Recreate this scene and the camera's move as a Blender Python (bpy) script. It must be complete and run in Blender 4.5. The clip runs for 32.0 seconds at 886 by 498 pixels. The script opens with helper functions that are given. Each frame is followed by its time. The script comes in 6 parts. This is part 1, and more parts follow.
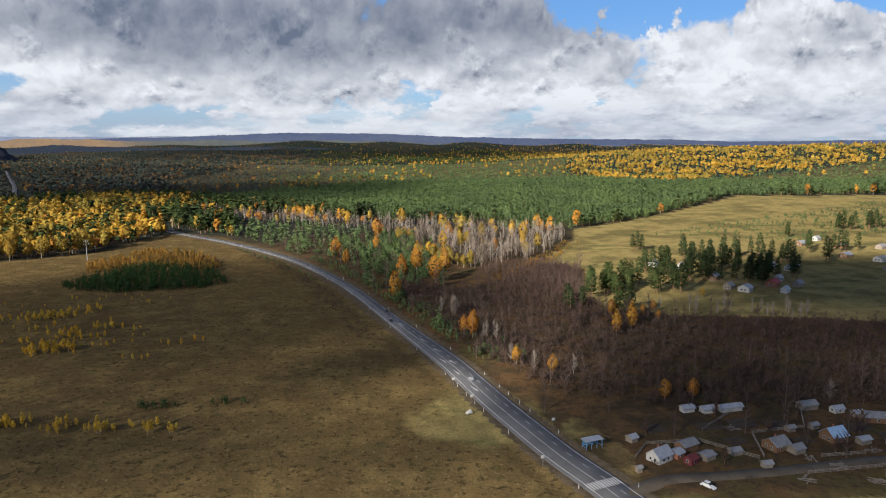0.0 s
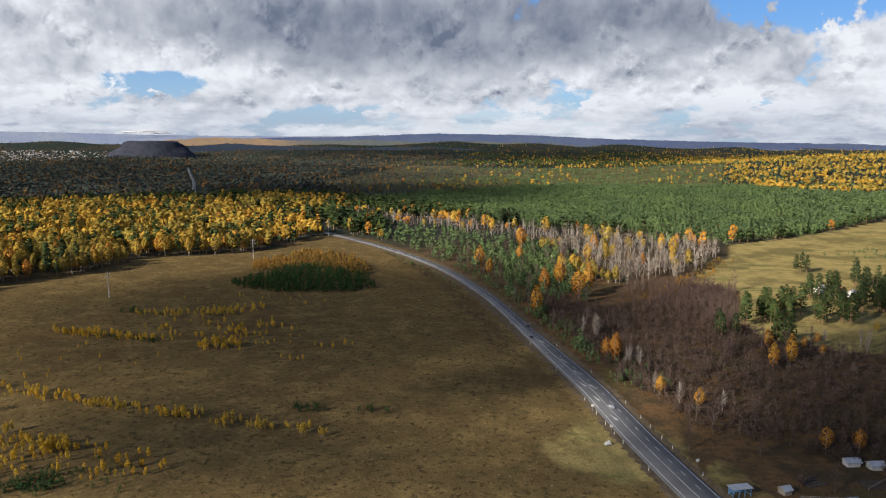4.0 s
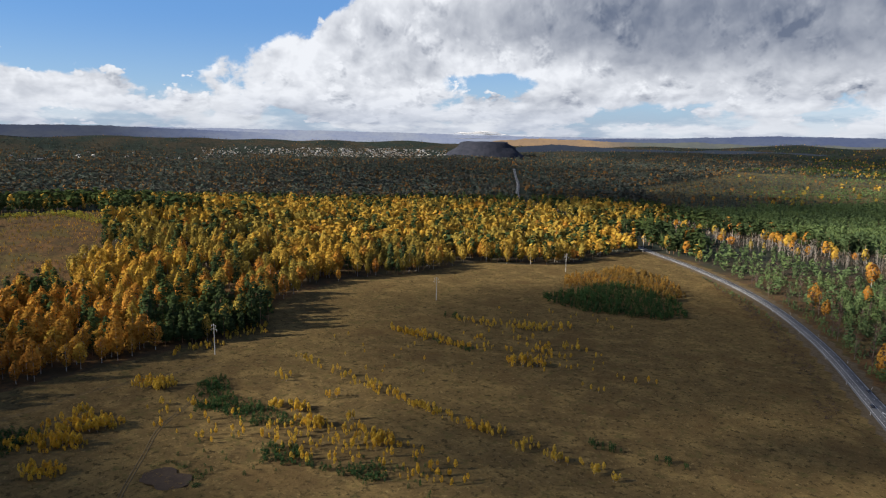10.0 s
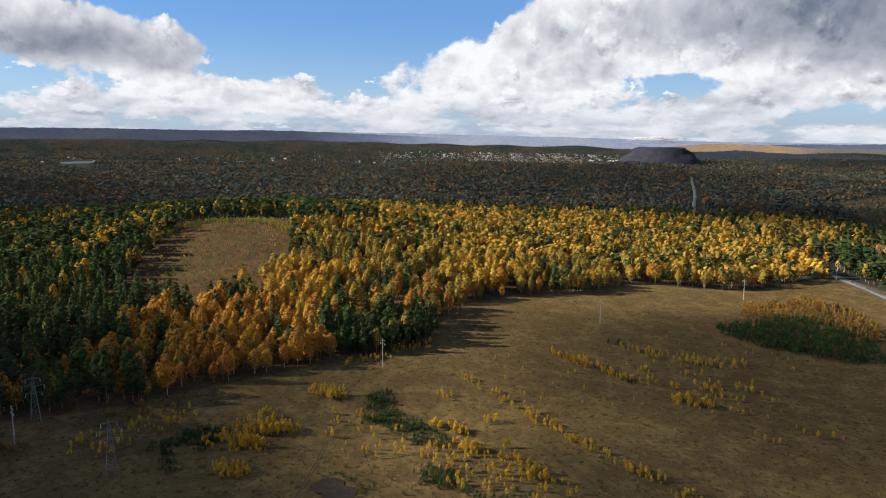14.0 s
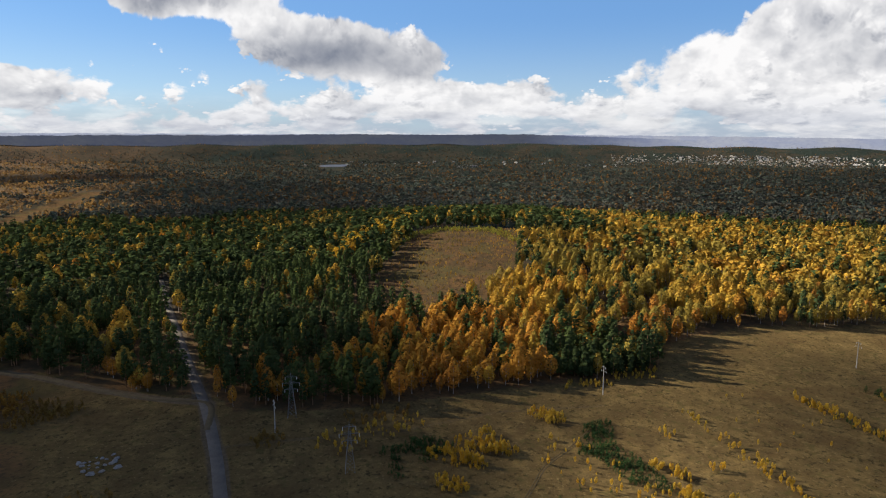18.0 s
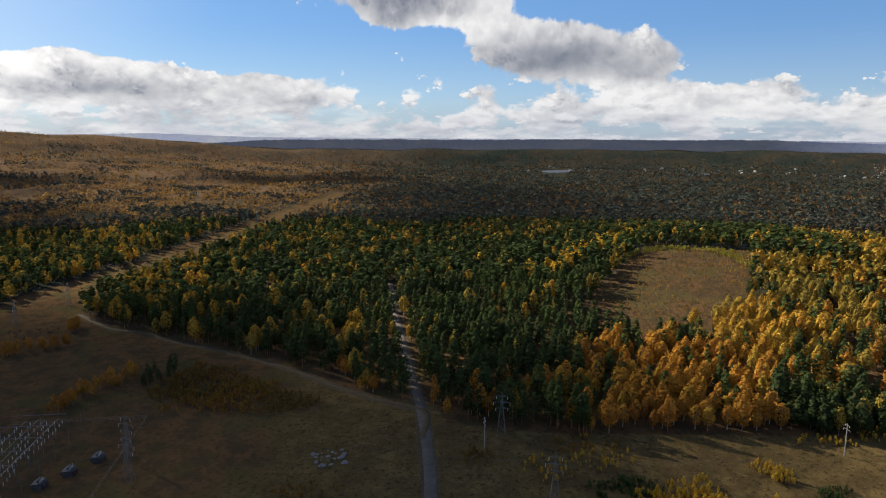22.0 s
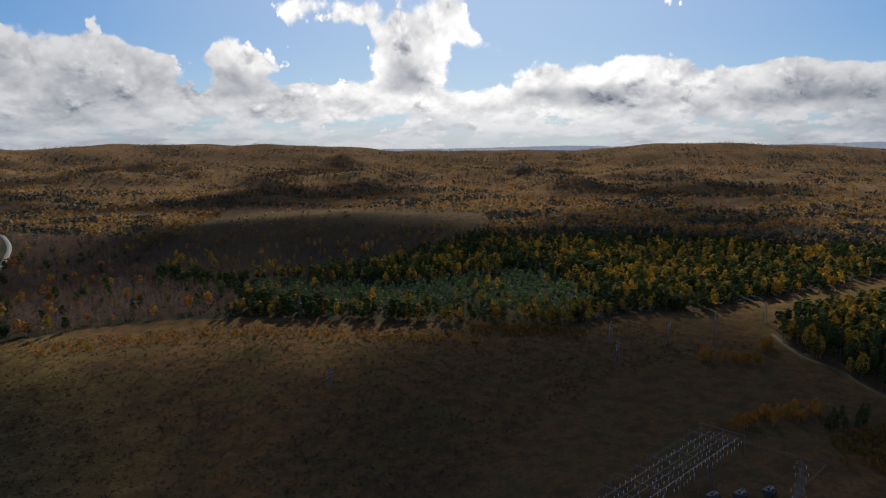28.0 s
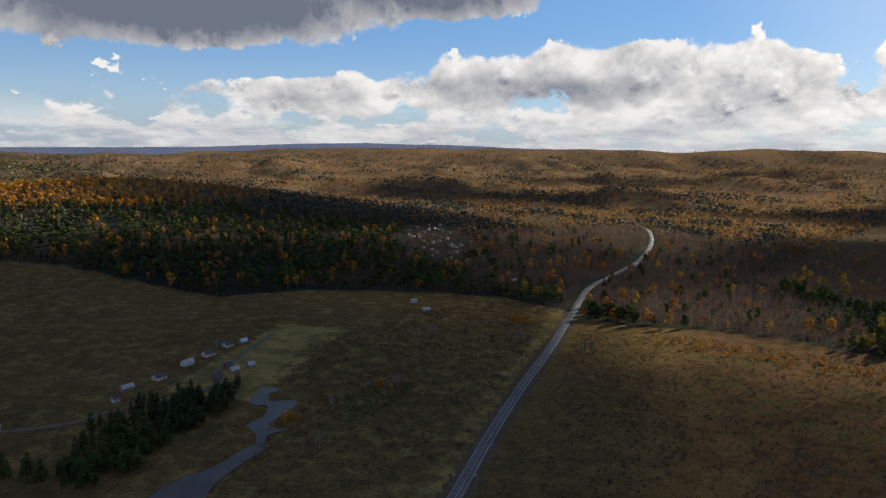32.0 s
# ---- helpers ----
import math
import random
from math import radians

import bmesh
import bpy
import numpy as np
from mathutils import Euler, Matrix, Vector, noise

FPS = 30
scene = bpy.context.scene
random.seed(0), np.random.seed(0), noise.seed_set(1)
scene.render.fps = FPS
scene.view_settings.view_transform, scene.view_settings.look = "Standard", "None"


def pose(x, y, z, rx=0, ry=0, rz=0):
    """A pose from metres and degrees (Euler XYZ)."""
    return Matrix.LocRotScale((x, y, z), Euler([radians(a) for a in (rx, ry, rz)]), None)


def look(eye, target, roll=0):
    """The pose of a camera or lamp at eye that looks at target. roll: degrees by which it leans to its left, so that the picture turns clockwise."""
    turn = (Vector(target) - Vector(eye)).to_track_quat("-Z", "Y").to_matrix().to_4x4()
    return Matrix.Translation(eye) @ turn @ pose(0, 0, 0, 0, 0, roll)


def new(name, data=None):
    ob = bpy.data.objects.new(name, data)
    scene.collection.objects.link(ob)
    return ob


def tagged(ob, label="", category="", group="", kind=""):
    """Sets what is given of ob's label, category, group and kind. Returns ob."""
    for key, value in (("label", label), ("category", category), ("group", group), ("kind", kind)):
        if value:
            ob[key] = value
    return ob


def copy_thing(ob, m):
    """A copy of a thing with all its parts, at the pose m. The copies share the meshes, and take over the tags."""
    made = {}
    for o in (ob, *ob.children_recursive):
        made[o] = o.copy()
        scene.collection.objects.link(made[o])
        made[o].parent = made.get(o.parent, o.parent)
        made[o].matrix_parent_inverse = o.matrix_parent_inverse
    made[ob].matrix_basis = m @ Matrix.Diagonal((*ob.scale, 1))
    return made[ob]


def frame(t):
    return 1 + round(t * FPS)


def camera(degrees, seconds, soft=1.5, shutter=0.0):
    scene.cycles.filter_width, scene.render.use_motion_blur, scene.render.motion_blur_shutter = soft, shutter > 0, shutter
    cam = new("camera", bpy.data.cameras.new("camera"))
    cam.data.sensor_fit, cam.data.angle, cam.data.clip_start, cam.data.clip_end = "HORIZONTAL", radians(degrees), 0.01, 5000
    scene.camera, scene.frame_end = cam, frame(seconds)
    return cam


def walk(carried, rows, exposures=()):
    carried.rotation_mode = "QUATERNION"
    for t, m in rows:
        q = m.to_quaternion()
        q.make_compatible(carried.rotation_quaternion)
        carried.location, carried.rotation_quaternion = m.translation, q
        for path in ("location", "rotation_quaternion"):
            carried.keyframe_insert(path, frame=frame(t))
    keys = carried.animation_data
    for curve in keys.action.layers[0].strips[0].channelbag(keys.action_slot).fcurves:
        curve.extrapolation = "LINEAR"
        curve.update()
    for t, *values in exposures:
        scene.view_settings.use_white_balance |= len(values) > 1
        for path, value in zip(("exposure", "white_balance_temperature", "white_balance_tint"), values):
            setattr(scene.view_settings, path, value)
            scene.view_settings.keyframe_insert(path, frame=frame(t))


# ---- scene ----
cam = camera(65.22, 32.0, soft=1.15)
PATH = [
    (0, (0.00, 0.00, 99.87), (-0.058, 98.760, 84.166), -0.47),
    (0.5, (-0.03, -0.16, 101.01), (-2.144, 98.585, 85.353), -0.40),
    (1, (-0.10, -0.35, 102.14), (-3.952, 98.346, 86.521), -0.34),
    (1.5, (-0.18, -0.56, 103.26), (-5.824, 98.058, 87.667), -0.28),
    (2, (-0.27, -0.76, 104.38), (-7.794, 97.731, 88.808), -0.20),
    (2.5, (-0.34, -0.95, 105.51), (-10.275, 97.327, 89.944), -0.14),
    (3, (-0.41, -1.13, 106.65), (-13.325, 96.806, 91.070), -0.05),
    (3.5, (-0.45, -1.27, 107.80), (-16.899, 96.125, 92.203), -0.12),
    (4, (-0.48, -1.39, 108.97), (-20.911, 95.240, 93.334), 0.02),
    (4.5, (-0.47, -1.48, 110.16), (-24.427, 94.325, 94.458), 0.04),
    (6.5, (-0.20, -1.60, 115.22), (-32.416, 91.732, 99.376), 0.11),
    (7, (-0.08, -1.58, 116.57), (-36.086, 90.349, 100.699), 0.18),
    (7.5, (0.07, -1.55, 117.95), (-39.801, 88.766, 102.048), 0.20),
    (8, (0.24, -1.51, 119.36), (-44.301, 86.594, 103.434), 0.23),
    (8.5, (0.42, -1.47, 120.81), (-48.527, 84.259, 104.829), 0.39),
    (9, (0.61, -1.42, 122.28), (-53.552, 81.107, 106.312), 0.49),
    (9.5, (0.82, -1.38, 123.80), (-56.710, 78.840, 107.804), 0.54),
    (10, (1.03, -1.34, 125.34), (-59.505, 76.635, 109.347), 0.57),
    (10.5, (1.25, -1.30, 126.91), (-61.754, 74.688, 110.916), 0.62),
    (11, (1.48, -1.27, 128.51), (-63.897, 72.694, 112.540), 0.63),
    (11.5, (1.71, -1.25, 130.14), (-64.149, 72.292, 114.182), 0.59),
    (12, (1.94, -1.24, 131.79), (-64.313, 71.963, 115.896), 0.50),
    (12.5, (2.17, -1.23, 133.46), (-65.564, 70.601, 117.571), 0.52),
    (13, (2.40, -1.23, 135.14), (-68.430, 67.552, 119.269), 0.52),
    (13.5, (2.63, -1.24, 136.85), (-71.736, 63.707, 120.976), 0.59),
    (14, (2.85, -1.26, 138.56), (-74.650, 59.922, 122.716), 0.62),
    (14.5, (3.07, -1.27, 140.28), (-76.804, 56.774, 124.446), 0.62),
    (15, (3.28, -1.29, 142.01), (-79.289, 52.849, 126.186), 0.61),
    (15.5, (3.49, -1.31, 143.74), (-81.497, 48.941, 127.881), 0.60),
    (17.5, (4.24, -1.36, 150.62), (-87.749, 34.493, 134.711), 0.01),
    (18, (4.40, -1.36, 152.31), (-88.674, 31.595, 136.433), 0.04),
    (18.5, (4.54, -1.35, 153.98), (-89.362, 29.150, 138.099), -0.02),
    (19, (4.67, -1.33, 155.63), (-90.255, 25.852, 139.803), 0.02),
    (19.5, (4.78, -1.30, 157.26), (-91.184, 21.968, 141.465), 0.05),
    (20, (4.87, -1.26, 158.85), (-91.879, 18.534, 143.127), 0.13),
    (20.5, (4.94, -1.22, 160.42), (-92.478, 15.023, 144.738), 0.12),
    (21, (4.98, -1.17, 161.96), (-93.074, 10.702, 146.337), 0.16),
    (21.5, (4.99, -1.12, 163.47), (-93.488, 6.503, 147.873), 0.20),
    (22, (4.97, -1.07, 164.93), (-93.783, 1.268, 149.399), 0.31),
    (22.5, (4.92, -1.03, 166.37), (-93.825, -4.053, 150.874), 0.37),
    (23, (4.83, -0.99, 167.76), (-93.435, -11.241, 152.303), 0.46),
    (23.5, (4.70, -0.96, 169.11), (-92.606, -18.098, 153.673), 0.54),
    (24, (4.52, -0.94, 170.42), (-91.196, -25.455, 155.018), 0.66),
    (24.5, (4.30, -0.95, 171.70), (-89.588, -31.756, 156.334), 0.69),
    (26.5, (2.93, -1.25, 176.41), (-78.074, -57.978, 161.567), -0.39),
    (27, (2.46, -1.40, 177.50), (-72.561, -65.855, 162.773), -0.48),
    (27.5, (1.96, -1.59, 178.57), (-65.845, -73.629, 163.965), -0.46),
    (28, (1.42, -1.81, 179.60), (-57.902, -81.012, 165.151), -0.36),
    (28.5, (0.85, -2.06, 180.62), (-49.511, -87.261, 166.280), -0.22),
    (29, (0.26, -2.34, 181.62), (-41.219, -92.198, 167.316), -0.10),
    (29.5, (-0.34, -2.62, 182.61), (-30.666, -96.836, 168.343), 0.12),
    (30, (-0.92, -2.90, 183.59), (-18.952, -100.223, 169.335), 0.34),
    (30.5, (-1.47, -3.16, 184.58), (-6.745, -101.997, 170.311), 0.63),
    (31, (-1.96, -3.38, 185.57), (3.954, -102.170, 171.256), 0.80),
    (31.5, (-2.36, -3.52, 186.59), (12.815, -101.306, 172.184), 1.07),
    (32, (-2.64, -3.56, 187.64), (18.812, -100.144, 173.137), 1.11),
]
walk(cam, [(t, look(eye, target, roll)) for t, eye, target, roll in PATH],
     exposures=[(0.0, 0.85, 6250, 10), (12.0, 0.9, 6350, 10), (15.0, 1.0, 6500, 10), (20.0, 0.96, 6750, 10), (24.0, 0.75, 6600, 10), (28.0, 0.46, 6500, 10), (30.0, 0.34, 6650, 10), (32.0, 0.84, 6900, 10)])

# ---- world, sun ----
SUN_AZ, SUN_EL = radians(140), radians(25)        # azimuth counted to the left from +y
SUN_DIR = Vector((-math.sin(SUN_AZ) * math.cos(SUN_EL), math.cos(SUN_AZ) * math.cos(SUN_EL), math.sin(SUN_EL)))


def heading(az, el):
    """Unit vector for an azimuth (left of +y) and an elevation in degrees."""
    a, b = radians(az), radians(el)
    return (-math.sin(a) * math.cos(b), math.cos(a) * math.cos(b), math.sin(b))


class Nodes:
    """Short hand for a node tree."""

    def __init__(self, tree):
        self.tree = tree
        tree.nodes.clear()

    def add(self, kind, **props):
        n = self.tree.nodes.new(kind)
        for k, v in props.items():
            setattr(n, k, v)
        return n

    def put(self, value, socket):
        if hasattr(value, "is_linked") or isinstance(value, bpy.types.NodeSocket):
            self.tree.links.new(value, socket)
        elif value is not None:
            socket.default_value = value

    def math(self, op, a, b=None, c=None, clamp=False):
        n = self.add("ShaderNodeMath", operation=op, use_clamp=clamp)
        for i, v in enumerate((a, b, c)):
            self.put(v, n.inputs[i])
        return n.outputs[0]

    def vec(self, op, a, b=None, scale=None):
        n = self.add("ShaderNodeVectorMath", operation=op)
        self.put(a, n.inputs[0])
        self.put(b, n.inputs[1])
        if scale is not None:
            self.put(scale, n.inputs["Scale"])
        return n.outputs["Value"] if op in ("DOT_PRODUCT", "LENGTH") else n.outputs["Vector"]

    def noise(self, vector, scale, detail=4.0, rough=0.55, distortion=0.0):
        n = self.add("ShaderNodeTexNoise")
        self.put(vector, n.inputs["Vector"])
        n.inputs["Scale"].default_value, n.inputs["Detail"].default_value = scale, detail
        n.inputs["Roughness"].default_value, n.inputs["Distortion"].default_value = rough, distortion
        return n.outputs["Fac"]

    def step(self, value, lo, hi, a=0.0, b=1.0, kind="SMOOTHSTEP"):
        n = self.add("ShaderNodeMapRange", interpolation_type=kind)
        for i, v in enumerate((value, lo, hi, a, b)):
            self.put(v, n.inputs[i])
        return n.outputs[0]

    def mix(self, fac, a, b, blend="MIX"):
        n = self.add("ShaderNodeMix", data_type="RGBA", blend_type=blend)
        self.put(fac, n.inputs[0])
        for v, s in ((a, n.inputs[6]), (b, n.inputs[7])):
            self.put((*v, 1) if isinstance(v, tuple) and len(v) == 3 else v, s)
        return n.outputs[2]


def make_world():
    world = bpy.data.worlds.new("sky")
    scene.world = world
    world.use_nodes = True
    n = Nodes(world.node_tree)
    way = n.add("ShaderNodeTexCoord").outputs["Generated"]
    sky = n.add("ShaderNodeTexSky", sky_type="NISHITA", sun_disc=False)
    sky.sun_elevation, sky.sun_rotation = SUN_EL, -SUN_AZ
    sky.air_density, sky.dust_density, sky.ozone_density = 1.0, 0.4, 2.0
    parts = n.add("ShaderNodeSeparateXYZ")
    n.put(way, parts.inputs[0])
    up = parts.outputs["Z"]

    def blob(az, el, width, height):
        """How near a direction lies to a place in the sky, 1 at its middle."""
        d = n.vec("SUBTRACT", way, heading(az, el))
        d = n.vec("MULTIPLY", d, (1.0 / radians(width), 1.0 / radians(width), 1.0 / radians(height)))
        return n.step(n.vec("LENGTH", d), 0.2, 1.0, 1.0, 0.0)

    def gather(rows):
        total = None
        for az, el, w, h, k in rows:
            v = n.math("MULTIPLY", blob(az, el, w, h), k)
            total = v if total is None else n.math("ADD", total, v)
        return total

    # masses of cloud (+) and clear openings (-) round the sky
    north_east = ((14, 9, 34, 8, 0.22), (-4, 6.5, 15, 5, 0.12), (44, 11, 10, 3, 0.08), (108, 4, 16, 2.2, 0.10), (-22, 5, 16, 6, 0.22), (32, 8, 22, 6, 0.17), (46, 5, 12, 5, 0.17), (-33, 11, 7, 4, -0.25), (33, 4.3, 7, 1.4, -0.10), (24, 4, 9, 2.4, 0.09),
                   (64, 9, 11, 5, -0.24), (49, 11.5, 6, 3, -0.2), (76, 6.5, 8, 3.4, 0.24), (83, 7.6, 8, 3, 0.2), (70, 3, 14, 2.5, 0.14), (91, 11, 11, 3.2, 0.26), (101, 7.5, 9, 3, -0.16), (86, 6.5, 4, 3, -0.1))
    south_east = ((116, 9, 12, 3.6, -0.3), (117, 4.6, 8, 2.6, 0.2), (126, 5, 6, 3.2, 0.16), (104, 3.6, 12, 2, 0.1), (132, 5, 9, 3, 0.17), (134, 10, 8, 3, -0.25),
                   (136, 3.3, 30, 2.4, 0.10), (166, 3.3, 26, 2.4, 0.10), (146, 7, 4.2, 4.6, 0.24), (153, 10.5, 7, 2, 0.13), (159, 6.5, 4.2, 3.8, 0.24), (152, 4, 8, 2.4, 0.14), (169, 5.8, 8, 4, 0.24), (164, 9.5, 5, 3, -0.2))
    south_west = ((180, 6, 9, 3.6, 0.24), (191, 5, 9, 3.4, 0.22), (203, 4.5, 9, 3, 0.17), (214, 10, 20, 4.2, 0.34), (192, 11.5, 10, 2.4, 0.24), (178, 10.5, 8, 2.6, -0.26), (206, 6.2, 8, 1.6, -0.2), (222, 3.5, 12, 2, -0.05),
                   (250, 8, 30, 8, 0.2), (300, 8, 40, 8, 0.2))
    bias = gather(north_east + south_east + south_west)
    # undersides of the heavy clouds
    gloom = gather(((13, 8.5, 27, 6.5, 1.45), (-10, 10, 20, 4.5, 1.0), (30, 10, 12, 4, 0.5), (108, 3.2, 14, 1.6, 0.5), (146, 5.2, 4, 1.8, 0.8), (159, 4.8, 4, 1.7, 0.8), (132, 3.9, 9, 1.5, 0.9), (180, 4.6, 9, 1.9, 0.8), (76, 6.0, 9, 2.4, 1.0), (83, 6.6, 8, 2.4, 0.9), (91, 11.2, 11, 3, 0.9), (214, 10.5, 25, 5.4, 2.1), (192, 12, 12, 2.8, 1.5), (189, 4.6, 12, 2.2, 1.0), (203, 4, 9, 1.6, 0.6), (117, 3.6, 8, 1.6, 0.5),
                    (168, 4.6, 8, 2.4, 0.5), (146, 6.5, 2.6, 2.4, 0.4), (38, 9, 8, 3, 0.4), (250, 8, 30, 8, 0.8), (300, 8, 40, 8, 0.8)))
    lift = n.math("MULTIPLY", n.math("LOGARITHM", n.math("MAXIMUM", n.math("ADD", up, 0.045), 0.01), math.e), 0.175)
    flat = n.add("ShaderNodeCombineXYZ")
    for k, v in enumerate((parts.outputs["X"], parts.outputs["Y"], lift)):
        n.put(v, flat.inputs[k])
    p = flat.outputs[0]

    def heaps(vector, size, detail, smooth_edge):
        """Rounded heaps of cloud: 1 in the middle of a heap, 0 in the seams."""
        puff = n.add("ShaderNodeTexVoronoi", feature="SMOOTH_F1", distance="EUCLIDEAN")
        n.put(vector, puff.inputs["Vector"])
        for key, value in (("Scale", size), ("Detail", detail), ("Roughness", 0.6), ("Lacunarity", 2.2), ("Smoothness", smooth_edge)):
            puff.inputs[key].default_value = value
        return n.step(puff.outputs["Distance"], 0.0, 0.9, 1.0, 0.0, "LINEAR")

    # the field is bent a little by noise, so that no edge runs straight
    bend = n.add("ShaderNodeTexNoise")
    n.put(p, bend.inputs["Vector"])
    bend.inputs["Scale"].default_value, bend.inputs["Detail"].default_value = 22.0, 4.0
    p = n.vec("ADD", p, n.vec("SCALE", n.vec("SUBTRACT", bend.outputs["Color"], (0.5, 0.5, 0.5)), scale=0.022))

    def cover(vector, detail=9.0):
        big = n.noise(vector, 6.0, 2.0, 0.5)
        small = n.noise(vector, 15.0, detail, 0.58)
        heap = heaps(vector, 20.0, 3.0, 0.3)
        return n.math("ADD", n.math("ADD", n.math("MULTIPLY", big, 0.36), n.math("MULTIPLY", small, 0.40)), n.math("MULTIPLY", heap, 0.24))

    here = cover(p)
    soft = cover(p, 4.0)
    above = cover(n.vec("ADD", p, (0.006 * SUN_DIR.x, 0.006 * SUN_DIR.y, 0.013)), 4.0)
    over = n.noise(n.vec("ADD", p, (0, 0, 0.034)), 9.0, 4.0, 0.55)
    under = n.noise(n.vec("ADD", p, (0, 0, -0.010)), 9.0, 4.0, 0.55)
    thick = n.math("ADD", n.math("ADD", here, bias), n.step(up, 0.03, 0.12, 0.11, 0.0))
    mask = n.step(thick, 0.452, 0.500)
    calm = n.step(gloom, 0.2, 1.2, 1.0, 0.5)
    lit = n.math("MULTIPLY", n.math("SUBTRACT", soft, above), 4.6)
    lit = n.math("ADD", lit, n.math("MULTIPLY", n.math("SUBTRACT", under, over), 2.1))
    lit = n.math("ADD", n.math("MULTIPLY", lit, calm), 0.80)
    glow = n.step(n.vec("DOT_PRODUCT", way, tuple(SUN_DIR)), 0.80, 1.0)
    core = n.math("MULTIPLY", n.step(n.math("ADD", soft, bias), 0.50, 0.76), n.math("ADD", n.math("MULTIPLY", glow, 0.12), 0.12))
    lit = n.math("SUBTRACT", lit, core)
    lit = n.math("SUBTRACT", lit, n.math("MULTIPLY", gloom, 0.60))
    lit = n.step(lit, -0.35, 1.05, 0.0, 1.0, "LINEAR")
    bright = n.mix(glow, (0.87, 0.88, 0.905), (1.6, 1.57, 1.54))
    dark = n.mix(glow, (0.150, 0.180, 0.250), (0.175, 0.215, 0.30))
    cloud = n.mix(lit, dark, bright)
    clear = n.mix(1.0, sky.outputs[0], (0.07, 0.098, 0.13), "MULTIPLY")
    clear = n.mix(0.6, clear, n.mix(n.step(up, 0.0, 0.17), (0.46, 0.60, 0.78), (0.155, 0.345, 0.72)))
    clear = n.mix(n.math("MULTIPLY", glow, 0.5), clear, (0.70, 0.82, 1.0))
    air = n.mix(mask, clear, cloud)
    # low band of far, flat cloud and mist over the horizon
    far = n.noise(n.vec("MULTIPLY", way, (4.0, 4.0, 18.0)), 1.6, 6.0, 0.6)
    band = n.math("MULTIPLY", n.step(up, 0.0, 0.07, 1.0, 0.0), n.step(far, 0.34, 0.60, 0.4, 0.85))
    mist = n.mix(n.step(far, 0.44, 0.62), (0.36, 0.41, 0.52), (0.74, 0.76, 0.80))
    mist = n.mix(n.math("MULTIPLY", glow, 0.7), mist, (0.86, 0.89, 0.93))
    air = n.mix(band, air, mist)
    # overhead the layer is closed and grey
    top = n.step(up, 0.24, 0.42)
    air = n.mix(top, air, OVERHEAD)
    back = n.add("ShaderNodeBackground")
    n.put(air, back.inputs[0])
    back.inputs[1].default_value = 0.555
    n.put(back.outputs[0], n.add("ShaderNodeOutputWorld").inputs[0])


OVERHEAD = (0.13, 0.175, 0.295)
make_world()
sun = new("sun", bpy.data.lights.new("sun", "SUN"))
sun.data.energy, sun.data.angle, sun.data.color = 5.0, radians(0.55), (1.0, 0.90, 0.74)
sun.matrix_world = look(SUN_DIR * 1000, (0, 0, 0))

# ground patches shaded by added clouds out of view: middle, half sizes, turn, shape, density
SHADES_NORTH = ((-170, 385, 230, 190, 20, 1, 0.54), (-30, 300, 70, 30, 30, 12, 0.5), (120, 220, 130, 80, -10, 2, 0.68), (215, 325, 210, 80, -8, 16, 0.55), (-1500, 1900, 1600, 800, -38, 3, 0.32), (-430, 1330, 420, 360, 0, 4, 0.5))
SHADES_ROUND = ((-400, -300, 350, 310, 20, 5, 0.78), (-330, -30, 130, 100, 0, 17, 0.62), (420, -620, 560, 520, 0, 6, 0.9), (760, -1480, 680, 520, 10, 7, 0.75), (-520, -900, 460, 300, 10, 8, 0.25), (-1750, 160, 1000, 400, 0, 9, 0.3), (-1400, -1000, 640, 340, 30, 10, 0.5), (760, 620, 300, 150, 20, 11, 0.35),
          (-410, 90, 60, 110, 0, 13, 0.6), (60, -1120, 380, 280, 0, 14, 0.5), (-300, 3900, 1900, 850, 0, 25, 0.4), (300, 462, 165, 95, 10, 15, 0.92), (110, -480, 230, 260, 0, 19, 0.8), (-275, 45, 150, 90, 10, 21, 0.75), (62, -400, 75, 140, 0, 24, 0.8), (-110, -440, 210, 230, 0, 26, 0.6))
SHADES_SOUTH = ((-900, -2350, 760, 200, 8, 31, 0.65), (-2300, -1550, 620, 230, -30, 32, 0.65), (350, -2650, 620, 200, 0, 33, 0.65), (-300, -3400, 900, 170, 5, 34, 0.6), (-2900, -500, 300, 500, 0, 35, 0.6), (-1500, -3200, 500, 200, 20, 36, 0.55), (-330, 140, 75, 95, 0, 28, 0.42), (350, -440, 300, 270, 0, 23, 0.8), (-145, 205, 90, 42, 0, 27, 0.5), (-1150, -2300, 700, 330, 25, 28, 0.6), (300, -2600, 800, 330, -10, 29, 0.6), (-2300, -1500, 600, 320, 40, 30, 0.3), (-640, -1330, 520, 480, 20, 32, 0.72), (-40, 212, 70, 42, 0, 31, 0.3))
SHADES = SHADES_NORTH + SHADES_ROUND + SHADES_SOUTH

# ---- materials ----


def material(name):
    m = bpy.data.materials.new(name)
    m.use_nodes = True
    return m, Nodes(m.node_tree)


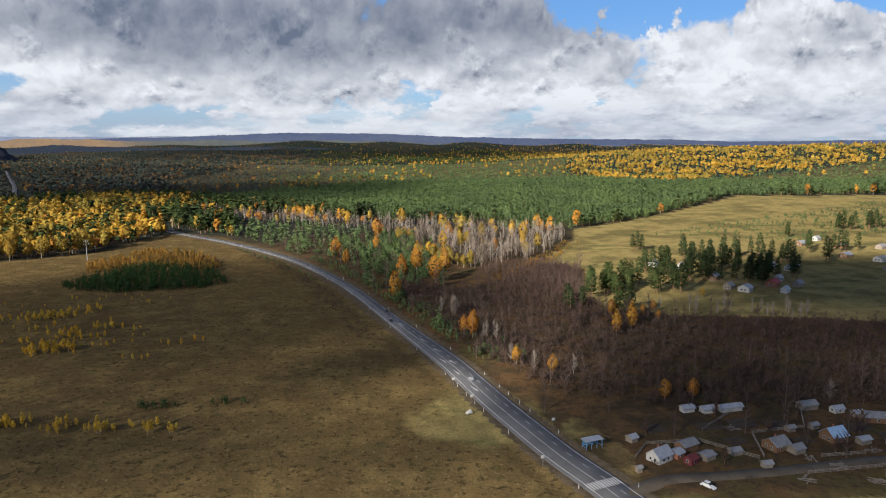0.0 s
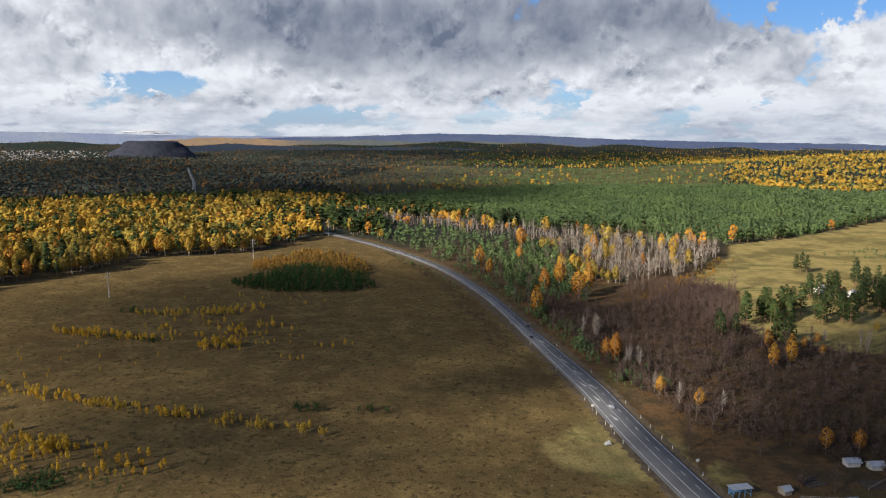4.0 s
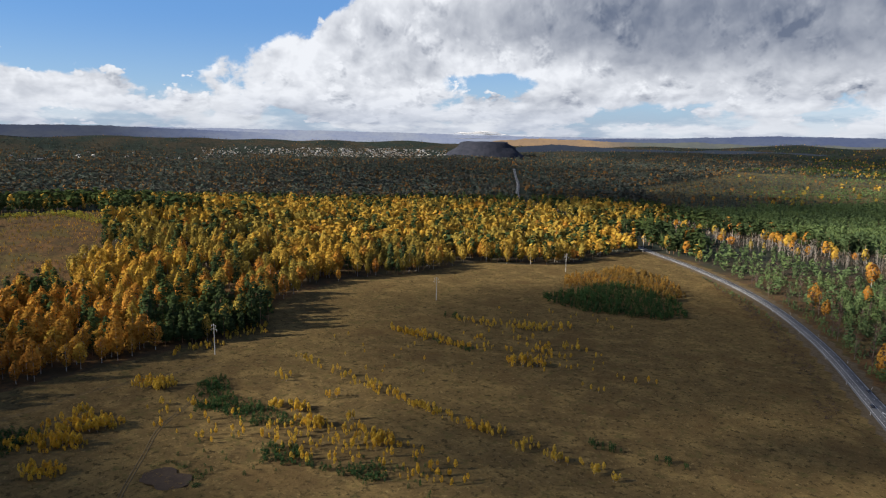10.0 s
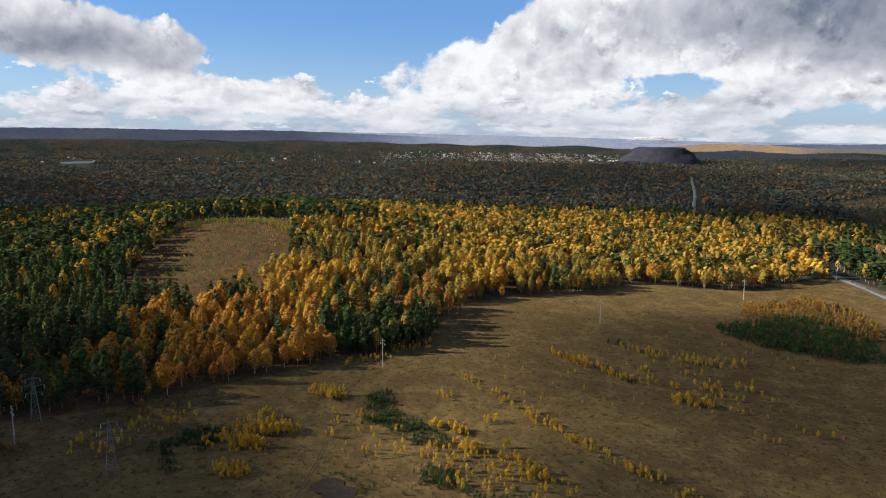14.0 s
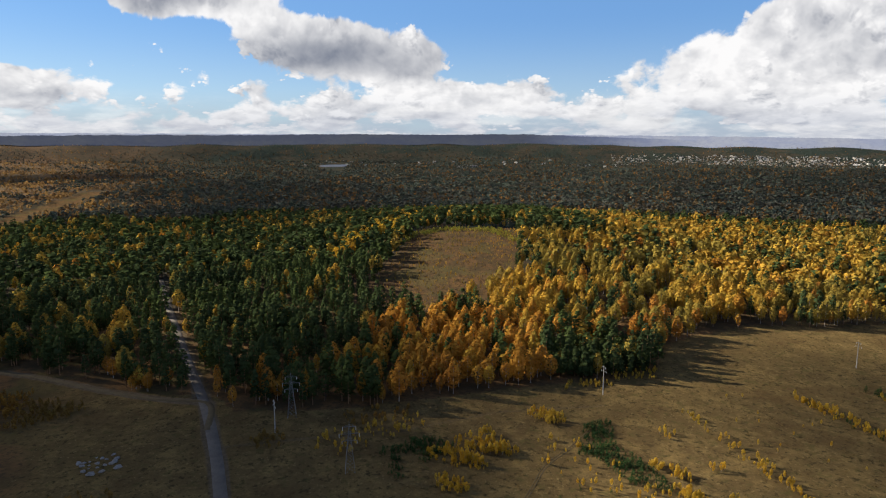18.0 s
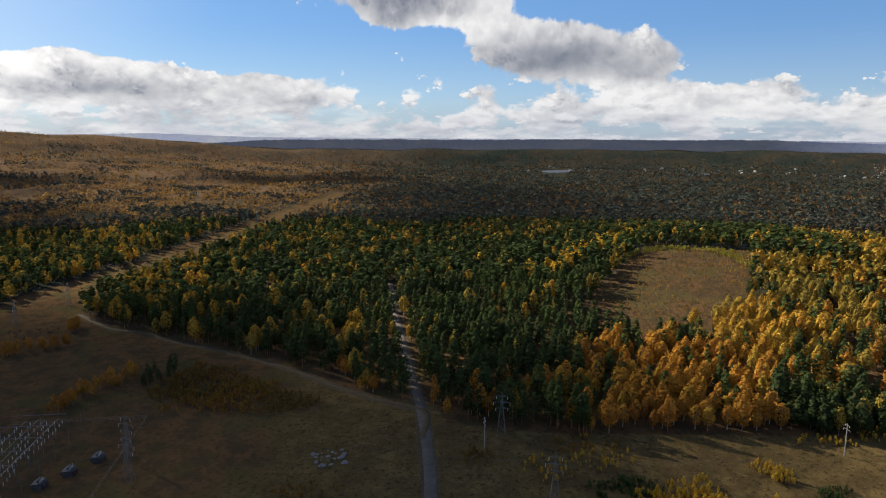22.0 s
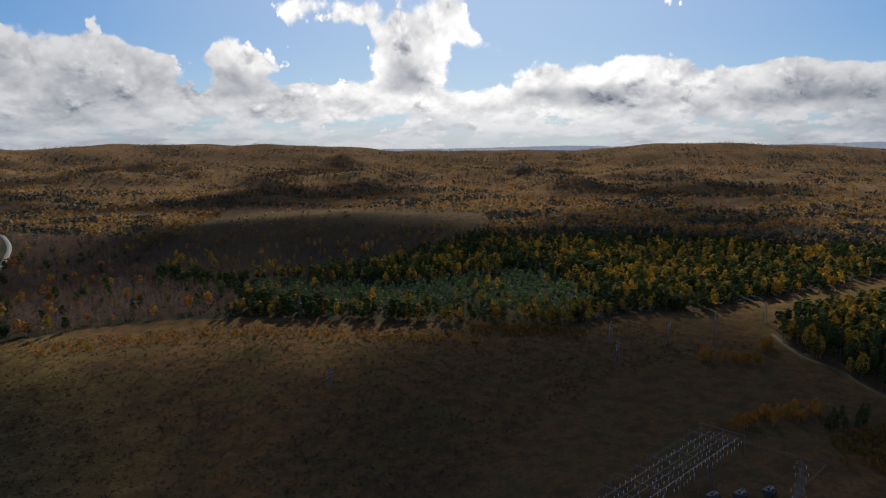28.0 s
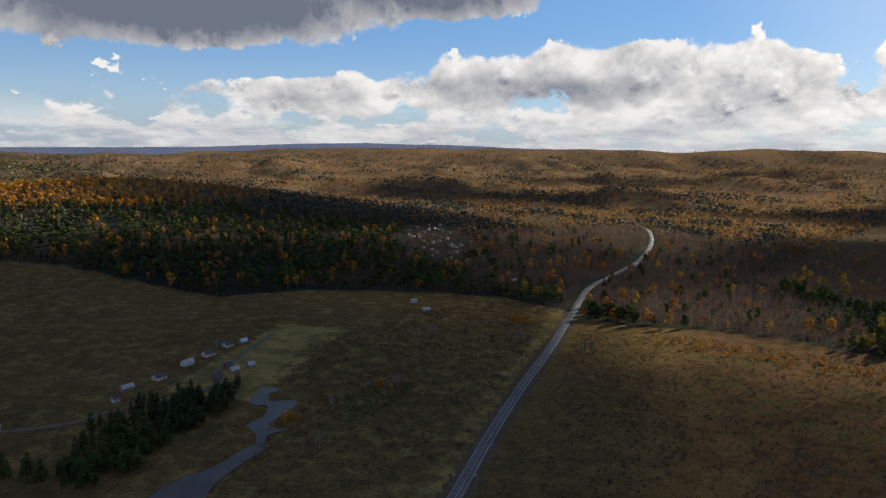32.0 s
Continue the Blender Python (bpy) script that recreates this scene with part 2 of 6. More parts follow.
def finish(n, colour, rough=0.85, bump=None, strength=0.4, distance=0.1, metal=0.0, translucent=0.0, spec=0.3):
    b = n.add("ShaderNodeBsdfPrincipled")
    n.put(colour if not isinstance(colour, tuple) else (*colour, 1), b.inputs["Base Color"])
    n.put(rough, b.inputs["Roughness"])
    b.inputs["Metallic"].default_value = metal
    b.inputs["Specular IOR Level"].default_value = spec
    if bump is not None:
        bn = n.add("ShaderNodeBump")
        bn.inputs["Strength"].default_value, bn.inputs["Distance"].default_value = strength, distance
        n.put(bump, bn.inputs["Height"])
        n.put(bn.outputs[0], b.inputs["Normal"])
    shader = b.outputs[0]
    if translucent:
        tr = n.add("ShaderNodeBsdfTranslucent")
        n.put(colour if not isinstance(colour, tuple) else (*colour, 1), tr.inputs[0])
        mx = n.add("ShaderNodeMixShader")
        mx.inputs[0].default_value = translucent
        n.put(shader, mx.inputs[1])
        n.put(tr.outputs[0], mx.inputs[2])
        shader = mx.outputs[0]
    n.put(shader, n.add("ShaderNodeOutputMaterial").inputs[0])


def plain(name, a, b, scale=1.0, rough=0.8, metal=0.0, bump=0.3, spec=0.3):
    """Paint, wood or stone: two shades in coarse and fine noise, with a fine relief."""
    m, n = material(name)
    pos = n.add("ShaderNodeTexCoord").outputs["Object"]
    coarse, fine = n.noise(pos, scale * 0.35, 3), n.noise(pos, scale * 3.0, 5, 0.6)
    fac = n.step(n.math("ADD", n.math("MULTIPLY", coarse, 0.6), n.math("MULTIPLY", fine, 0.4)), 0.35, 0.65)
    finish(n, n.mix(fac, a, b), rough, fine, bump, 0.03, metal, 0.0, spec)
    return m


def foliage(name, a, b, c, translucent=0.16, patch=0.035):
    """Leaves: hue varies from tree to tree and from leaf cluster to leaf cluster."""
    m, n = material(name)
    geo = n.add("ShaderNodeNewGeometry")
    place, leaf = geo.outputs["Position"], geo.outputs["Random Per Island"]
    tree = n.step(n.noise(place, 0.16, 2, 0.6), 0.36, 0.64)
    stand = n.step(n.noise(place, patch * 0.4, 3, 0.6), 0.40, 0.60)
    col = n.mix(tree, a, b)
    col = n.mix(n.math("MULTIPLY", stand, 0.75), col, c)
    vary = n.step(leaf, 0.0, 1.0, 0.84, 1.16, "LINEAR")
    hsv = n.add("ShaderNodeHueSaturation")
    n.put(vary, hsv.inputs["Value"])
    n.put(col, hsv.inputs["Color"])
    finish(n, hsv.outputs[0], 0.95, translucent=translucent, spec=0.0)
    return m


MAT = {
    "birch": foliage("yellow_leaves", (0.49, 0.315, 0.05), (0.38, 0.215, 0.036), (0.19, 0.165, 0.042)),
    "aspen": foliage("orange_leaves", (0.41, 0.19, 0.034), (0.43, 0.235, 0.04), (0.32, 0.135, 0.03)),
    "pine": foliage("pine_needles", (0.050, 0.072, 0.026), (0.066, 0.092, 0.030), (0.038, 0.056, 0.026), 0.12),
    "young_pine": foliage("young_pine_needles", (0.100, 0.146, 0.060), (0.130, 0.178, 0.066), (0.080, 0.118, 0.055), 0.15),
    "bare": foliage("bare_twigs", (0.130, 0.090, 0.076), (0.160, 0.112, 0.092), (0.108, 0.070, 0.058), 0.35),
    "brush": foliage("dry_brush", (0.078, 0.056, 0.045), (0.105, 0.078, 0.062), (0.056, 0.042, 0.036), 0.1),
    "straw": foliage("dry_grass_stalks", (0.21, 0.145, 0.056), (0.15, 0.10, 0.042), (0.10, 0.072, 0.034), 0.15),
    "lime": foliage("fresh_green_saplings", (0.24, 0.24, 0.045), (0.32, 0.28, 0.05), (0.16, 0.18, 0.04), 0.2),
    # bluer far conifers and greyer far gold: distance haze put into the leaf colour
    "hazed_pine": foliage("hazed_conifers", (0.060, 0.080, 0.070), (0.072, 0.090, 0.070), (0.080, 0.074, 0.064), 0.1),
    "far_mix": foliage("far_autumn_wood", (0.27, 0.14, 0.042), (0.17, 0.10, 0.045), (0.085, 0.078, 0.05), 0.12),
    "hazed_gold": foliage("hazed_golden_wood", (0.32, 0.195, 0.062), (0.225, 0.138, 0.060), (0.15, 0.10, 0.062), 0.4),
    "sapling": foliage("bright_yellow_leaves", (0.60, 0.40, 0.05), (0.54, 0.32, 0.034), (0.45, 0.32, 0.055), 0.35),
    "thicket": foliage("dark_young_pine", (0.034, 0.068, 0.024), (0.048, 0.088, 0.028), (0.03, 0.056, 0.022), 0.12),
    "rust": foliage("rusty_saplings", (0.30, 0.17, 0.035), (0.24, 0.125, 0.03), (0.16, 0.11, 0.035), 0.2),
    "white": foliage("white_birch_stems", (0.31, 0.265, 0.22), (0.25, 0.205, 0.17), (0.20, 0.165, 0.135), 0.05),
    "trunk": plain("birch_bark", (0.42, 0.385, 0.34), (0.13, 0.11, 0.10), 1.2, 0.8),
    "twig": plain("grey_twig_bark", (0.15, 0.12, 0.10), (0.095, 0.075, 0.062), 1.5, 0.9),
    "bark": plain("pine_bark", (0.16, 0.10, 0.06), (0.26, 0.14, 0.07), 1.5, 0.9),
}


# ---- ground ----
def smooth(v, lo, hi):
    v = np.clip((v - lo) / (hi - lo), 0, 1)
    return v * v * (3 - 2 * v)


RIDGE_AZ = (-60, -32, -23, -18, -10, -1, 6, 13, 19, 26, 32, 37, 42, 48, 51, 58, 64, 71, 78, 87, 95, 106, 112, 118, 122, 127, 132, 138, 147, 151, 157, 161, 169, 174, 177, 184, 193, 200, 206, 212, 220, 226, 260, 300)
RIDGE_Z = (90, 72, 66, 82, 90, 111, 140, 146, 128, 122, 118, 135, 152, 150, 158, 168, 178, 172, 176, 168, 170, 168, 180, 185, 200, 192, 155, 158, 156, 188, 204, 205, 212, 180, 192, 187, 178, 172, 150, 120, 104, 106, 120, 90)


def field_noise(x, y, size, seed=0):
    """Smooth value noise from a few crossing waves."""
    rng = np.random.RandomState(seed)
    out = np.zeros_like(x)
    for _ in range(7):
        a, p, s = rng.uniform(0, 6.28), rng.uniform(0, 6.28), rng.uniform(0.6, 1.7) / size * 6.28
        out = out + np.sin((x * np.cos(a) + y * np.sin(a)) * s + p + 1.3 * np.sin((x * np.sin(a) - y * np.cos(a)) * s * 0.7 + p))
    return out / 7


HILLS = ((-800, 345, 210, 33), (-1010, 420, 170, 8), (1060, -1345, 400, 96), (1250, 2250, 520, 42), (620, 2500, 420, 16), (2100, 1700, 800, 36))


def height(x, y):
    x, y = np.asarray(x, float), np.asarray(y, float)
    r, az = np.hypot(x, y), np.degrees(np.arctan2(-x, y))
    az = np.where(az < -100, az + 360, az)
    top = np.interp(az, RIDGE_AZ, RIDGE_Z)
    gentle = smooth(az, 98, 118) * (1 - smooth(az, 235, 250))
    top = top * (0.60 + 0.40 * gentle)
    steep = 0.10 * smooth(r, 3000, 4300) + 0.90 * smooth(r, 4230, 4745)
    z = top * (steep + gentle * (0.42 * smooth(r, 2500, 4300) + 0.58 * smooth(r, 3950, 4745) - steep))
    z = z + 20 * smooth(r, 2000, 3000) * (1 - smooth(r, 4100, 4700)) * field_noise(x, y, 1100, 3)
    z = z + 2.2 * smooth(r, 700, 1800) * field_noise(x, y, 420, 5)
    open_side = smooth(az, 100, 125) * (1 - smooth(az, 222, 240)) + 0.35 * (1 - smooth(az, 20, 34))
    z = z + 64 * open_side * smooth(r, 2000, 2900) * (1 - smooth(r, 4150, 4600)) * np.maximum(0, field_noise(x, y, 760, 31) + 0.45 * field_noise(x, y, 330, 32))
    z = z + 15 * smooth(r, 4200, 4650) * field_noise(x, y, 620, 33)
    for hx, hy, s, h in HILLS:
        z = z + h * np.exp(-((x - hx) ** 2 + (y - hy) ** 2) / (2 * s * s))
    return z


def inside(x, y, poly):
    x, y = np.asarray(x, float), np.asarray(y, float)
    hit = np.zeros(x.shape, bool)
    for (x1, y1), (x2, y2) in zip(poly, poly[1:] + poly[:1]):
        if y1 != y2:
            hit ^= ((y1 > y) != (y2 > y)) & (x < (x2 - x1) * (y - y1) / (y2 - y1) + x1)
    return hit


def line_distance(x, y, line):
    best = np.full(np.shape(x), 1e9)
    for (x1, y1), (x2, y2) in zip(line, line[1:]):
        dx, dy = x2 - x1, y2 - y1
        t = np.clip(((x - x1) * dx + (y - y1) * dy) / (dx * dx + dy * dy), 0, 1)
        best = np.minimum(best, np.hypot(x - x1 - t * dx, y - y1 - t * dy))
    return best


def curve_through(points, spacing=8.0):
    """A smooth line through plan points."""
    p = np.array(points, float)
    p = np.vstack([2 * p[0] - p[1], p, 2 * p[-1] - p[-2]])
    out = []
    for a, b, c, d in zip(p, p[1:], p[2:], p[3:]):
        k = max(2, int(np.hypot(*(c - b)) / spacing))
        for t in np.arange(k) / k:
            out.append(0.5 * (2 * b + (c - a) * t + (2 * a - 5 * b + 4 * c - d) * t * t + (3 * b - a - 3 * c + d) * t ** 3))
    out.append(p[-2])
    return np.array(out)


ROAD = [(-1460, 2330), (-1020, 1650), (-700, 1150), (-420, 880), (-296, 757), (-206, 670), (-129, 577), (-72, 478), (-29, 377), (1, 305), (11, 277), (20, 251), (29.5, 226), (38, 205), (47, 186), (58, 158), (74, 105), (86, 20),
        (90, -90), (80, -210), (66, -337), (59, -433), (49, -535), (35, -645), (20, -790), (3, -950), (-37, -1085), (-80, -1240), (-115, -1479), (-125, -1695), (-113, -1793), (-60, -1960)]
DIRT_ROAD = [(-200, 2), (-289, 1), (-335, 0), (-397, -4), (-473, -13), (-545, -21), (-640, -31), (-760, -42)]
TRACK = [(-360, -3), (-398, -2), (-413, -27), (-439, -60), (-481, -104), (-518, -153), (-544, -200), (-575, -242), (-590, -278), (-640, -330)]
SIDE_TRACK = [(-337, 2), (-333, 40), (-325, 90), (-330, 150), (-318, 210)]
CORRIDOR = [(-560, -350), (-620, -370), (-720, -390), (-890, -361), (-1280, -331), (-2136, -267)]
WHEEL_RUT = [(-222, 105), (-230, 112), (-247, 128), (-266, 146), (-279, 167), (-296, 190)]
LANE = [(52, 182), (63, 190), (77, 192), (93, 194), (110, 197), (137, 202), (175, 206)]
STREAM_LANE = [(430, -320), (360, -358), (332, -380), (320, -405), (281, -465), (296, -498), (297, -530), (301, -575), (303, -616)]
FIELD = [(-285, 752), (-300, 735), (-312, 620), (-345, 578), (-388, 556), (-390, 500), (-392, 460), (-415, 410), (-405, 340), (-392, 305), (-354, 270), (-350, 240), (-358, 180), (-360, 130),
         (-364, 65), (-380, 12), (-408, 3), (-420, -25), (-440, -60), (-482, -108), (-518, -158), (-545, -205), (-577, -250), (-596, -288), (-684, -350), (-683, -418), (-595, -470), (-514, -470), (-444, -540),
         (-370, -597), (-284, -700), (-193, -753), (-116, -765), (-44, -757), (11, -780), (33, -662), (59, -433), (66, -337), (75, -100), (65, 50), (49, 181), (20, 251), (-14, 340), (-48, 433), (-91, 537), (-152, 628), (-230, 715)]
EAST_OPEN = [(8, -800), (47, -631), (69, -333), (75, -100), (62, 60), (50, 170), (120, 180), (240, 190), (500, 100), (840, -210), (945, -735), (693, -783), (431, -725), (347, -799), (231, -841), (116, -857)]
VILLAGE_OPEN = [(95, 398), (88, 440), (110, 520), (75, 545), (121, 660), (139, 752), (238, 838), (474, 1122), (700, 1075), (1200, 1000), (1100, 500), (600, 250), (300, 340), (205, 372), (130, 380)]
CLEARING = [(-560, 132), (-580, 128), (-700, 190), (-810, 245), (-850, 275), (-805, 387), (-700, 340), (-592, 288), (-530, 215), (-512, 170)]
PLANTATION = [(-210, 980), (-59, 855), (136, 768), (237, 836), (464, 1125), (704, 1100), (1100, 1300), (1075, 1686), (462, 1400), (296, 1609), (415, 2366), (-183, 2600), (-727, 2700), (-700, 1700), (-420, 1150)]
PLANTED = [(-210, 980), (-59, 855), (136, 768), (237, 836), (464, 1125), (704, 1100), (900, 1280), (462, 1390), (296, 1580), (-150, 1560), (-420, 1150)]
BIRCH_BELT = [(-367, 987), (-211, 903), (-58, 835), (128, 722), (118, 660), (70, 545), (24, 524), (-13, 640), (-63, 735), (-190, 815), (-340, 912)]
BRUSH = [(-30, 440), (-38, 485), (5, 450), (40, 470), (75, 540), (105, 520), (88, 440), (95, 392), (135, 372), (240, 360), (330, 330), (300, 250), (165, 245), (88, 243), (45, 262), (8, 330)]
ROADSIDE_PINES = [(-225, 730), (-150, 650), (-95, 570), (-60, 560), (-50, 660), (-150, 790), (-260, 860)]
THICKET = [(-264, 469), (-250, 529), (-235, 557), (-179, 528), (-153, 479), (-167, 460), (-213, 447), (-250, 454)]
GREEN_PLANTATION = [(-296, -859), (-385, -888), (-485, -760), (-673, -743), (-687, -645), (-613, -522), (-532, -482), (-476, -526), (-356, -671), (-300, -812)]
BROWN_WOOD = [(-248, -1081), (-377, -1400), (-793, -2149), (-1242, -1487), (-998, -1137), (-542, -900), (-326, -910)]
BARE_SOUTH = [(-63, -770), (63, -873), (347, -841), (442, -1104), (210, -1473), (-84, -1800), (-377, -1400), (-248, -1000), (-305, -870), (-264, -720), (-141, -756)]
VILLAGE_FAR = [(202, -1040), (245, -1030), (294, -1080), (349, -1139), (380, -1400), (324, -1480), (227, -1300), (200, -1155)]
WATER = [(-3440, 608), (-3510, 586), (-3620, 604), (-3720, 656), (-3760, 748), (-3700, 776), (-3580, 738), (-3470, 690)]
SHORE = [(-3150, 530), (-3500, 566), (-3660, 586), (-3790, 756), (-3700, 800), (-3540, 752), (-3120, 620)]


def sheet_mesh(name, verts, faces, mat, smooth_faces=False):
    """A mesh object straight from arrays; faces is an (n, 3) or (n, 4) index array."""
    me = bpy.data.meshes.new(name)
    verts, faces = np.asarray(verts, np.float32), np.asarray(faces, np.int32)
    k = faces.shape[1]
    me.vertices.add(len(verts))
    me.vertices.foreach_set("co", verts.ravel())
    me.loops.add(faces.size)
    me.loops.foreach_set("vertex_index", faces.ravel())
    me.polygons.add(len(faces))
    me.polygons.foreach_set("loop_start", np.arange(0, faces.size, k, dtype=np.int32))
    me.polygons.foreach_set("loop_total", np.full(len(faces), k, np.int32))
    if smooth_faces:
        me.polygons.foreach_set("use_smooth", np.ones(len(faces), bool))
    me.materials.append(mat)
    me.update(calc_edges=True)
    return new(name, me)


def ground_material():
    m, n = material("autumn_ground")
    pos = n.add("ShaderNodeNewGeometry").outputs["Position"]
    cover = n.add("ShaderNodeAttribute", attribute_name="cover")
    parts = n.add("ShaderNodeSeparateColor")
    n.put(cover.outputs["Color"], parts.inputs[0])
    wild, green, bare = parts.outputs
    big, mid, fine = n.noise(pos, 0.010, 4, 0.6), n.noise(pos, 0.07, 5, 0.65), n.noise(pos, 0.9, 4, 0.7)
    tuft = n.noise(pos, 0.33, 3, 0.7)
    dry = n.mix(n.step(big, 0.35, 0.65), (0.152, 0.105, 0.044), (0.114, 0.079, 0.036))
    dry = n.mix(n.step(mid, 0.42, 0.66), dry, (0.215, 0.150, 0.060))
    dry = n.mix(n.step(tuft, 0.52, 0.66), dry, (0.060, 0.047, 0.022))
    dry = n.mix(n.step(n.noise(pos, 0.5, 4, 0.7), 0.56, 0.70, 0.0, 0.8), dry, (0.28, 0.205, 0.088))
    dry = n.mix(n.step(n.noise(pos, 0.16, 4, 0.7), 0.54, 0.66, 0.0, 0.7), dry, (0.098, 0.086, 0.032))
    dry = n.mix(n.step(n.noise(pos, 0.022, 5, 0.7), 0.52, 0.64, 0.0, 0.55), dry, (0.105, 0.066, 0.03))
    rank = n.mix(n.step(mid, 0.38, 0.60), (0.075, 0.055, 0.032), (0.16, 0.09, 0.042))
    rank = n.mix(n.step(n.noise(pos, 0.025, 4, 0.6), 0.50, 0.62, 0.0, 0.6), rank, (0.10, 0.095, 0.036))
    rank = n.mix(n.step(tuft, 0.45, 0.7), rank, (0.065, 0.05, 0.032))
    lush = n.mix(n.step(mid, 0.35, 0.6), (0.27, 0.215, 0.085), (0.37, 0.29, 0.11))
    lush = n.mix(n.step(n.noise(pos, 0.018, 5, 0.65), 0.48, 0.60, 0.0, 0.75), lush, (0.15, 0.125, 0.052))
    lush = n.mix(n.step(n.noise(n.vec("MULTIPLY", pos, (0.35, 1.0, 1.0)), 0.05, 5, 0.7), 0.54, 0.64, 0.0, 0.6), lush, (0.10, 0.125, 0.044))
    soil = n.mix(n.step(tuft, 0.4, 0.62), (0.155, 0.122, 0.084), (0.105, 0.082, 0.056))
    col = n.mix(n.step(n.math("ADD", wild, n.math("MULTIPLY", n.math("SUBTRACT", mid, 0.5), 0.7)), 0.3, 0.7), dry, rank)
    col = n.mix(n.step(n.math("ADD", green, n.math("MULTIPLY", n.math("SUBTRACT", mid, 0.5), 0.8)), 0.3, 0.75), col, lush)
    col = n.mix(n.step(n.math("ADD", bare, n.math("MULTIPLY", n.math("SUBTRACT", fine, 0.5), 0.6)), 0.35, 0.7), col, soil)
    col = n.mix(n.step(fine, 0.25, 0.75, 0.0, 0.45), col, (0.07, 0.05, 0.025))
    wood = n.add("ShaderNodeAttribute", attribute_name="wood").outputs["Fac"]
    shrubs = n.mix(n.step(n.noise(pos, 0.006, 5, 0.65), 0.42, 0.60), (0.028, 0.038, 0.034), (0.056, 0.048, 0.036))
    shrubs = n.mix(n.step(n.noise(pos, 0.05, 4, 0.7), 0.45, 0.7), shrubs, (0.022, 0.028, 0.020))
    gold = n.add("ShaderNodeAttribute", attribute_name="gold").outputs["Fac"]
    # autumn wood tone of the far south, with sunlit haze put into the colour
    autumn = n.mix(n.step(n.noise(pos, 0.004, 5, 0.65), 0.42, 0.60), (0.165, 0.108, 0.066), (0.118, 0.088, 0.058))
    autumn = n.mix(n.step(n.noise(pos, 0.04, 4, 0.7), 0.50, 0.7), autumn, (0.062, 0.057, 0.036))
    shrubs = n.mix(gold, shrubs, autumn)
    col = n.mix(wood, col, shrubs)
    finish(n, col, 1.0, n.math("ADD", tuft, fine), 0.6, 0.4, spec=0.0)
    return m


def make_ground():
    rings = np.concatenate([[0.0], np.geomspace(8, 150, 12), np.geomspace(153, 900, 230), np.geomspace(912, 4960, 120)])
    az = np.radians(np.concatenate([np.linspace(-232, 42, 520, endpoint=False), np.linspace(42, 128, 30, endpoint=False)]))
    rr, aa = np.meshgrid(rings, az, indexing="ij")
    x, y = rr * np.sin(aa), rr * np.cos(aa)
    z = height(x, y)
    d = line_distance(x, y, [tuple(p) for p in curve_through(ROAD, 40)])
    z = z - 0.25 * (1 - smooth(d, 6.5, 9)) - 0.5 * smooth(d, 9, 12) * (1 - smooth(d, 13, 17))
    for bed, level in ((STREAM, STREAM_LEVEL), (MUD_POOL, POOL_LEVEL)):
        z = np.where(inside(x, y, bed), np.minimum(z, level - 1.0), z)
    z = np.where(inside(x, y, SHORE), np.minimum(z, LAKE_LEVEL - 1.0), z)
    ii, jj = np.meshgrid(np.arange(len(rings) - 1), np.arange(len(az)), indexing="ij")
    jn, k = (jj + 1) % len(az), len(az)
    faces = np.stack([ii * k + jj, (ii + 1) * k + jj, (ii + 1) * k + jn, ii * k + jn], -1).reshape(-1, 4)[:, ::-1]
    ob = sheet_mesh("ground", np.stack([x, y, z], -1).reshape(-1, 3), faces, ground_material(), True)
    fx, fy = x.ravel(), y.ravel()
    r = np.hypot(fx, fy)
    wild = (~inside(fx, fy, FIELD) & ~inside(fx, fy, EAST_OPEN) & ~inside(fx, fy, VILLAGE_OPEN) & ~inside(fx, fy, CLEARING)).astype(float)
    wild = np.maximum(wild, inside(fx, fy, BRUSH) * 1.0)
    wild = np.maximum(wild, 0.85 * (1 - smooth(fy + 40 * field_noise(fx, fy, 120, 6), -150, -30)) * (1 - smooth(fx + 30 * field_noise(fx, fy, 90, 8), -150, -20)) * inside(fx, fy, FIELD))
    wild = np.maximum(wild, 0.9 * inside(fx, fy, CLEARING))
    wild = np.where(line_distance(fx, fy, CORRIDOR) < 38, 0.85, wild)
    green = 0.75 * inside(fx, fy, VILLAGE_OPEN) + 0.35 * inside(fx, fy, EAST_OPEN) + 0.3 * (np.hypot(fx - 90, fy - 205) < 55)
    green = green + 0.5 * ((fx > 240) & (fx < 310) & (fy > -650) & (fy < -450)) + 0.7 * (1 - smooth(np.hypot(fx - 10, fy - 238), 12, 40)) + 0.16 * (d.ravel() < 22)
    young = inside(fx, fy, PLANTATION)
    green = green + 0.55 * young
    bare = 1.0 * (d.ravel() < 9.5)
    for path, half in ((DIRT_ROAD, 3.2), (TRACK, 2.6)):
        bare = np.maximum(bare, 1 - smooth(line_distance(fx, fy, path), half, half + 3))
    bare = np.maximum(bare, 0.5 * (1 - smooth(line_distance(fx, fy, SIDE_TRACK), 1.0, 5)))
    bare = np.maximum(bare, 0.42 * inside(fx, fy, [(-248, -236), (-386, -246), (-392, -190), (-300, -196), (-252, -190)]))
    yards = inside(fx, fy, [(58, 183), (62, 228), (90, 250), (160, 250), (190, 205), (120, 186)])
    wild, green = np.where(yards, 0.9, wild), np.where(yards, 0.25 * green, green)
    data = np.ones((len(fx), 4), np.float32)
    data[:, 0], data[:, 1], data[:, 2] = wild, np.clip(green, 0, 1), bare
    wooded = (1 - 0.45 * young) * np.where(line_distance(fx, fy, CORRIDOR) < 36, 0.0, (wild > 0.9) * smooth(r, 450, 900)) * ~inside(fx, fy, BRUSH)
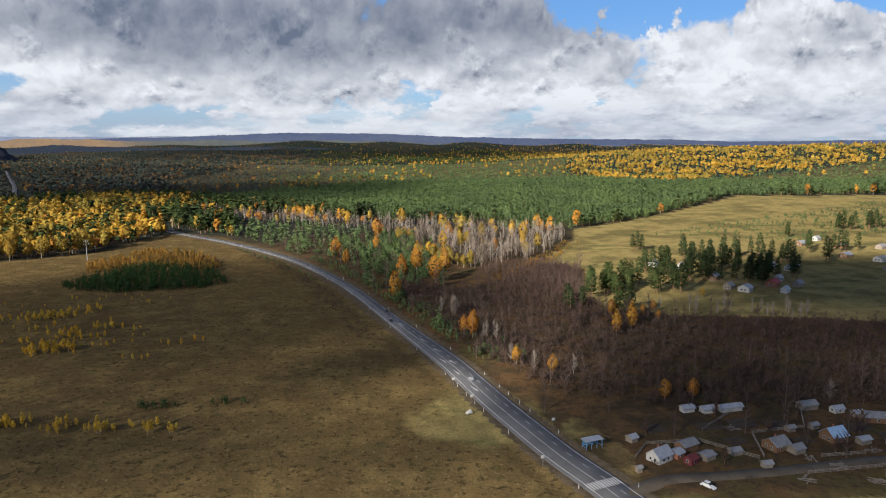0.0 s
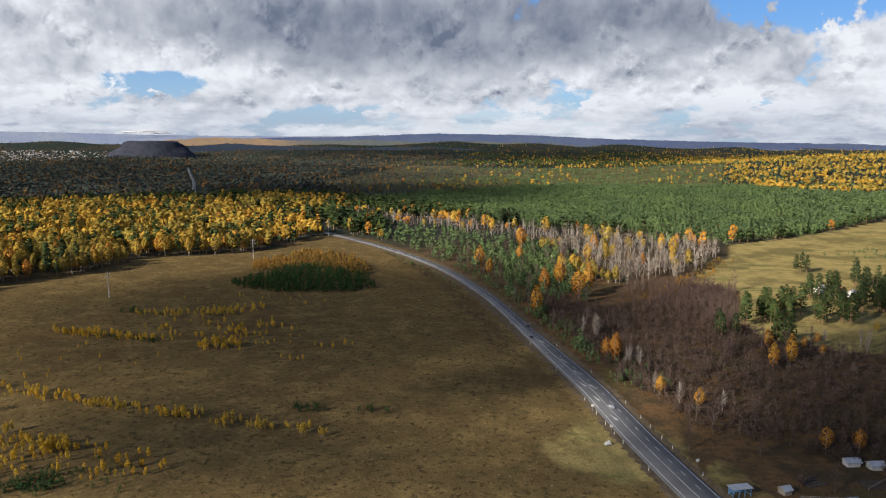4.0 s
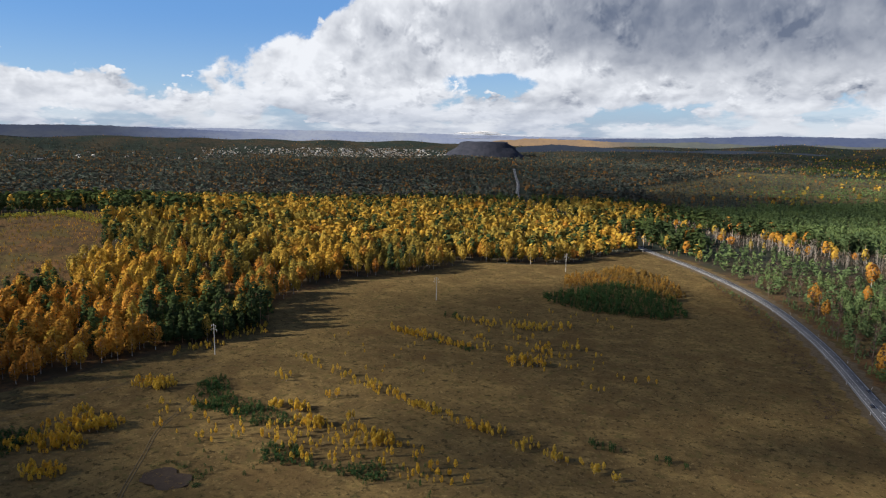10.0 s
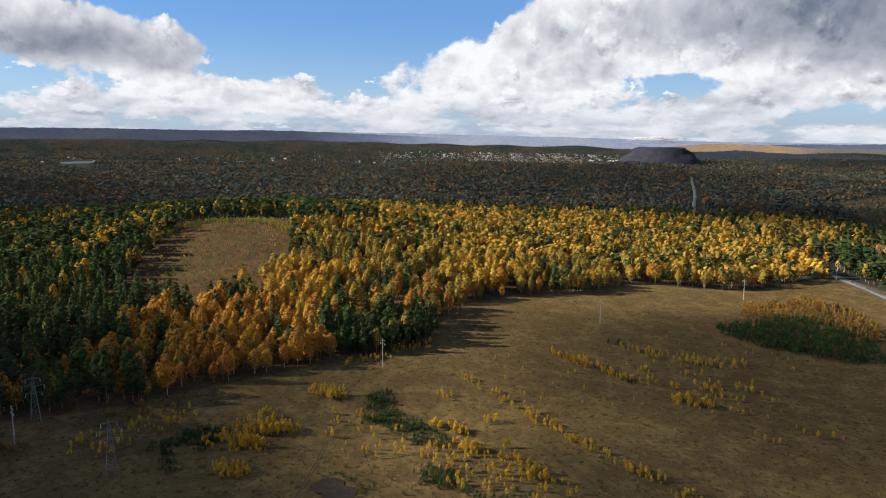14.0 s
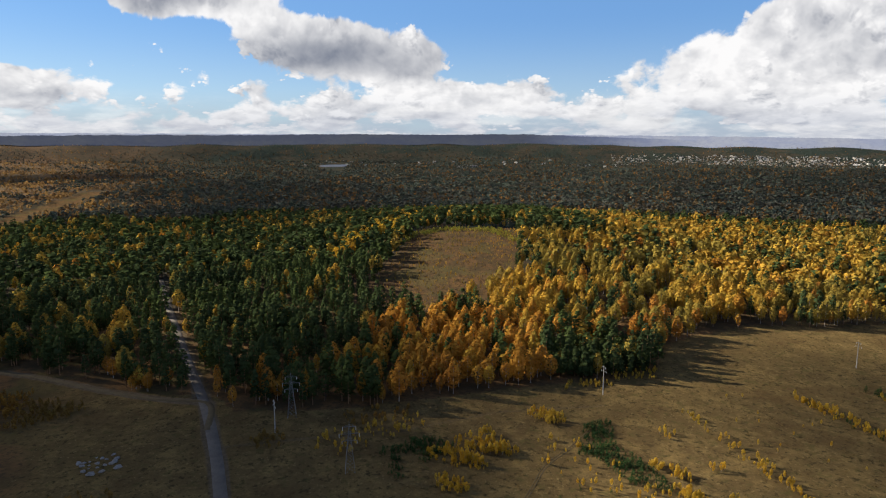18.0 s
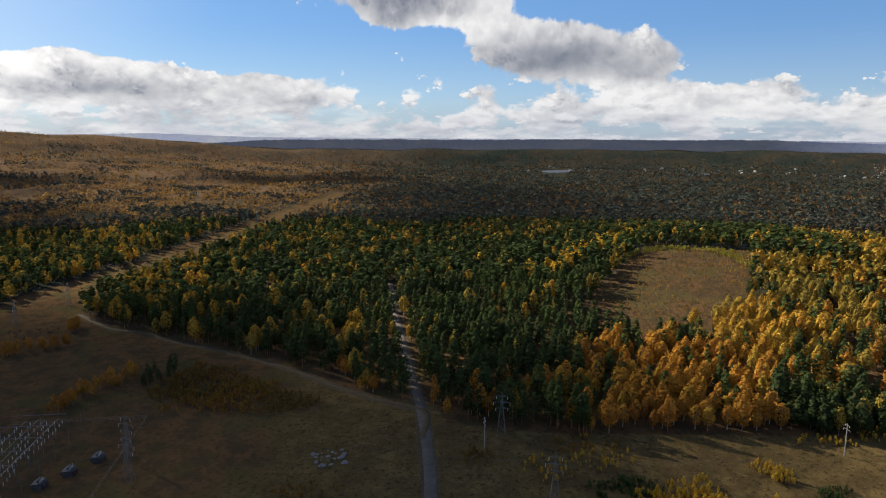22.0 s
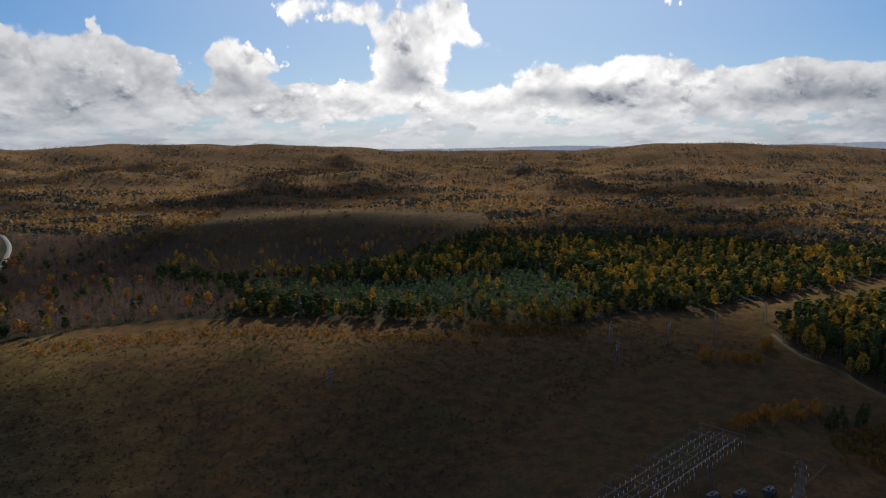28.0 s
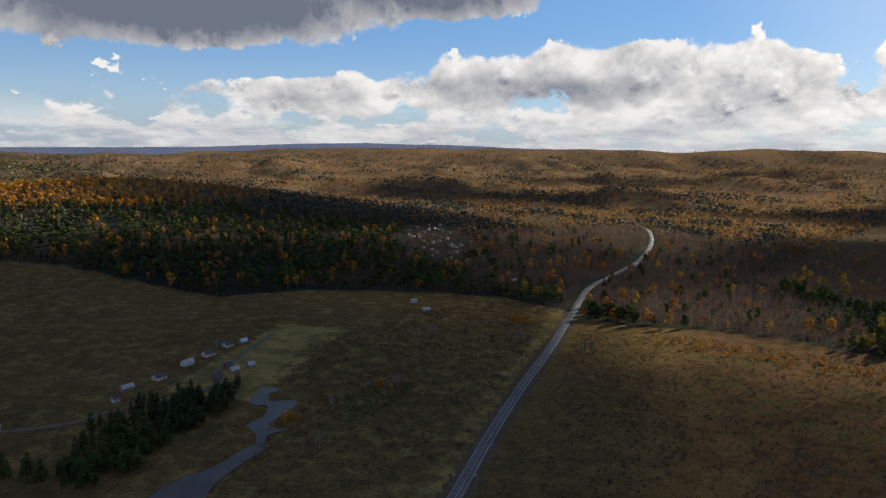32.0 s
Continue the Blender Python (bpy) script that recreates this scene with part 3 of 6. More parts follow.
    ob.data.attributes.new("wood", "FLOAT", "POINT").data.foreach_set("value", wooded.astype(np.float32))
    turn = np.degrees(np.arctan2(-fx, fy)) % 360 + 8 * field_noise(fx, fy, 700, 27)
    gold = smooth(turn, 88, 104) * (1 - smooth(turn, 216, 232)) * np.maximum(smooth(r, 1500, 2300), 0.3 * inside(fx, fy, BROWN_WOOD))
    ob.data.attributes.new("gold", "FLOAT", "POINT").data.foreach_set("value", gold.astype(np.float32))
    layer = ob.data.color_attributes.new("cover", "FLOAT_COLOR", "POINT")
    layer.data.foreach_set("color", data.ravel())
    return tagged(ob, "rolling autumn ground of dry grass, meadow and forest floor", "ground", kind="structure")


STREAM = [(232, -258), (224, -293), (221, -323), (209, -349), (204, -373), (200, -382), (209, -398), (221, -408), (217, -425), (224, -445), (237, -442), (246, -471), (239, -484), (228, -480), (233, -467), (225, -455), (207, -460), (203, -444), (206, -421), (205, -410), (191, -408), (199, -398), (192, -376), (195, -357), (197, -335), (196, -324), (192, -301), (196, -262)]
MUD_POOL = [(-235, 122), (-233, 129), (-228, 131), (-225, 129), (-220, 132), (-214, 127), (-216, 120), (-220, 118), (-224, 119), (-230, 117)]
STREAM_LEVEL = float(height([p[0] for p in STREAM], [p[1] for p in STREAM]).min()) - 0.1
LAKE_LEVEL = float(height(-3600, 680)) + 2
POOL_LEVEL = float(height(-224, 124)) - 0.12
ground = make_ground()


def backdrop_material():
    m, n = material("hazed_distant_land")
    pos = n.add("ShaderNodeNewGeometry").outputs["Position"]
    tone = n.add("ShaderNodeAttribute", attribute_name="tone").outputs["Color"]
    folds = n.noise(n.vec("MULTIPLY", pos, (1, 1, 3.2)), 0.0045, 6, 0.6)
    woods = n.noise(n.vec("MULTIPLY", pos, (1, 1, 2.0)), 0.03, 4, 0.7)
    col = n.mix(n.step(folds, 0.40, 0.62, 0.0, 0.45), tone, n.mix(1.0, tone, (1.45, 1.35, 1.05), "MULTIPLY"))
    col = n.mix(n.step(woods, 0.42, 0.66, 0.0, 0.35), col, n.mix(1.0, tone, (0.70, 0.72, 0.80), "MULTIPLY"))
    # haze and daylight are put into this emission; the land glows by itself
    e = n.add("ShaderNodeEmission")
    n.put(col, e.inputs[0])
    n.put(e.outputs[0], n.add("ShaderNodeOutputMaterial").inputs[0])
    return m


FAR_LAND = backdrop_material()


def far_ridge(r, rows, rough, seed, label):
    """Distant hills as a glowing backdrop: rows of azimuth, height of the crest, and its colour with the haze put in.
    """
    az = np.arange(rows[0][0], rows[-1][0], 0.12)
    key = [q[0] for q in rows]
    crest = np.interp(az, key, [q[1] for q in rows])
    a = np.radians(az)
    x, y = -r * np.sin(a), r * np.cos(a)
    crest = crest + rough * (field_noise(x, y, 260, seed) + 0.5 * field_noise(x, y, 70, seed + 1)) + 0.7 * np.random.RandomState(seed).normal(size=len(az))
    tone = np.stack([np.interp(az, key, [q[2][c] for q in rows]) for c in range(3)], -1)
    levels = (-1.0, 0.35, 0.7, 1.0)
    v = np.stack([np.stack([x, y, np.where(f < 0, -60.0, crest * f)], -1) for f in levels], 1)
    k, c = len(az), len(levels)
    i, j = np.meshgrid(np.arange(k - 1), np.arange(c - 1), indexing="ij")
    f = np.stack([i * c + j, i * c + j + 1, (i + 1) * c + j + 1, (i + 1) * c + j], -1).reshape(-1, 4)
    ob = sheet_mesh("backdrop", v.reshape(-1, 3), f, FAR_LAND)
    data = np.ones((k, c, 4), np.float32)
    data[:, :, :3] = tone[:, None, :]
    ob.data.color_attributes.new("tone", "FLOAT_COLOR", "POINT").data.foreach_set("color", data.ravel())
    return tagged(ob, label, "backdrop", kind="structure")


# tones of the far land, each with its haze already mixed in
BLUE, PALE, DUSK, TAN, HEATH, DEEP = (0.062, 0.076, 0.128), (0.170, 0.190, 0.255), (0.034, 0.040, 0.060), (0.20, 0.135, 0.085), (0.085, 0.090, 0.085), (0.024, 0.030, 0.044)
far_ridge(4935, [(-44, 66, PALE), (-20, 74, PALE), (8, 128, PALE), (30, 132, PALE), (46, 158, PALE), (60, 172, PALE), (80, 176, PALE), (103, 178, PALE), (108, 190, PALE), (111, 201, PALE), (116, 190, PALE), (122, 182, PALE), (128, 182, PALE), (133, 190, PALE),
                 (140, 178, PALE), (150, 172, PALE), (170, 180, PALE), (186, 190, BLUE), (192, 206, BLUE), (195, 204, BLUE), (199, 208, BLUE), (204, 196, BLUE), (212, 160, BLUE), (236, 120, BLUE)], 3, 61, "glowing backdrop hills with pale blue haze put in")
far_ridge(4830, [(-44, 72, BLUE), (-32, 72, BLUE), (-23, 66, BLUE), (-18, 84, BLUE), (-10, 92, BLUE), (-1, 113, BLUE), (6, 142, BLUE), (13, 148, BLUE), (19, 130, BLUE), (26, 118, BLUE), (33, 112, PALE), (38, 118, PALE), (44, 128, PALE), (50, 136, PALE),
                 (58, 158, BLUE), (64, 176, DUSK), (71, 172, DUSK), (78, 176, DUSK), (87, 168, DUSK), (95, 168, DUSK), (103, 160, DUSK), (110, 120, DUSK)], 4, 63, "glowing backdrop ridge of woods with blue haze put in")
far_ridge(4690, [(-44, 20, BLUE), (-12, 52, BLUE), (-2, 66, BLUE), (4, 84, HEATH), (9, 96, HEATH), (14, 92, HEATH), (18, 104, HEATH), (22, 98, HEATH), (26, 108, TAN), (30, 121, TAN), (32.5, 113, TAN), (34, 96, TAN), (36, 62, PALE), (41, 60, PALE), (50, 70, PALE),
                 (56, 90, BLUE), (61, 80, DUSK), (66, -40, DUSK)], 7, 67, "brown and green backdrop hills with haze put in")
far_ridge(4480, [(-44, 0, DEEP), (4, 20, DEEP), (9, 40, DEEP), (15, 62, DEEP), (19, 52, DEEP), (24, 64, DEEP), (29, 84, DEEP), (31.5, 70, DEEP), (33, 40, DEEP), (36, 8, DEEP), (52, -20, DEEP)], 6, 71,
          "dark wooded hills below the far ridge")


def road_half(y):
    """Half the highway's width: wider where the turning lanes are."""
    y = np.asarray(y, float)
    return 3.9 + 2.1 * smooth(y, 60, 150) * (1 - smooth(y, 290, 420))


def ribbon(name, line, half, mat, lift=0.06, spacing=6.0, crown=0.0, label="", category="road", slots=None):
    """A strip along a plan line, draped on the ground, with turned-down edges."""
    p = curve_through(line, spacing)
    t = np.gradient(p, axis=0)
    t /= np.linalg.norm(t, axis=1)[:, None]
    side = np.stack([t[:, 1], -t[:, 0]], -1)
    mid = height(p[:, 0], p[:, 1])
    rows, offs = [], (-1.08, -1.0, 0, 1.0, 1.08)
    reach = np.full(len(p), half) if half else road_half(p[:, 1])
    for o in offs:
        q = p + side * (o * reach)[:, None]
        zz = mid + lift + (crown if o == 0 else 0) - (0.5 if abs(o) > 1 else 0)
        rows.append(np.column_stack([q, zz]))
    v = np.stack(rows, 1)
    k, c = len(p), len(offs)
    i, j = np.meshgrid(np.arange(k - 1), np.arange(c - 1), indexing="ij")
    f = np.stack([i * c + j, i * c + j + 1, (i + 1) * c + j + 1, (i + 1) * c + j], -1).reshape(-1, 4)
    ob = sheet_mesh(name, v.reshape(-1, 3), f[:, ::-1], mat, False)
    return tagged(ob, label, category, kind="structure")


def asphalt_material():
    m, n = material("worn_asphalt")
    pos = n.add("ShaderNodeNewGeometry").outputs["Position"]
    a, b = n.noise(pos, 0.05, 4, 0.6), n.noise(pos, 2.2, 4, 0.7)
    col = n.mix(n.step(a, 0.35, 0.65), (0.096, 0.096, 0.101), (0.142, 0.140, 0.143))
    col = n.mix(n.step(b, 0.4, 0.7, 0.0, 0.4), col, (0.085, 0.085, 0.088))
    finish(n, col, 0.8, b, 0.3, 0.03, spec=0.2)
    return m


ASPHALT = asphalt_material()
ribbon("road", ROAD, None, ASPHALT, 0.12, 6.0, 0.08, "grey asphalt highway with worn white lane lines")

# ---- trees: crowns of many loose leaf clusters ----


def cards(rng, centres, size, middle=None, squash=1.0):
    """One triangle of leaves at each centre, roughly facing away from the crown's middle: (n, 3, 3)."""
    n = len(centres)
    if middle is None:
        middle = centres.mean(0)
    a = (centres - middle) / (np.abs(centres - middle).max(0) + 1e-6)
    a /= np.linalg.norm(a, axis=1)[:, None] + 1e-6
    a = a + rng.normal(size=(n, 3)) * 0.24
    a /= np.linalg.norm(a, axis=1)[:, None]
    b = np.cross(a, rng.normal(size=(n, 3)))
    b /= np.linalg.norm(b, axis=1)[:, None]
    c = np.cross(a, b)
    s = np.asarray(size).reshape(-1, 1) * rng.uniform(0.65, 1.35, (n, 1))
    tri = [b * math.cos(k) + c * math.sin(k) for k in (0.0, 2.1, 4.2)]
    return np.stack([centres + s * t * (1, 1, squash) for t in tri], 1)


def stem_tris(x0, y0, z0, x1, y1, z1, w0, w1):
    """A three-sided tapering stem as six triangles."""
    lo, hi = [], []
    for k in range(3):
        c, s = math.cos(2.094 * k), math.sin(2.094 * k)
        lo.append((x0 + w0 * c, y0 + w0 * s, z0))
        hi.append((x1 + w1 * c, y1 + w1 * s, z1))
    out = []
    for k in range(3):
        m = (k + 1) % 3
        out += [(lo[k], lo[m], hi[m]), (lo[k], hi[m], hi[k])]
    return np.array(out)


def birch_points(rng, k, wide=0.17):
    """Centres in the outer part of an uneven flame-shaped crown of unit height, swelling in a few boughs."""
    pts = rng.normal(size=(k, 3))
    pts /= np.linalg.norm(pts, axis=1)[:, None]
    boughs = rng.normal(size=(7, 3))
    boughs /= np.linalg.norm(boughs, axis=1)[:, None]
    swell = 0.80 + 0.26 * np.clip((pts @ boughs.T).max(1) - 0.55, 0, 0.45) / 0.45
    pts = pts * (swell * rng.uniform(0.78, 1.04, k))[:, None]
    z = 0.56 + 0.42 * pts[:, 2]
    taper = 1.0 - 0.50 * np.clip((z - 0.55) / 0.43, 0, 1) ** 2.0 - 0.25 * np.clip((0.42 - z) / 0.28, 0, 1)
    return np.column_stack([wide * pts[:, 0] * taper, wide * pts[:, 1] * taper, z])


def pine_points(rng, k, wide=0.17, low=0.25):
    z = low + (1 - low) * rng.uniform(0, 1, k) ** 1.1
    rad = wide * np.sqrt(np.clip(1 - ((z - low) / (1 - low)) ** 1.5, 0, 1)) + 0.012
    tier = 0.80 + 0.20 * np.sin(z * 38)
    a = rng.uniform(0, 6.283, k)
    q = rad * tier * np.sqrt(rng.uniform(0.45, 1, k))
    return np.column_stack([q * np.cos(a), q * np.sin(a), z])


def template(kind, k, seed):
    """Triangles of one tree of unit height: crown, then stem."""
    rng = np.random.RandomState(seed)
    if kind in ("birch", "aspen"):
        leaf = cards(rng, birch_points(rng, k, 0.185 if kind == "birch" else 0.20), 0.60 / math.sqrt(k), squash=1.2)
    elif kind == "pine":
        leaf = cards(rng, pine_points(rng, k, 0.145, 0.22), 0.60 / math.sqrt(k), squash=0.8)
    elif kind == "young_pine":
        leaf = cards(rng, pine_points(rng, k, 0.22, 0.06), 0.60 / math.sqrt(k), squash=0.8)
    elif kind in ("bare", "white"):
        pts = birch_points(rng, k, 0.15)
        leaf = []
        for q in pts:
            d = np.array([q[0], q[1], 0.16]) * rng.uniform(0.5, 1.2)
            w = rng.normal(size=3) * 0.012
            leaf.append((q - d * 0.8, q - d * 0.8 + w, q + d * 0.5))
        leaf = np.array(leaf)
    else:
        pts = rng.normal(size=(k, 3)) * (0.30, 0.30, 0.22) + (0, 0, 0.42)
        pts[:, 2] = np.clip(pts[:, 2], 0.04, 1.0)
        leaf = cards(rng, pts, 0.50 / math.sqrt(k), squash=1.1)
    stem = None
    if kind in ("birch", "aspen", "bare", "white"):
        stem = stem_tris(0, 0, -0.02, 0.01, 0, 0.85, 0.012, 0.003)
    elif kind == "pine":
        stem = stem_tris(0, 0, -0.02, 0, 0, 0.9, 0.014, 0.003)
    return leaf, stem


def plant(name, kind, x, y, tall, k, label, with_stems=True, seed=1, spread=1.0, variants=4, mat=None):
    """A wood of one kind as one mesh; a second one holds the stems."""
    if len(x) == 0:
        return None
    rng = np.random.RandomState(seed)
    tall = np.broadcast_to(tall, x.shape)
    z = height(x, y)
    groups, stems = [], []
    pick = rng.randint(0, variants, len(x))
    for v in range(variants):
        leaf, stem = template(kind, k, seed * 17 + v)
        m = pick == v
        a = rng.uniform(0, 6.283, m.sum())
        w = rng.uniform(0.8, 1.25, m.sum()) * spread
        for src, store in ((leaf, groups), (stem if with_stems else None, stems)):
            if src is None:
                continue
            p = src.reshape(-1, 3)
            px = (p[None, :, 0] * np.cos(a)[:, None] - p[None, :, 1] * np.sin(a)[:, None]) * (tall[m] * w)[:, None] + x[m][:, None]
            py = (p[None, :, 0] * np.sin(a)[:, None] + p[None, :, 1] * np.cos(a)[:, None]) * (tall[m] * w)[:, None] + y[m][:, None]
            pz = p[None, :, 2] * tall[m][:, None] + z[m][:, None]
            store.append(np.stack([px, py, pz], -1).reshape(-1, 3))
    v = np.concatenate(groups)
    ob = sheet_mesh(name, v, np.arange(len(v)).reshape(-1, 3), MAT[mat or kind])
    tagged(ob, label, "woodland", kind="stuff")
    if stems:
        v = np.concatenate(stems)
        st = sheet_mesh("stems", v, np.arange(len(v)).reshape(-1, 3), MAT["bark" if kind == "pine" else "twig" if kind == "bare" else "trunk"])
        st.parent = ob
        tagged(st, kind="stuff")
    return ob


def scatter(rng, r0, r1, spacing0, spacing1):
    """Places in the seen sector, thinning out with distance."""
    xs = []
    n = int(4.75 * (r1 * r1 - r0 * r0) / 2 / spacing0 ** 2)
    r = np.sqrt(rng.uniform(r0 * r0, r1 * r1, n))
    a = np.radians(rng.uniform(-40, 232, n))
    keep = rng.uniform(0, 1, n) < (spacing0 / (spacing0 + (spacing1 - spacing0) * (r - r0) / (r1 - r0))) ** 2
    return -r[keep] * np.sin(a[keep]), r[keep] * np.cos(a[keep])


def mixture(x, y, rng):
    """The kind of tree at each place: 0 birch, 1 aspen, 2 pine, 3 young pine, 4 bare, 5 white, -1 none."""
    r, az = np.hypot(x, y), np.degrees(np.arctan2(-x, y))
    az = np.where(az < -100, az + 360, az)
    u = rng.uniform(0, 1, len(x))
    big, mid = field_noise(x, y, 700, 11), field_noise(x, y, 160, 12)
    true_x, true_y = x, y
    az = az + 4.5 * field_noise(x, y, 300, 15) + 1.5 * rng.normal(size=len(x))
    r = r * (1 + 0.05 * field_noise(x, y, 260, 16))
    x, y = x + 14 * field_noise(x, y, 90, 17), y + 14 * field_noise(x, y, 90, 18)
    kind = np.full(len(x), 2)
    # far mixed woods
    kind[u < 0.10 + 0.45 * mid + 0.3 * big] = 0
    kind[(u > 0.86 + 0.25 * mid)] = 4
    kind[(u > 0.93)] = 1
    sunny = (az > 95) & (az < 215) & (r > 1450)
    kind[sunny] = np.where(u < 0.62 + 0.4 * mid, 0, 4)[sunny]
    clump = field_noise(x, y * 0.8, 520, 41) + 0.6 * field_noise(x, y, 210, 42)
    kind[sunny & (clump > 0.12) & (u < 0.88)] = 2
    kind[sunny & (clump < -0.30) & (u < 0.7)] = 4
    kind[sunny & (u > 0.88)] = 1
    # yellow birch wood beside the field
    main = (az > 15) & (az < 76) & (r < 1250)
    w = 0.74 + 0.34 * mid
    kind[main] = np.where(u[main] < w[main], 0, 2)
    kind[main & (u > 0.93)] = 1
    front = (az > 48) & (az < 76) & (r < 520)
    kind[front & (u < 0.66)] = 1
    dark = np.hypot(x + 372, y - 245) < 46
    kind[dark] = np.where(u[dark] < 0.85, 2, 0)
    b = (az > 58) & (az < 78) & (r > 835) & (r < 1150)
    kind[b] = np.where(u[b] < 0.85, 2, 0)
    # pine wood on both sides of the forest road
    pines = (az >= 73) & (az < 92) & (r < 1000) & (y < 0.62 * (-x) - 190 + 60 * mid)
    kind[pines] = np.where(u[pines] < 0.93, 2, 0)
    edge = pines & (r < 440)
    kind[edge & (u > 0.72)] = 1
    south = (az >= 92) & (az < 118) & (r < 1500)
    rows = field_noise(x * 0.6 + y * 0.5, 1.6 * y - 0.4 * x, 95, 14)
    w = np.where(rows > 0.08, 0.50, 0.97)
    kind[south] = np.where(u[south] < w[south], 2, 0)
    kind[south & (u > 0.985)] = 1
    across = (az >= 112) & (az < 150) & (r < 1300) & (r >= 560)
    w = 0.62 + 0.5 * mid
    kind[across] = np.where(u[across] < w[across], 2, 0)
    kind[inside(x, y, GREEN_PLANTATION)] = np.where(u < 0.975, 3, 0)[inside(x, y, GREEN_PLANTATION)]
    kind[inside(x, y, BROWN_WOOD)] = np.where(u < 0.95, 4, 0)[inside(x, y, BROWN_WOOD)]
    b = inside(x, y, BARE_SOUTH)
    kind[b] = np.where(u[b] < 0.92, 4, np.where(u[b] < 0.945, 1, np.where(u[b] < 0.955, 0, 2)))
    # hill in the south-east: pines below, orange birch on its top
    hill = (az > 190) & (r > 850) & (r < 2200)
    z = height(x, y)
    kind[hill] = np.where((z[hill] > 66) & (u[hill] < 0.7), 1, np.where(u[hill] < 0.50, 2, np.where(u[hill] < 0.93, 4, 1)))
    # north: pine plantation, birch belt, yellow hill
    north = (az < 22) & (r > 780) & (r < 1900)
    kind[north] = np.where(u[north] < 0.93, 2, 1)
    kind[inside(x, y, PLANTATION)] = np.where(u < 0.975, 3, 0)[inside(x, y, PLANTATION)]
    b = (az < 20) & (r <= 790) & (y > 300)
    kind[b] = np.where(u[b] < 0.30, 3, np.where(u[b] < 0.52, 4, np.where(u[b] < 0.56, 1, -1)))
    b = inside(x, y, BIRCH_BELT)
    kind[b] = np.where(u[b] < 0.80, 5, np.where(u[b] < 0.93, 4, np.where(u[b] < 0.97, 0, 1)))
    b = (az < -6) & (r > 1380) & ~inside(x, y, PLANTATION)
    patch = field_noise(x, y, 190, 51) + 0.6 * field_noise(x, y, 80, 52)
    kind[b] = np.where(u[b] < np.where(patch[b] > 0.0, 0.72, 0.14), 0, np.where(u[b] < 0.92, 3, -1))
    kind[inside(true_x, true_y, PLANTED)] = -1
    b = inside(x, y, BRUSH)
    kind[b] = np.where(u[b] < 0.035, 4, np.where(u[b] < 0.039, 1, -1))
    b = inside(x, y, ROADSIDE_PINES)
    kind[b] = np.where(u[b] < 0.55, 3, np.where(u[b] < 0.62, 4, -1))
    near_east = (x > 0) & (y > 170) & (y < 800) & ~inside(x, y, BRUSH) & ~inside(x, y, BIRCH_BELT) & ~inside(x, y, PLANTATION)
    kind[near_east & (r < 760)] = np.where(u < 0.10, 4, -1)[near_east & (r < 760)]
    # open ground stays free
    x, y = true_x + 5 * field_noise(true_x, true_y, 40, 19), true_y + 5 * field_noise(true_x, true_y, 40, 20)
    for poly in (FIELD, EAST_OPEN, VILLAGE_OPEN, CLEARING, VILLAGE_FAR, SHORE):
        kind[inside(x, y, poly)] = -1
    for line, half in ((ROAD, 13), (DIRT_ROAD, 7), (TRACK, 5), (CORRIDOR, 38)):
        kind[line_distance(x, y, line) < half] = -1
    kind[np.hypot(x, y) > 4760] = -1
    town = (az > 34) & (az < 60) & (r > 4300) & (u > 0.5)
    kind[town] = -1
    return kind


KINDS = ("birch", "aspen", "pine", "young_pine", "bare", "white")
TALL = (17, 16, 18, 9.5, 13, 14)
WOODS = ("yellow birch wood in autumn leaf", "orange aspen and birch wood in autumn leaf", "dark green pine wood", "young light green pine plantation", "leafless brown-grey wood", "leafless birches with pale white stems")


def plant_woods():
    rng = np.random.RandomState(5)
    for tag, r0, r1, s0, s1, ks in (("near", 230, 700, 8.0, 8.6, (360, 360, 180, 60, 60, 50)), ("mid", 700, 1500, 8.2, 11.5, (36, 36, 22, 16, 36, 20)), ("far", 1500, 4780, 11.5, 25, (5, 5, 5, 5, 9, 6))):
        x, y = scatter(rng, r0, r1, s0, s1)
        kind = mixture(x, y, rng)
        r, az = np.hypot(x, y), np.degrees(np.arctan2(-x, y))
        az = np.where(az < -100, az + 360, az)
        size = rng.uniform(0.62, 1.24, len(x)) * {"near": 1.18, "mid": 1.04, "far": 0.72}[tag]
        size = size * (1 - 0.4 * smooth(r, 4350, 4700))
        wide = {"near": 1.16, "mid": 1.18, "far": 1.25}[tag]
        # beyond the near woods, the dark north-west and the golden south get leaf colours with shade and haze put in
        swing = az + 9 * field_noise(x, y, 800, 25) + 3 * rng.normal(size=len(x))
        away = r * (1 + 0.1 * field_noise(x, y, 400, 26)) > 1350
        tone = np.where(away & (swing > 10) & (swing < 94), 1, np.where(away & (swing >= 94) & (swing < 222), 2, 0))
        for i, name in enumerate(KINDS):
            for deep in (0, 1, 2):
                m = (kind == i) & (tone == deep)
                own = None if not deep else "hazed_pine" if i in (2, 3) else "far_mix" if deep == 1 or i > 3 else "hazed_gold"
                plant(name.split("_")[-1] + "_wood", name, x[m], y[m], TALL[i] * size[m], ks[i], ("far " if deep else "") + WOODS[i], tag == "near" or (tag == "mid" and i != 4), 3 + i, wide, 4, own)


plant_woods()

# ---- clouds added out of view to shade patches of ground ----


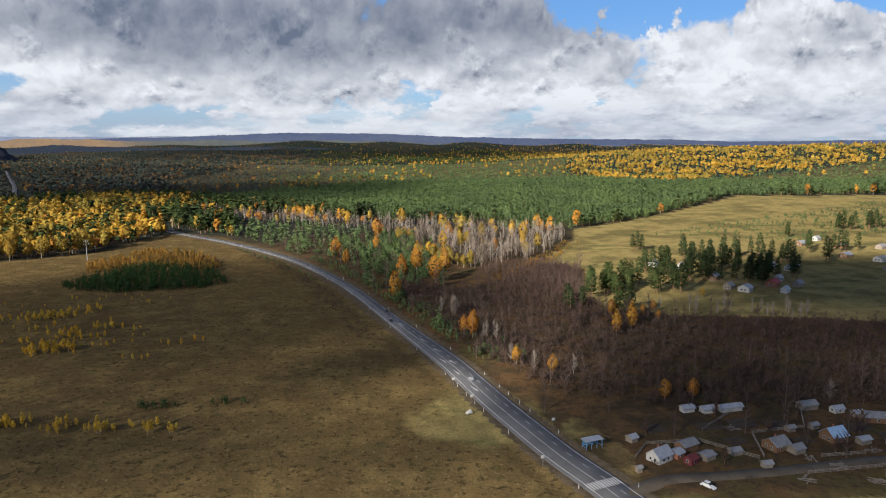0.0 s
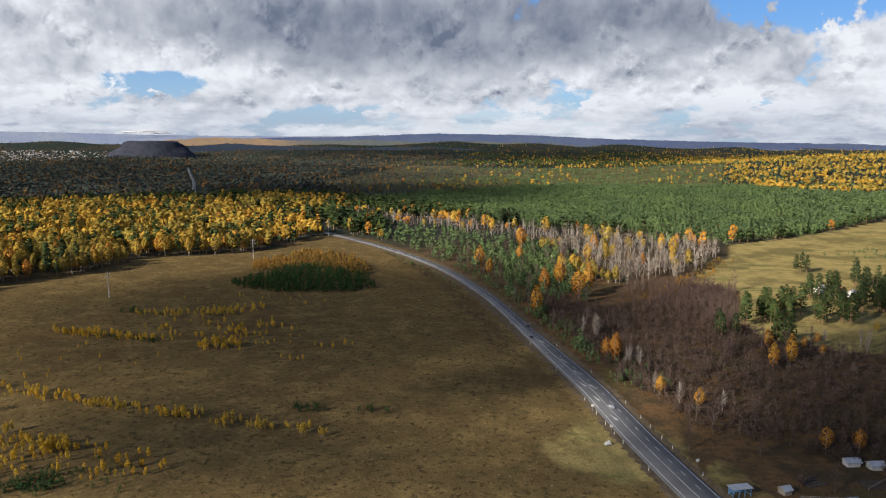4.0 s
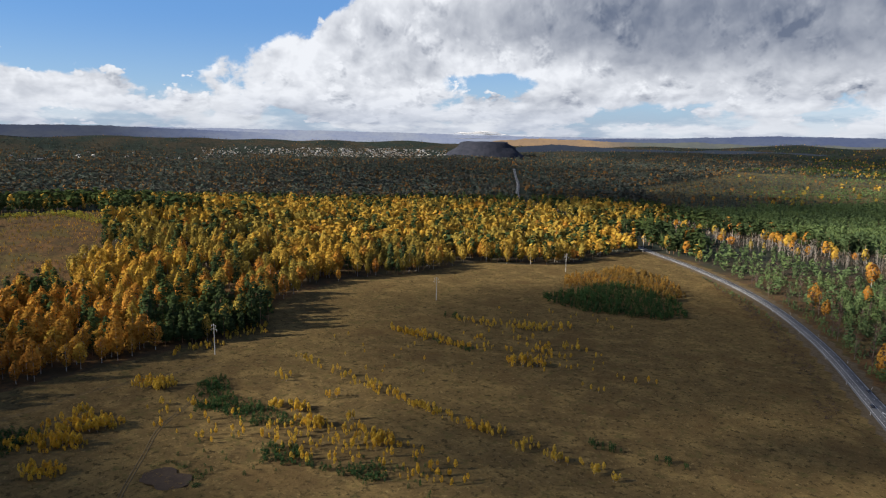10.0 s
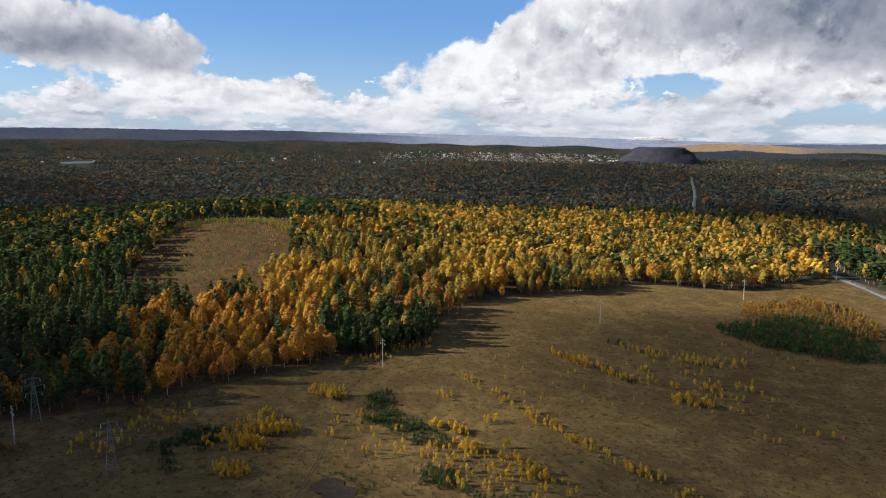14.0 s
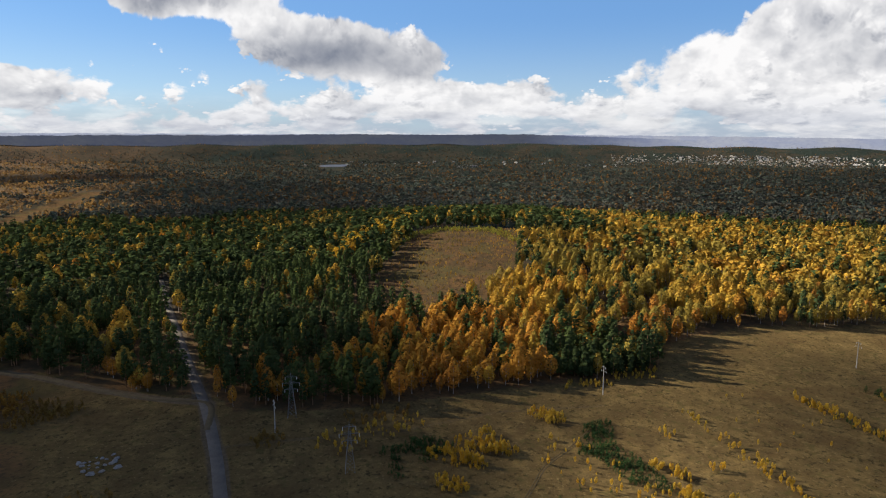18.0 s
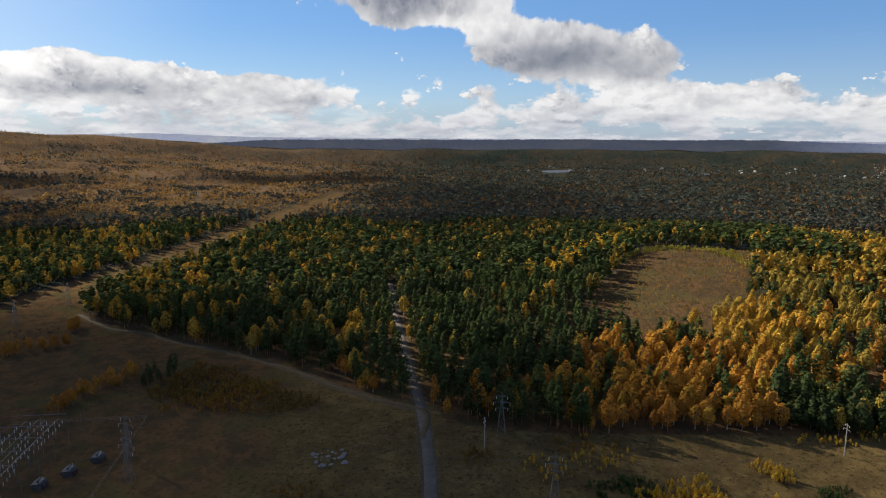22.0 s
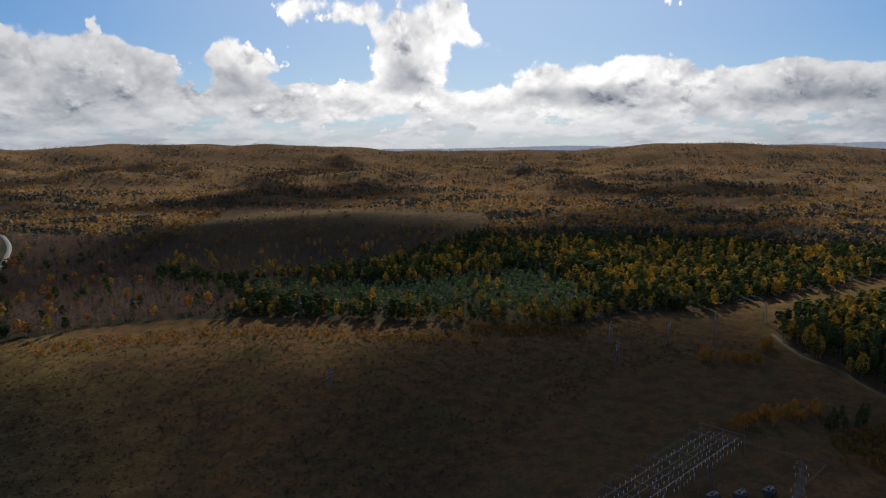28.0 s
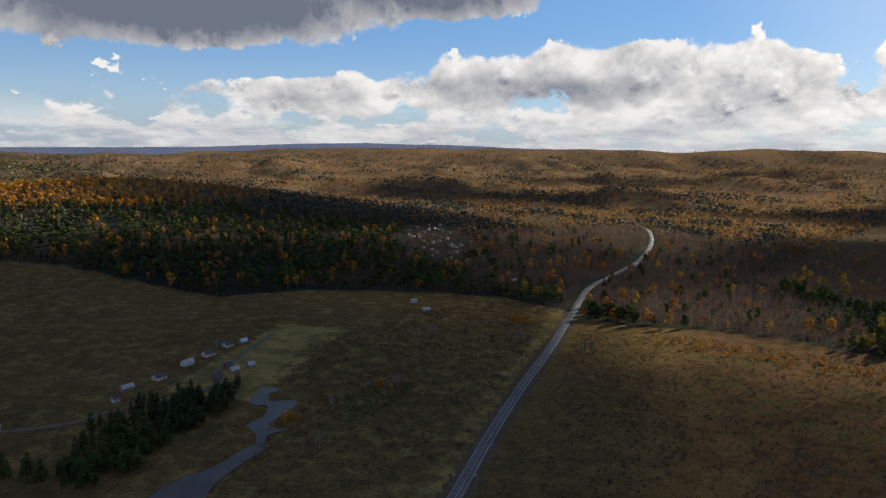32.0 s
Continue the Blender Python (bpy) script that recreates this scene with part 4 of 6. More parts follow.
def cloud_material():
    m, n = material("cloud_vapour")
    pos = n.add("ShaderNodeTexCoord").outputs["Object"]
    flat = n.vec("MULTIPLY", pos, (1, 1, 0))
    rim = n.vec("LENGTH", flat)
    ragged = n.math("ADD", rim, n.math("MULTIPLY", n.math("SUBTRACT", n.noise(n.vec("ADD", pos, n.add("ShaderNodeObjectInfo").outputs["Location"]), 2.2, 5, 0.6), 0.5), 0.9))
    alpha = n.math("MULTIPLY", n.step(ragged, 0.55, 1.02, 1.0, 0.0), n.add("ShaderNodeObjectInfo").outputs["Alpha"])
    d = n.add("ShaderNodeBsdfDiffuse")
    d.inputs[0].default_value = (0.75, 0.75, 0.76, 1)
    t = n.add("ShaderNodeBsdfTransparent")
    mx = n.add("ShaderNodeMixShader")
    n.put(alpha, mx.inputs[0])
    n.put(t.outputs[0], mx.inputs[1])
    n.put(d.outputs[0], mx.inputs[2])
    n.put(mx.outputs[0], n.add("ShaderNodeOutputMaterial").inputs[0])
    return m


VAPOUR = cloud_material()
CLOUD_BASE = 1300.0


def cloud_mesh(seed):
    """A flat-bottomed, bulging cloud of unit radius."""
    rng = np.random.RandomState(seed)
    bm = bmesh.new()
    bmesh.ops.create_icosphere(bm, subdivisions=3, radius=1.15)
    off = Vector(rng.uniform(-9, 9, 3))
    for v in bm.verts:
        k = 1 + 0.22 * noise.noise(v.co * 1.7 + off)
        v.co = Vector((v.co.x * k, v.co.y * k, (0.16 if v.co.z > 0 else 0.03) * v.co.z * k))
    me = bpy.data.meshes.new("cloud")
    bm.to_mesh(me)
    bm.free()
    me.materials.append(VAPOUR)
    return me


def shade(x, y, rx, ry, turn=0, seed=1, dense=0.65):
    """An added cloud, out of view, placed between the sun and the ground round (x, y) to shade it."""
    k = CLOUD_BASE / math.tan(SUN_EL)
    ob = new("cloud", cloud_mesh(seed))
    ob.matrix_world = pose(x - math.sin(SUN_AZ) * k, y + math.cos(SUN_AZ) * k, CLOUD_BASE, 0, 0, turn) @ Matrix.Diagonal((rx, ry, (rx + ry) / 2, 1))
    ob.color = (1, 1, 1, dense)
    return tagged(ob, "unseen flat-bottomed cloud added to shade the fields", "cloud", kind="stuff")


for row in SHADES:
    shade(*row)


def steam(az, r, z, rx, ry, rz, turn, seed):
    ob = new("steam_plume", cloud_mesh(seed))
    a = radians(az)
    ob.matrix_world = pose(-r * math.sin(a), r * math.cos(a), z, 0, 0, turn) @ Matrix.Diagonal((rx, ry, rz * 6, 1))
    ob.color = (1, 1, 1, 0.75)
    return tagged(ob, "white steam drifting from the works beside the slag heap", "steam", kind="stuff")


steam(35.6, 4260, 122, 130, 60, 30, 36, 91)
steam(34.6, 4260, 136, 110, 50, 22, 20, 92)
steam(33.6, 4260, 128, 90, 40, 16, 25, 93)

# ---- helpers for built things ----


def part(name, bm, mat, parent, label="", kind=""):
    """Links a bmesh, or a ready mesh, as one mesh object under a thing or a part."""
    if isinstance(bm, bpy.types.Mesh):
        me = bm
    else:
        me = bpy.data.meshes.new(name)
        bm.to_mesh(me)
        bm.free()
        me.materials.append(mat)
    ob = new(name, me)
    ob.parent = parent
    return tagged(ob, label, kind=kind)


def box(bm, x0, x1, y0, y1, z0, z1, turn=None):
    vs = [bm.verts.new((x, y, z)) for z in (z0, z1) for x, y in ((x0, y0), (x1, y0), (x1, y1), (x0, y1))]
    for f in ((3, 2, 1, 0), (4, 5, 6, 7), (0, 1, 5, 4), (1, 2, 6, 5), (2, 3, 7, 6), (3, 0, 4, 7)):
        bm.faces.new([vs[i] for i in f])
    return bm


def beam(bm, a, b, w0, w1=None, sides=5):
    """A tapering round bar between two points."""
    a, b = Vector(a), Vector(b)
    w1 = w0 if w1 is None else w1
    q = (b - a).to_track_quat("Z", "Y")
    rings = []
    for c, w in ((a, w0), (b, w1)):
        rings.append([bm.verts.new(c + q @ Vector((w * math.cos(6.2832 * k / sides), w * math.sin(6.2832 * k / sides), 0))) for k in range(sides)])
    for k in range(sides):
        m = (k + 1) % sides
        bm.faces.new((rings[0][k], rings[0][m], rings[1][m], rings[1][k]))
    bm.faces.new(rings[0][::-1])
    bm.faces.new(rings[1])
    return bm


def thing(name, label, category, group="", at=None):
    ob = new(name)
    if at is not None:
        ob.matrix_world = at
    return tagged(ob, label, category, group)


def on_ground(x, y, turn=0, scale=1.0, sink=0.0):
    return pose(x, y, float(height(x, y)) - sink, 0, 0, turn) @ Matrix.Scale(scale, 4)


M_LINE = plain("road_paint", (0.62, 0.62, 0.60), (0.42, 0.42, 0.41), 3.0, 0.8)
M_STEEL = plain("galvanised_steel", (0.25, 0.26, 0.27), (0.17, 0.18, 0.19), 2.0, 0.5, 0.6)
M_DARK = plain("dark_metal", (0.05, 0.055, 0.065), (0.09, 0.09, 0.10), 2.0, 0.5, 0.3)
M_WOOD = plain("weathered_wood", (0.20, 0.165, 0.13), (0.30, 0.26, 0.215), 2.5, 0.9)
M_LOG = plain("brown_log_wall", (0.16, 0.09, 0.05), (0.24, 0.14, 0.08), 2.5, 0.9)
M_WHITE = plain("white_paint", (0.60, 0.59, 0.56), (0.44, 0.43, 0.41), 2.0, 0.7)
M_GREYROOF = plain("grey_slate_sheets", (0.29, 0.29, 0.29), (0.19, 0.19, 0.195), 1.6, 0.85)
M_DARKROOF = plain("dark_slate_sheets", (0.075, 0.075, 0.08), (0.12, 0.118, 0.12), 1.6, 0.8)
M_TINROOF = plain("pale_tin_roof", (0.46, 0.47, 0.49), (0.34, 0.35, 0.37), 1.4, 0.5, 0.3)
M_BLUEROOF = plain("pale_blue_tin_roof", (0.42, 0.58, 0.74), (0.36, 0.52, 0.70), 1.4, 0.5, 0.2)
M_REDROOF = plain("red_tin_roof", (0.42, 0.035, 0.03), (0.30, 0.03, 0.03), 1.4, 0.5, 0.1)
M_BRICK = plain("brick_wall", (0.34, 0.14, 0.09), (0.26, 0.12, 0.085), 3.0, 0.9)
M_MAROON = plain("maroon_boards", (0.17, 0.035, 0.04), (0.12, 0.03, 0.035), 3.0, 0.8)
M_GLASS = plain("dark_window_glass", (0.02, 0.024, 0.03), (0.03, 0.035, 0.045), 1.0, 0.08, 0.0, 0.02, 0.6)
M_BLUE = plain("blue_steel_frame", (0.10, 0.24, 0.42), (0.14, 0.30, 0.50), 2.0, 0.5, 0.2)
M_STONE = plain("pale_boulder_stone", (0.44, 0.43, 0.41), (0.30, 0.29, 0.28), 0.9, 0.95, 0, 0.6)
M_ROCK = plain("grey_rock", (0.27, 0.26, 0.25), (0.17, 0.165, 0.16), 0.9, 0.95, 0, 0.6)
M_CERAMIC = plain("pale_porcelain", (0.70, 0.70, 0.68), (0.56, 0.56, 0.55), 3.0, 0.3)
M_RUBBER = plain("tyre_rubber", (0.02, 0.02, 0.02), (0.035, 0.035, 0.035), 4.0, 0.9)


def water_material():
    m, n = material("still_water")
    pos = n.add("ShaderNodeNewGeometry").outputs["Position"]
    finish(n, n.mix(n.step(n.noise(pos, 0.06, 3), 0.4, 0.6), (0.062, 0.058, 0.054), (0.085, 0.078, 0.072)), 0.32, n.noise(pos, 0.8, 3), 0.25, 0.08, spec=0.22)
    return m


M_WATER = water_material()


M_MUDDY = plain("wet_mud", (0.075, 0.056, 0.042), (0.05, 0.038, 0.03), 0.4, 0.9, 0.0, 0.3, 0.05)


def pool(name, outline, z, label, mat=None):
    p = curve_through(outline + outline[:1], 4.0)[:-1]
    bm = bmesh.new()
    low = [bm.verts.new((x, y, z - 0.4)) for x, y in p]
    top = [bm.verts.new((x, y, z)) for x, y in p]
    bm.faces.new(top)
    bm.faces.new(low[::-1])
    for k in range(len(p)):
        m = (k + 1) % len(p)
        bm.faces.new((low[k], low[m], top[m], top[k]))
    bmesh.ops.recalc_face_normals(bm, faces=bm.faces)
    bmesh.ops.triangulate(bm, faces=bm.faces)
    ob = part(name, bm, mat or M_WATER, None)
    return tagged(ob, label, "water", kind="structure")


pool("stream_water", STREAM, STREAM_LEVEL, "still grey water of a winding stream")
pool("pool_water", MUD_POOL, POOL_LEVEL, "dark muddy hollow in the dry grass", M_MUDDY)
pool("lake_water", WATER, LAKE_LEVEL, "pale far lake among dark woods")

# ---- unpaved ways ----
M_SOIL = plain("packed_gravel", (0.155, 0.135, 0.115), (0.105, 0.092, 0.078), 0.5, 0.95)
M_MUD = plain("dark_wheel_ruts", (0.13, 0.105, 0.075), (0.085, 0.068, 0.05), 0.5, 0.95)
M_RUT = plain("pressed_grass", (0.115, 0.086, 0.043), (0.085, 0.064, 0.034), 0.5, 0.95)
ribbon("dirt_road", DIRT_ROAD, 2.9, M_SOIL, 0.1, 6, 0.05, "pale gravel forest road with ruts")
ribbon("track", TRACK, 1.8, M_RUT, 0.14, 6, 0.05, "sandy track along the wood's edge", "track")
ribbon("village_lane", LANE, 2.6, M_MUD, 0.12, 5, 0.05, "dark muddy village lane")
ribbon("stream_lane", STREAM_LANE, 2.2, M_SOIL, 0.12, 5, 0.05, "pale gravel lane through the hamlet")
for o in (-0.9, 0.9):
    ribbon("wheel_rut", [(x + o, y) for x, y in WHEEL_RUT], 0.22, M_RUT, 0.06, 5, 0.02, "wheel rut pressed into the dry grass", "track")

# ---- road markings ----


def offset_line(o, a, b, spacing=3.0):
    """Points beside the road's middle between two distances along it."""
    p = curve_through(ROAD, spacing)
    t = np.gradient(p, axis=0)
    t /= np.linalg.norm(t, axis=1)[:, None]
    s = np.concatenate([[0], np.cumsum(np.hypot(*np.diff(p, axis=0).T))])
    q = p + np.stack([t[:, 1], -t[:, 0]], -1) * (o * road_half(p[:, 1]) / 6.2)[:, None]
    m = (s >= a) & (s <= b)
    return q[m], t[m], s[m]


def road_place(o, y):
    """The place o metres to the road's east side where the road passes y, and its heading."""
    q, t, s = offset_line(o, 0, 1e9, 1.0)
    k = int(np.argmin(np.abs(q[:, 1] - y) + 0.001 * np.abs(q[:, 0])))
    return q[k], math.degrees(math.atan2(t[k][1], t[k][0]))


def painted(name, o, a, b, width, dash=0, gap=0, label=""):
    q, t, s = offset_line(o, a, b, 1.5)
    n = np.stack([t[:, 1], -t[:, 0]], -1)
    z = height(q[:, 0], q[:, 1]) + 0.12 + 0.05 + 0.08 * (1 - abs(o) / 6.2)
    on = np.ones(len(q) - 1, bool) if not dash else ((s[:-1] % (dash + gap)) < dash)
    v = np.stack([np.column_stack([q - n * width / 2, z]), np.column_stack([q + n * width / 2, z])], 1).reshape(-1, 3)
    i = np.arange(len(q) - 1)[on]
    f = np.stack([2 * i, 2 * i + 1, 2 * i + 3, 2 * i + 2], -1)
    ob = sheet_mesh(name, v, f[:, ::-1], M_LINE)
    return tagged(ob, label, "road marking", kind="structure")


ROAD_LEN = offset_line(0, 0, 1e9)[2][-1]
painted("edge_line", -5.3, 0, ROAD_LEN, 0.24, label="white painted edge line of the highway")
painted("edge_line", 5.3, 0, ROAD_LEN, 0.24, label="white painted edge line of the highway")
painted("lane_line", 0.9, 0, ROAD_LEN, 0.2, label="white painted middle line of the highway")
painted("lane_dashes", -2.3, 0, ROAD_LEN, 0.2, 3, 6, "white painted lane dashes of the highway")
painted("lane_dashes", 3.2, 1700, 2500, 0.2, 1.5, 4, "white painted lane dashes of the highway")


def crosswalk(y):
    (x, y), turn = road_place(0, y)
    cw = thing("crosswalk", "white striped zebra crossing painted on the asphalt", "crosswalk", at=pose(x, y, float(height(x, y)) + 0.27, 0, 0, turn))
    bm = box(bmesh.new(), -2.0, 2.0, -0.24, 0.24, -0.02, 0.02)
    me = bpy.data.meshes.new("stripe")
    bm.to_mesh(me)
    bm.free()
    me.materials.append(M_LINE)
    for k in range(12):
        st = part("stripe", me, None, cw)
        o = -5.2 + 0.94 * k
        st.location = (0, o, -0.012 * abs(o))
    return cw


crosswalk(188.5)


def arrow_bm():
    bm = bmesh.new()
    box(bm, -3.0, 0.6, -0.16, 0.16, -0.01, 0.015)
    vs = [bm.verts.new(c) for c in ((0.6, -0.7, 0.015), (3.0, 0, 0.015), (0.6, 0.7, 0.015), (0.6, -0.7, -0.01), (3.0, 0, -0.01), (0.6, 0.7, -0.01))]
    for f in ((0, 1, 2), (5, 4, 3), (0, 3, 4, 1), (1, 4, 5, 2), (2, 5, 3, 0)):
        bm.faces.new([vs[i] for i in f])
    return bm


arrow_me = bpy.data.meshes.new("painted_arrow")
_b = arrow_bm()
_b.to_mesh(arrow_me)
_b.free()
arrow_me.materials.append(M_LINE)
for o, y, flip in ((2.6, 303, 0), (2.6, 286, 0), (2.6, 266, 0), (-0.7, 335, 180), (-0.7, 318, 180), (-0.7, 300, 180), (-0.7, 365, 180)):
    (x, yy), turn = road_place(o, y)
    ar = new("painted_arrow", arrow_me)
    ar.matrix_world = pose(x, yy, float(height(x, yy)) + 0.25, 0, 0, turn + flip + 8)
    tagged(ar, "white lane arrow painted on worn asphalt", "road marking", "lane arrows")


def delineator():
    ob = thing("delineator_post", "short white roadside marker post with a dark band", "road post", "roadside marker posts")
    part("post", beam(bmesh.new(), (0, 0, -0.1), (0, 0, 1.1), 0.09, 0.075, 6), M_WHITE, ob)
    part("band", beam(bmesh.new(), (0, 0, 0.75), (0, 0, 0.92), 0.10, 0.10, 6), M_DARK, ob, "dark reflective band")
    return ob


first = delineator()
ys = [186, 224, 243, 251, 260, 269, 284, 320, 360, 400, 440, 490, 540, -250, -300, -360, -420, -480, -540, -600]
for k, y in enumerate(ys):
    for o in (-8.2, 8.2):
        (x, yy), turn = road_place(o, y)
        m = on_ground(x, yy, turn, 1.25)
        if k == 0 and o < 0:
            first.matrix_world = m
            first.scale = (1.25, 1.25, 1.25)
        else:
            copy_thing(first, m @ Matrix.Scale(0.8, 4))


def road_sign(x, y, turn, board_h=0.9):
    ob = thing("road_sign", "white and grey road sign on a steel post beside the highway", "road sign", "road signs", on_ground(x, y, turn))
    part("post", beam(bmesh.new(), (0, 0, -0.2), (0, 0, 3.2), 0.06), M_STEEL, ob)
    part("board", box(bmesh.new(), 0.06, 0.10, -0.6, 0.6, 3.2 - board_h, 3.3), M_WHITE, ob, "pale sign board")
    return ob


for o, y, t in ((-9.2, 229, 90), (9.2, 271, -90), (9.0, 252, -90), (-9.4, -369, 90), (9.4, -372, -90), (9.4, 200, -90)):
    (x, yy), turn = road_place(o, y)
    road_sign(x, yy, turn + (0 if t > 0 else 180))

# roadside shelter with a tilted white slab, and a blue steel stand
sh = thing("roadside_marker", "weathered white stone slab on a low base in the verge", "monument", at=on_ground(9, 242, 30, 0.6))
part("base", box(bmesh.new(), -2.2, 2.2, -1.4, 1.4, -0.1, 0.35), M_STONE, sh, "low grey stone base")
bm = bmesh.new()
vs = [bm.verts.new(c) for c in ((-1.8, -1.0, 0.3), (1.8, -1.0, 0.3), (1.8, 0.9, 0.3), (-1.8, 0.9, 0.3), (-1.5, -0.2, 1.6), (1.0, -0.2, 2.3), (1.0, 0.2, 2.3), (-1.5, 0.2, 1.6))]
for fc in ((3, 2, 1, 0), (4, 5, 6, 7), (0, 1, 5, 4), (1, 2, 6, 5), (2, 3, 7, 6), (3, 0, 4, 7)):
    bm.faces.new([vs[i] for i in fc])
part("slab", bm, M_WHITE, sh, "tilted white slab")

bs = thing("bus_shelter", "blue steel framed bus shelter with a pale tilted roof", "bus shelter", at=on_ground(48, 213, 22))
for x in (-3.0, -1.0, 1.0, 3.0):
    for y in (-1.2, 1.2):
        part("post", beam(bmesh.new(), (x, y, -0.1), (x, y, 2.7), 0.11), M_BLUE, bs)
for z in (0.5, 1.6, 2.6):
    bm = bmesh.new()
    beam(bm, (-3, 1.2, z), (3, 1.2, z), 0.08)
    beam(bm, (-3, -1.2, z), (-3, 1.2, z), 0.08)
    beam(bm, (3, -1.2, z), (3, 1.2, z), 0.08)
    part("rail", bm, M_BLUE, bs)
bm = bmesh.new()
box(bm, -3.5, 3.5, -1.7, 1.7, 2.72, 2.9)
part("roof", bm, M_TINROOF, bs, "pale sheet roof")
part("back_panel", box(bmesh.new(), -2.9, 2.9, 1.22, 1.28, 0.5, 2.5), M_BLUE, bs)

# ---- cars ----


def car(x, y, turn, paint, label, tall=1.5, long=4.4):
    ob = thing("car", label, "car", "cars on the highway", pose(x, y, float(height(x, y)) + 0.2, 0, 0, turn) @ Matrix.Scale(0.8, 4))
    bm = bmesh.new()
    h, w = long / 2, 0.87
    prof = ((-h, 0.35), (-h, 0.78), (-h * 0.72, 0.92), (-h * 0.5, tall), (h * 0.12, tall), (h * 0.45, 0.95), (h * 0.95, 0.78), (h, 0.35))
    rows = [[bm.verts.new((px, s * (w if pz < 1.0 else w * 0.82), pz)) for px, pz in prof] for s in (-1, 1)]
    bm.faces.new(rows[0])
    bm.faces.new(rows[1][::-1])
    for k in range(len(prof)):
        m = (k + 1) % len(prof)
        bm.faces.new((rows[0][k], rows[1][k], rows[1][m], rows[0][m]))
    bmesh.ops.recalc_face_normals(bm, faces=bm.faces)
    part("body", bm, paint, ob)
    bm = bmesh.new()
    box(bm, -h * 0.62, h * 0.36, -w * 0.90, w * 0.90, 1.0, tall - 0.14)
    part("windows", bm, M_GLASS, ob, "dark car glass")
    for sx in (-0.62, 0.62):
        for sy in (-1, 1):
            part("wheel", beam(bmesh.new(), (sx * h, sy * (w - 0.12), 0.33), (sx * h, sy * (w + 0.02), 0.33), 0.33, None, 10), M_RUBBER, ob)
    for sy in (-0.6, 0.6):
        part("headlight", box(bmesh.new(), h - 0.12, h + 0.02, sy - 0.14, sy + 0.14, 0.6, 0.72), M_WHITE, ob, "clear headlight")
    return ob


P_SILVER = plain("silver_car_paint", (0.55, 0.56, 0.58), (0.50, 0.51, 0.53), 2.0, 0.25, 0.5, 0.02)
P_WHITE = plain("white_car_paint", (0.78, 0.78, 0.78), (0.72, 0.72, 0.72), 2.0, 0.25, 0.0, 0.02)
P_BLACK = plain("dark_car_paint", (0.03, 0.032, 0.04), (0.05, 0.05, 0.06), 2.0, 0.2, 0.2, 0.02)
for o, y, flip, paint, lab in ((-0.2, 277, 0, P_SILVER, "silver hatchback car driving on the highway"), (-3.2, 393, 180, P_BLACK, "dark saloon car driving on the highway"),
                              (3.2, 372, 0, P_BLACK, "black car driving on the highway"), (3.2, -585, 0, P_BLACK, "dark car driving on the straight highway")):
    (x, yy), turn = road_place(o, y)
    car(x, yy, turn + 180 + flip, paint, lab)
van = car(75.5, 185.5, -52, P_WHITE, "white delivery van parked on the village lane", 2.1, 5.6)

# ---- houses ----


def house(x, y, turn, w, d, h, rise, wall, roof, label, windows=2, chimney=True, group="village houses", name="house", frames=True):
    """A gabled house: w along the ridge, d across it."""
    ob = thing(name, label, name.replace("_", " "), group, on_ground(x, y, turn, 0.72 if group == "village houses" else 1.0))
    bm = bmesh.new()
    a, b = w / 2, d / 2
    prof = ((-b, -0.3), (b, -0.3), (b, h), (0, h + rise), (-b, h))
    ends = [[bm.verts.new((s * a, py, pz)) for py, pz in prof] for s in (-1, 1)]
    bm.faces.new(ends[0][::-1])
    bm.faces.new(ends[1])
    for k in range(5):
        m = (k + 1) % 5
        bm.faces.new((ends[0][k], ends[0][m], ends[1][m], ends[1][k]))
    bmesh.ops.recalc_face_normals(bm, faces=bm.faces)
    part("wall", bm, wall, ob)
    bm = bmesh.new()
    over, thick = 0.45, 0.16
    k = rise / b
    for s in (-1, 1):
        pts = [(0, h + rise + 0.05), (s * (b + over), h - k * over + 0.05), (s * (b + over), h - k * over + 0.05 + thick), (0, h + rise + 0.05 + thick)]
        e = [[bm.verts.new((q * (a + over), py, pz)) for py, pz in pts] for q in (-1, 1)]
        bm.faces.new(e[0])
        bm.faces.new(e[1][::-1])
        for i in range(4):
            m = (i + 1) % 4
            bm.faces.new((e[0][i], e[1][i], e[1][m], e[0][m]))
    bmesh.ops.recalc_face_normals(bm, faces=bm.faces)
    part("roof", bm, roof, ob)
    if chimney:
        part("chimney", box(bmesh.new(), -0.3, 0.3, 0.5, 1.1, h + rise * 0.4, h + rise + 0.8), M_BRICK, ob, "brick chimney")
    spots = []
    for i in range(windows):
        u = -b + d * (i + 1) / (windows + 1)
        spots += [(a, u, 0), (-a, u, 180)]
        v = -a + w * (i + 1) / (windows + 1)
        spots += [(v, -b, -90), (v, b, 90)]
    for px, py, tn in spots:
        if frames:
            bm = bmesh.new()
            box(bm, -0.02, 0.07, -0.62, 0.62, 0.9, 2.2)
            fr = part("window", bm, M_WHITE, ob, "white window frame")
            fr.matrix_basis = pose(px, py, 0, 0, 0, tn)
            part("pane", box(bmesh.new(), 0.06, 0.085, -0.48, 0.48, 1.02, 2.08), M_GLASS, fr)
        else:
            fr = part("window", box(bmesh.new(), -0.02, 0.06, -0.5, 0.5, 0.9, 2.1), M_GLASS, ob)
            fr.matrix_basis = pose(px, py, 0, 0, 0, tn)
    if name == "house":
        dr = part("door", box(bmesh.new(), -0.02, 0.08, -0.45, 0.45, 0.0, 2.05), M_WOOD, ob, "plank door")
        dr.matrix_basis = pose(-a * 0.5, b, 0, 0, 0, 90)
    return ob


